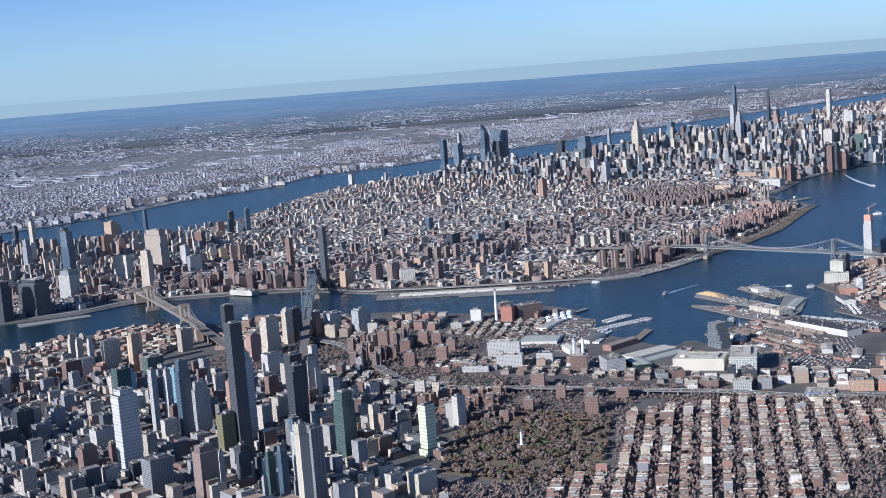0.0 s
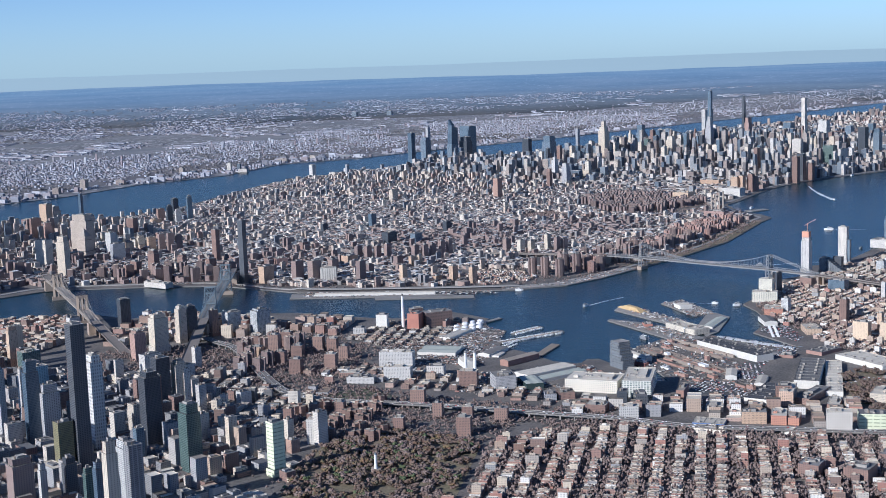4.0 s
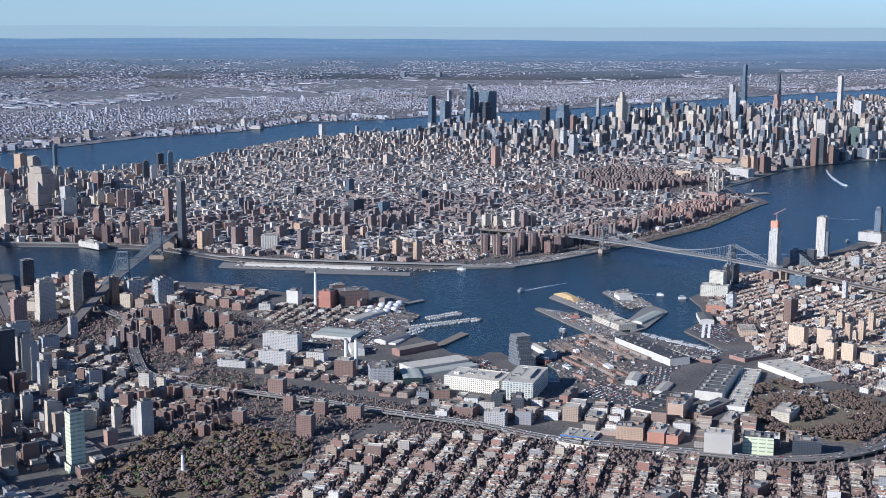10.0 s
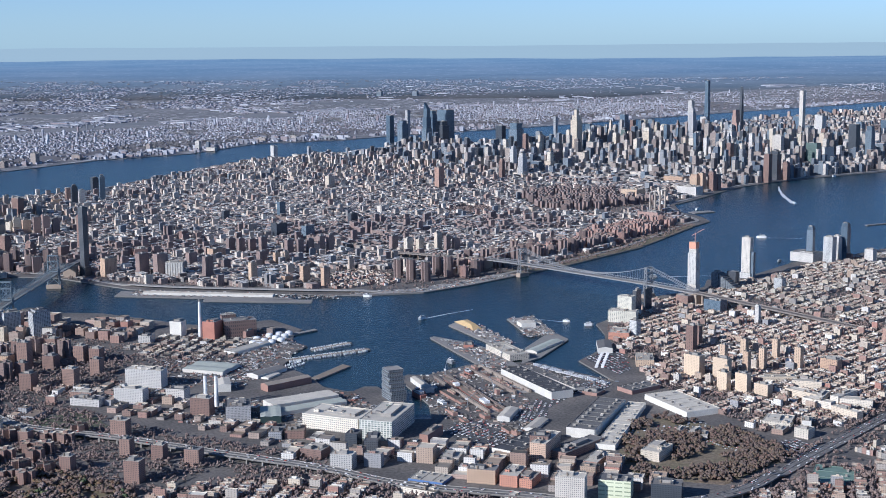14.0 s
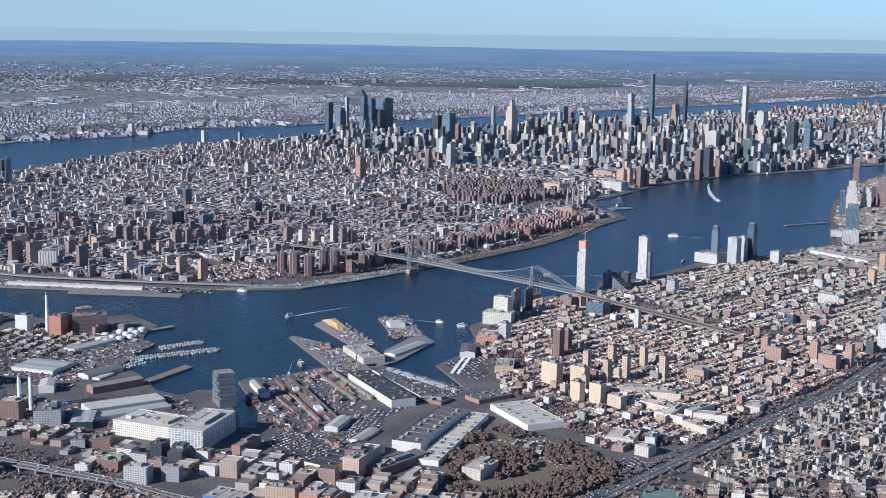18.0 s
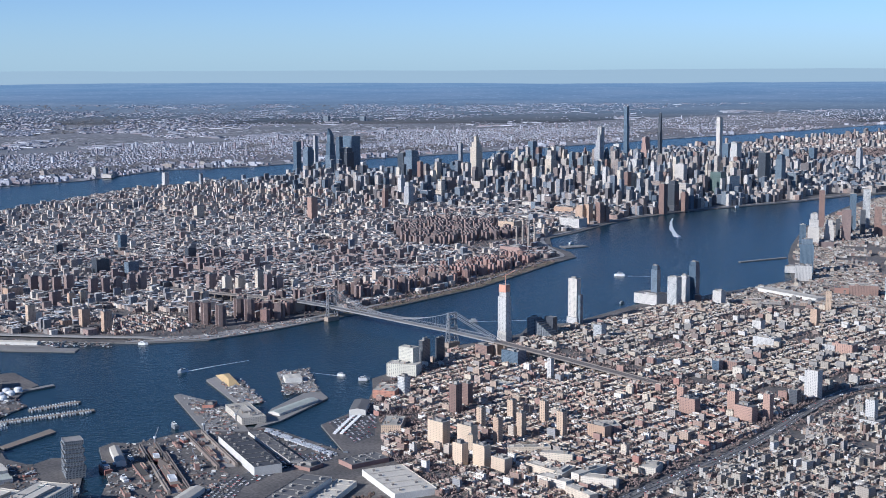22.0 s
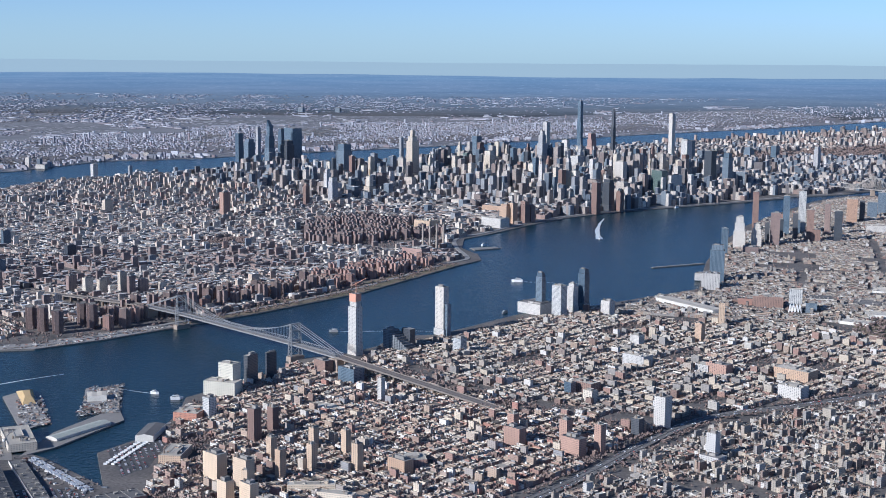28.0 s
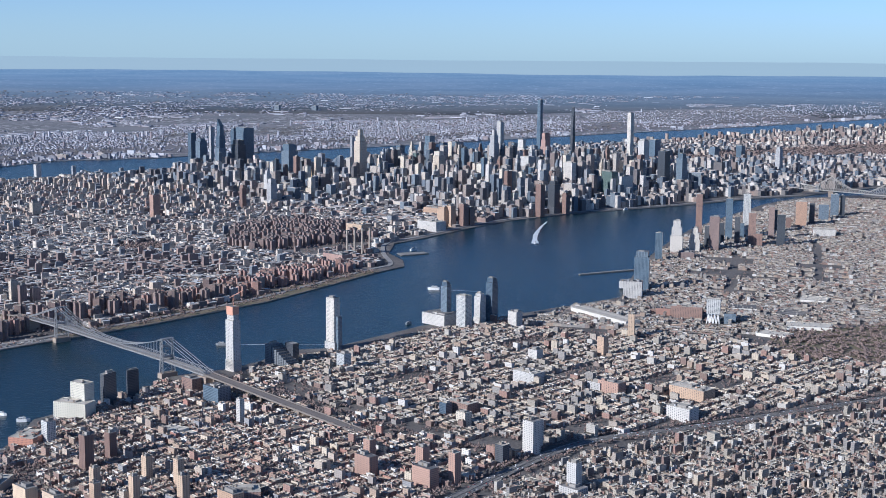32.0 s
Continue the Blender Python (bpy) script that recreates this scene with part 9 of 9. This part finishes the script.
# ---- dry docks and cranes ----
dock_rust = plain("sooty_dock_wall", [(0.24, 0.195, 0.165), (0.3, 0.255, 0.215), (0.2, 0.17, 0.15)])


def dry_dock(x, y, long, wide, turn, label, hull=None):
    root = thing("dry_dock", blocks("floor", [(0, 0, 0.0, wide, long, 0.08, 0)], [timber, concrete], 0.0), pose(x, y, 0, 0, 0, turn), label, "dry dock", "dry docks")
    for s in (-1, 1):
        part("side_wall", blocks("side_wall", [(s * wide / 2, 0, 0, 0.5, long, 0.75, 0)], [dock_rust, dock_rust]), root)
        for k in range(5):
            part("wall_buttress", blocks("buttress", [(s * (wide / 2 - 0.4), -long * 0.4 + long * 0.2 * k, 0, 0.4, 0.3, 0.55, 0)], [dock_rust, dock_rust], 0.0), root)
    if hull:
        ship = part("cradled_hull", prism("hull", [(-0.5 * wide * 0.5, -long * 0.35), (0.5 * wide * 0.5, -long * 0.35), (0.5 * wide * 0.5, long * 0.2), (0, long * 0.36), (-0.5 * wide * 0.5, long * 0.2)], 0.1, 0.6, [hull, timber]), root)
        part("wheelhouse", blocks("wheelhouse", [(0, -long * 0.22, 0.6, wide * 0.35, long * 0.12, 0.5, 0)], [white_paint, white_paint]), root)


dry_dock(98.5, 335.5, 24, 3.6, 22, "rusty brown dry dock holding a dark ship", red_brick)
dry_dock(103.5, 350.5, 25, 3.4, 25, "empty rust-coloured dry dock with timber floor")
dry_dock(93.5, 347, 13, 3.0, 22, "short dry dock with a red hull", red_brick)
for x, y, turn in ((99.8, 364.5, 40), (102.6, 341, 120), (92, 355, 80), (97, 330, 10), (105, 372, 60)):
    crane = thing("dock_crane", bars("mast", [((0, 0, 0), (0, 0, 1.6), 0.22, 0.22)], steel_grey), pose(x, y, 0, 0, 0, turn), "grey dockside crane with a long jib", "crane", "dock cranes")
    part("jib", bars("jib", [((0, 0, 1.4), (1.9, 0, 2.9), 0.1, 0.1)], steel_grey), crane)
    part("cab", blocks("cab", [(-0.15, 0, 1.2, 0.5, 0.4, 0.4, 0)], [white_paint, white_paint]), crane)
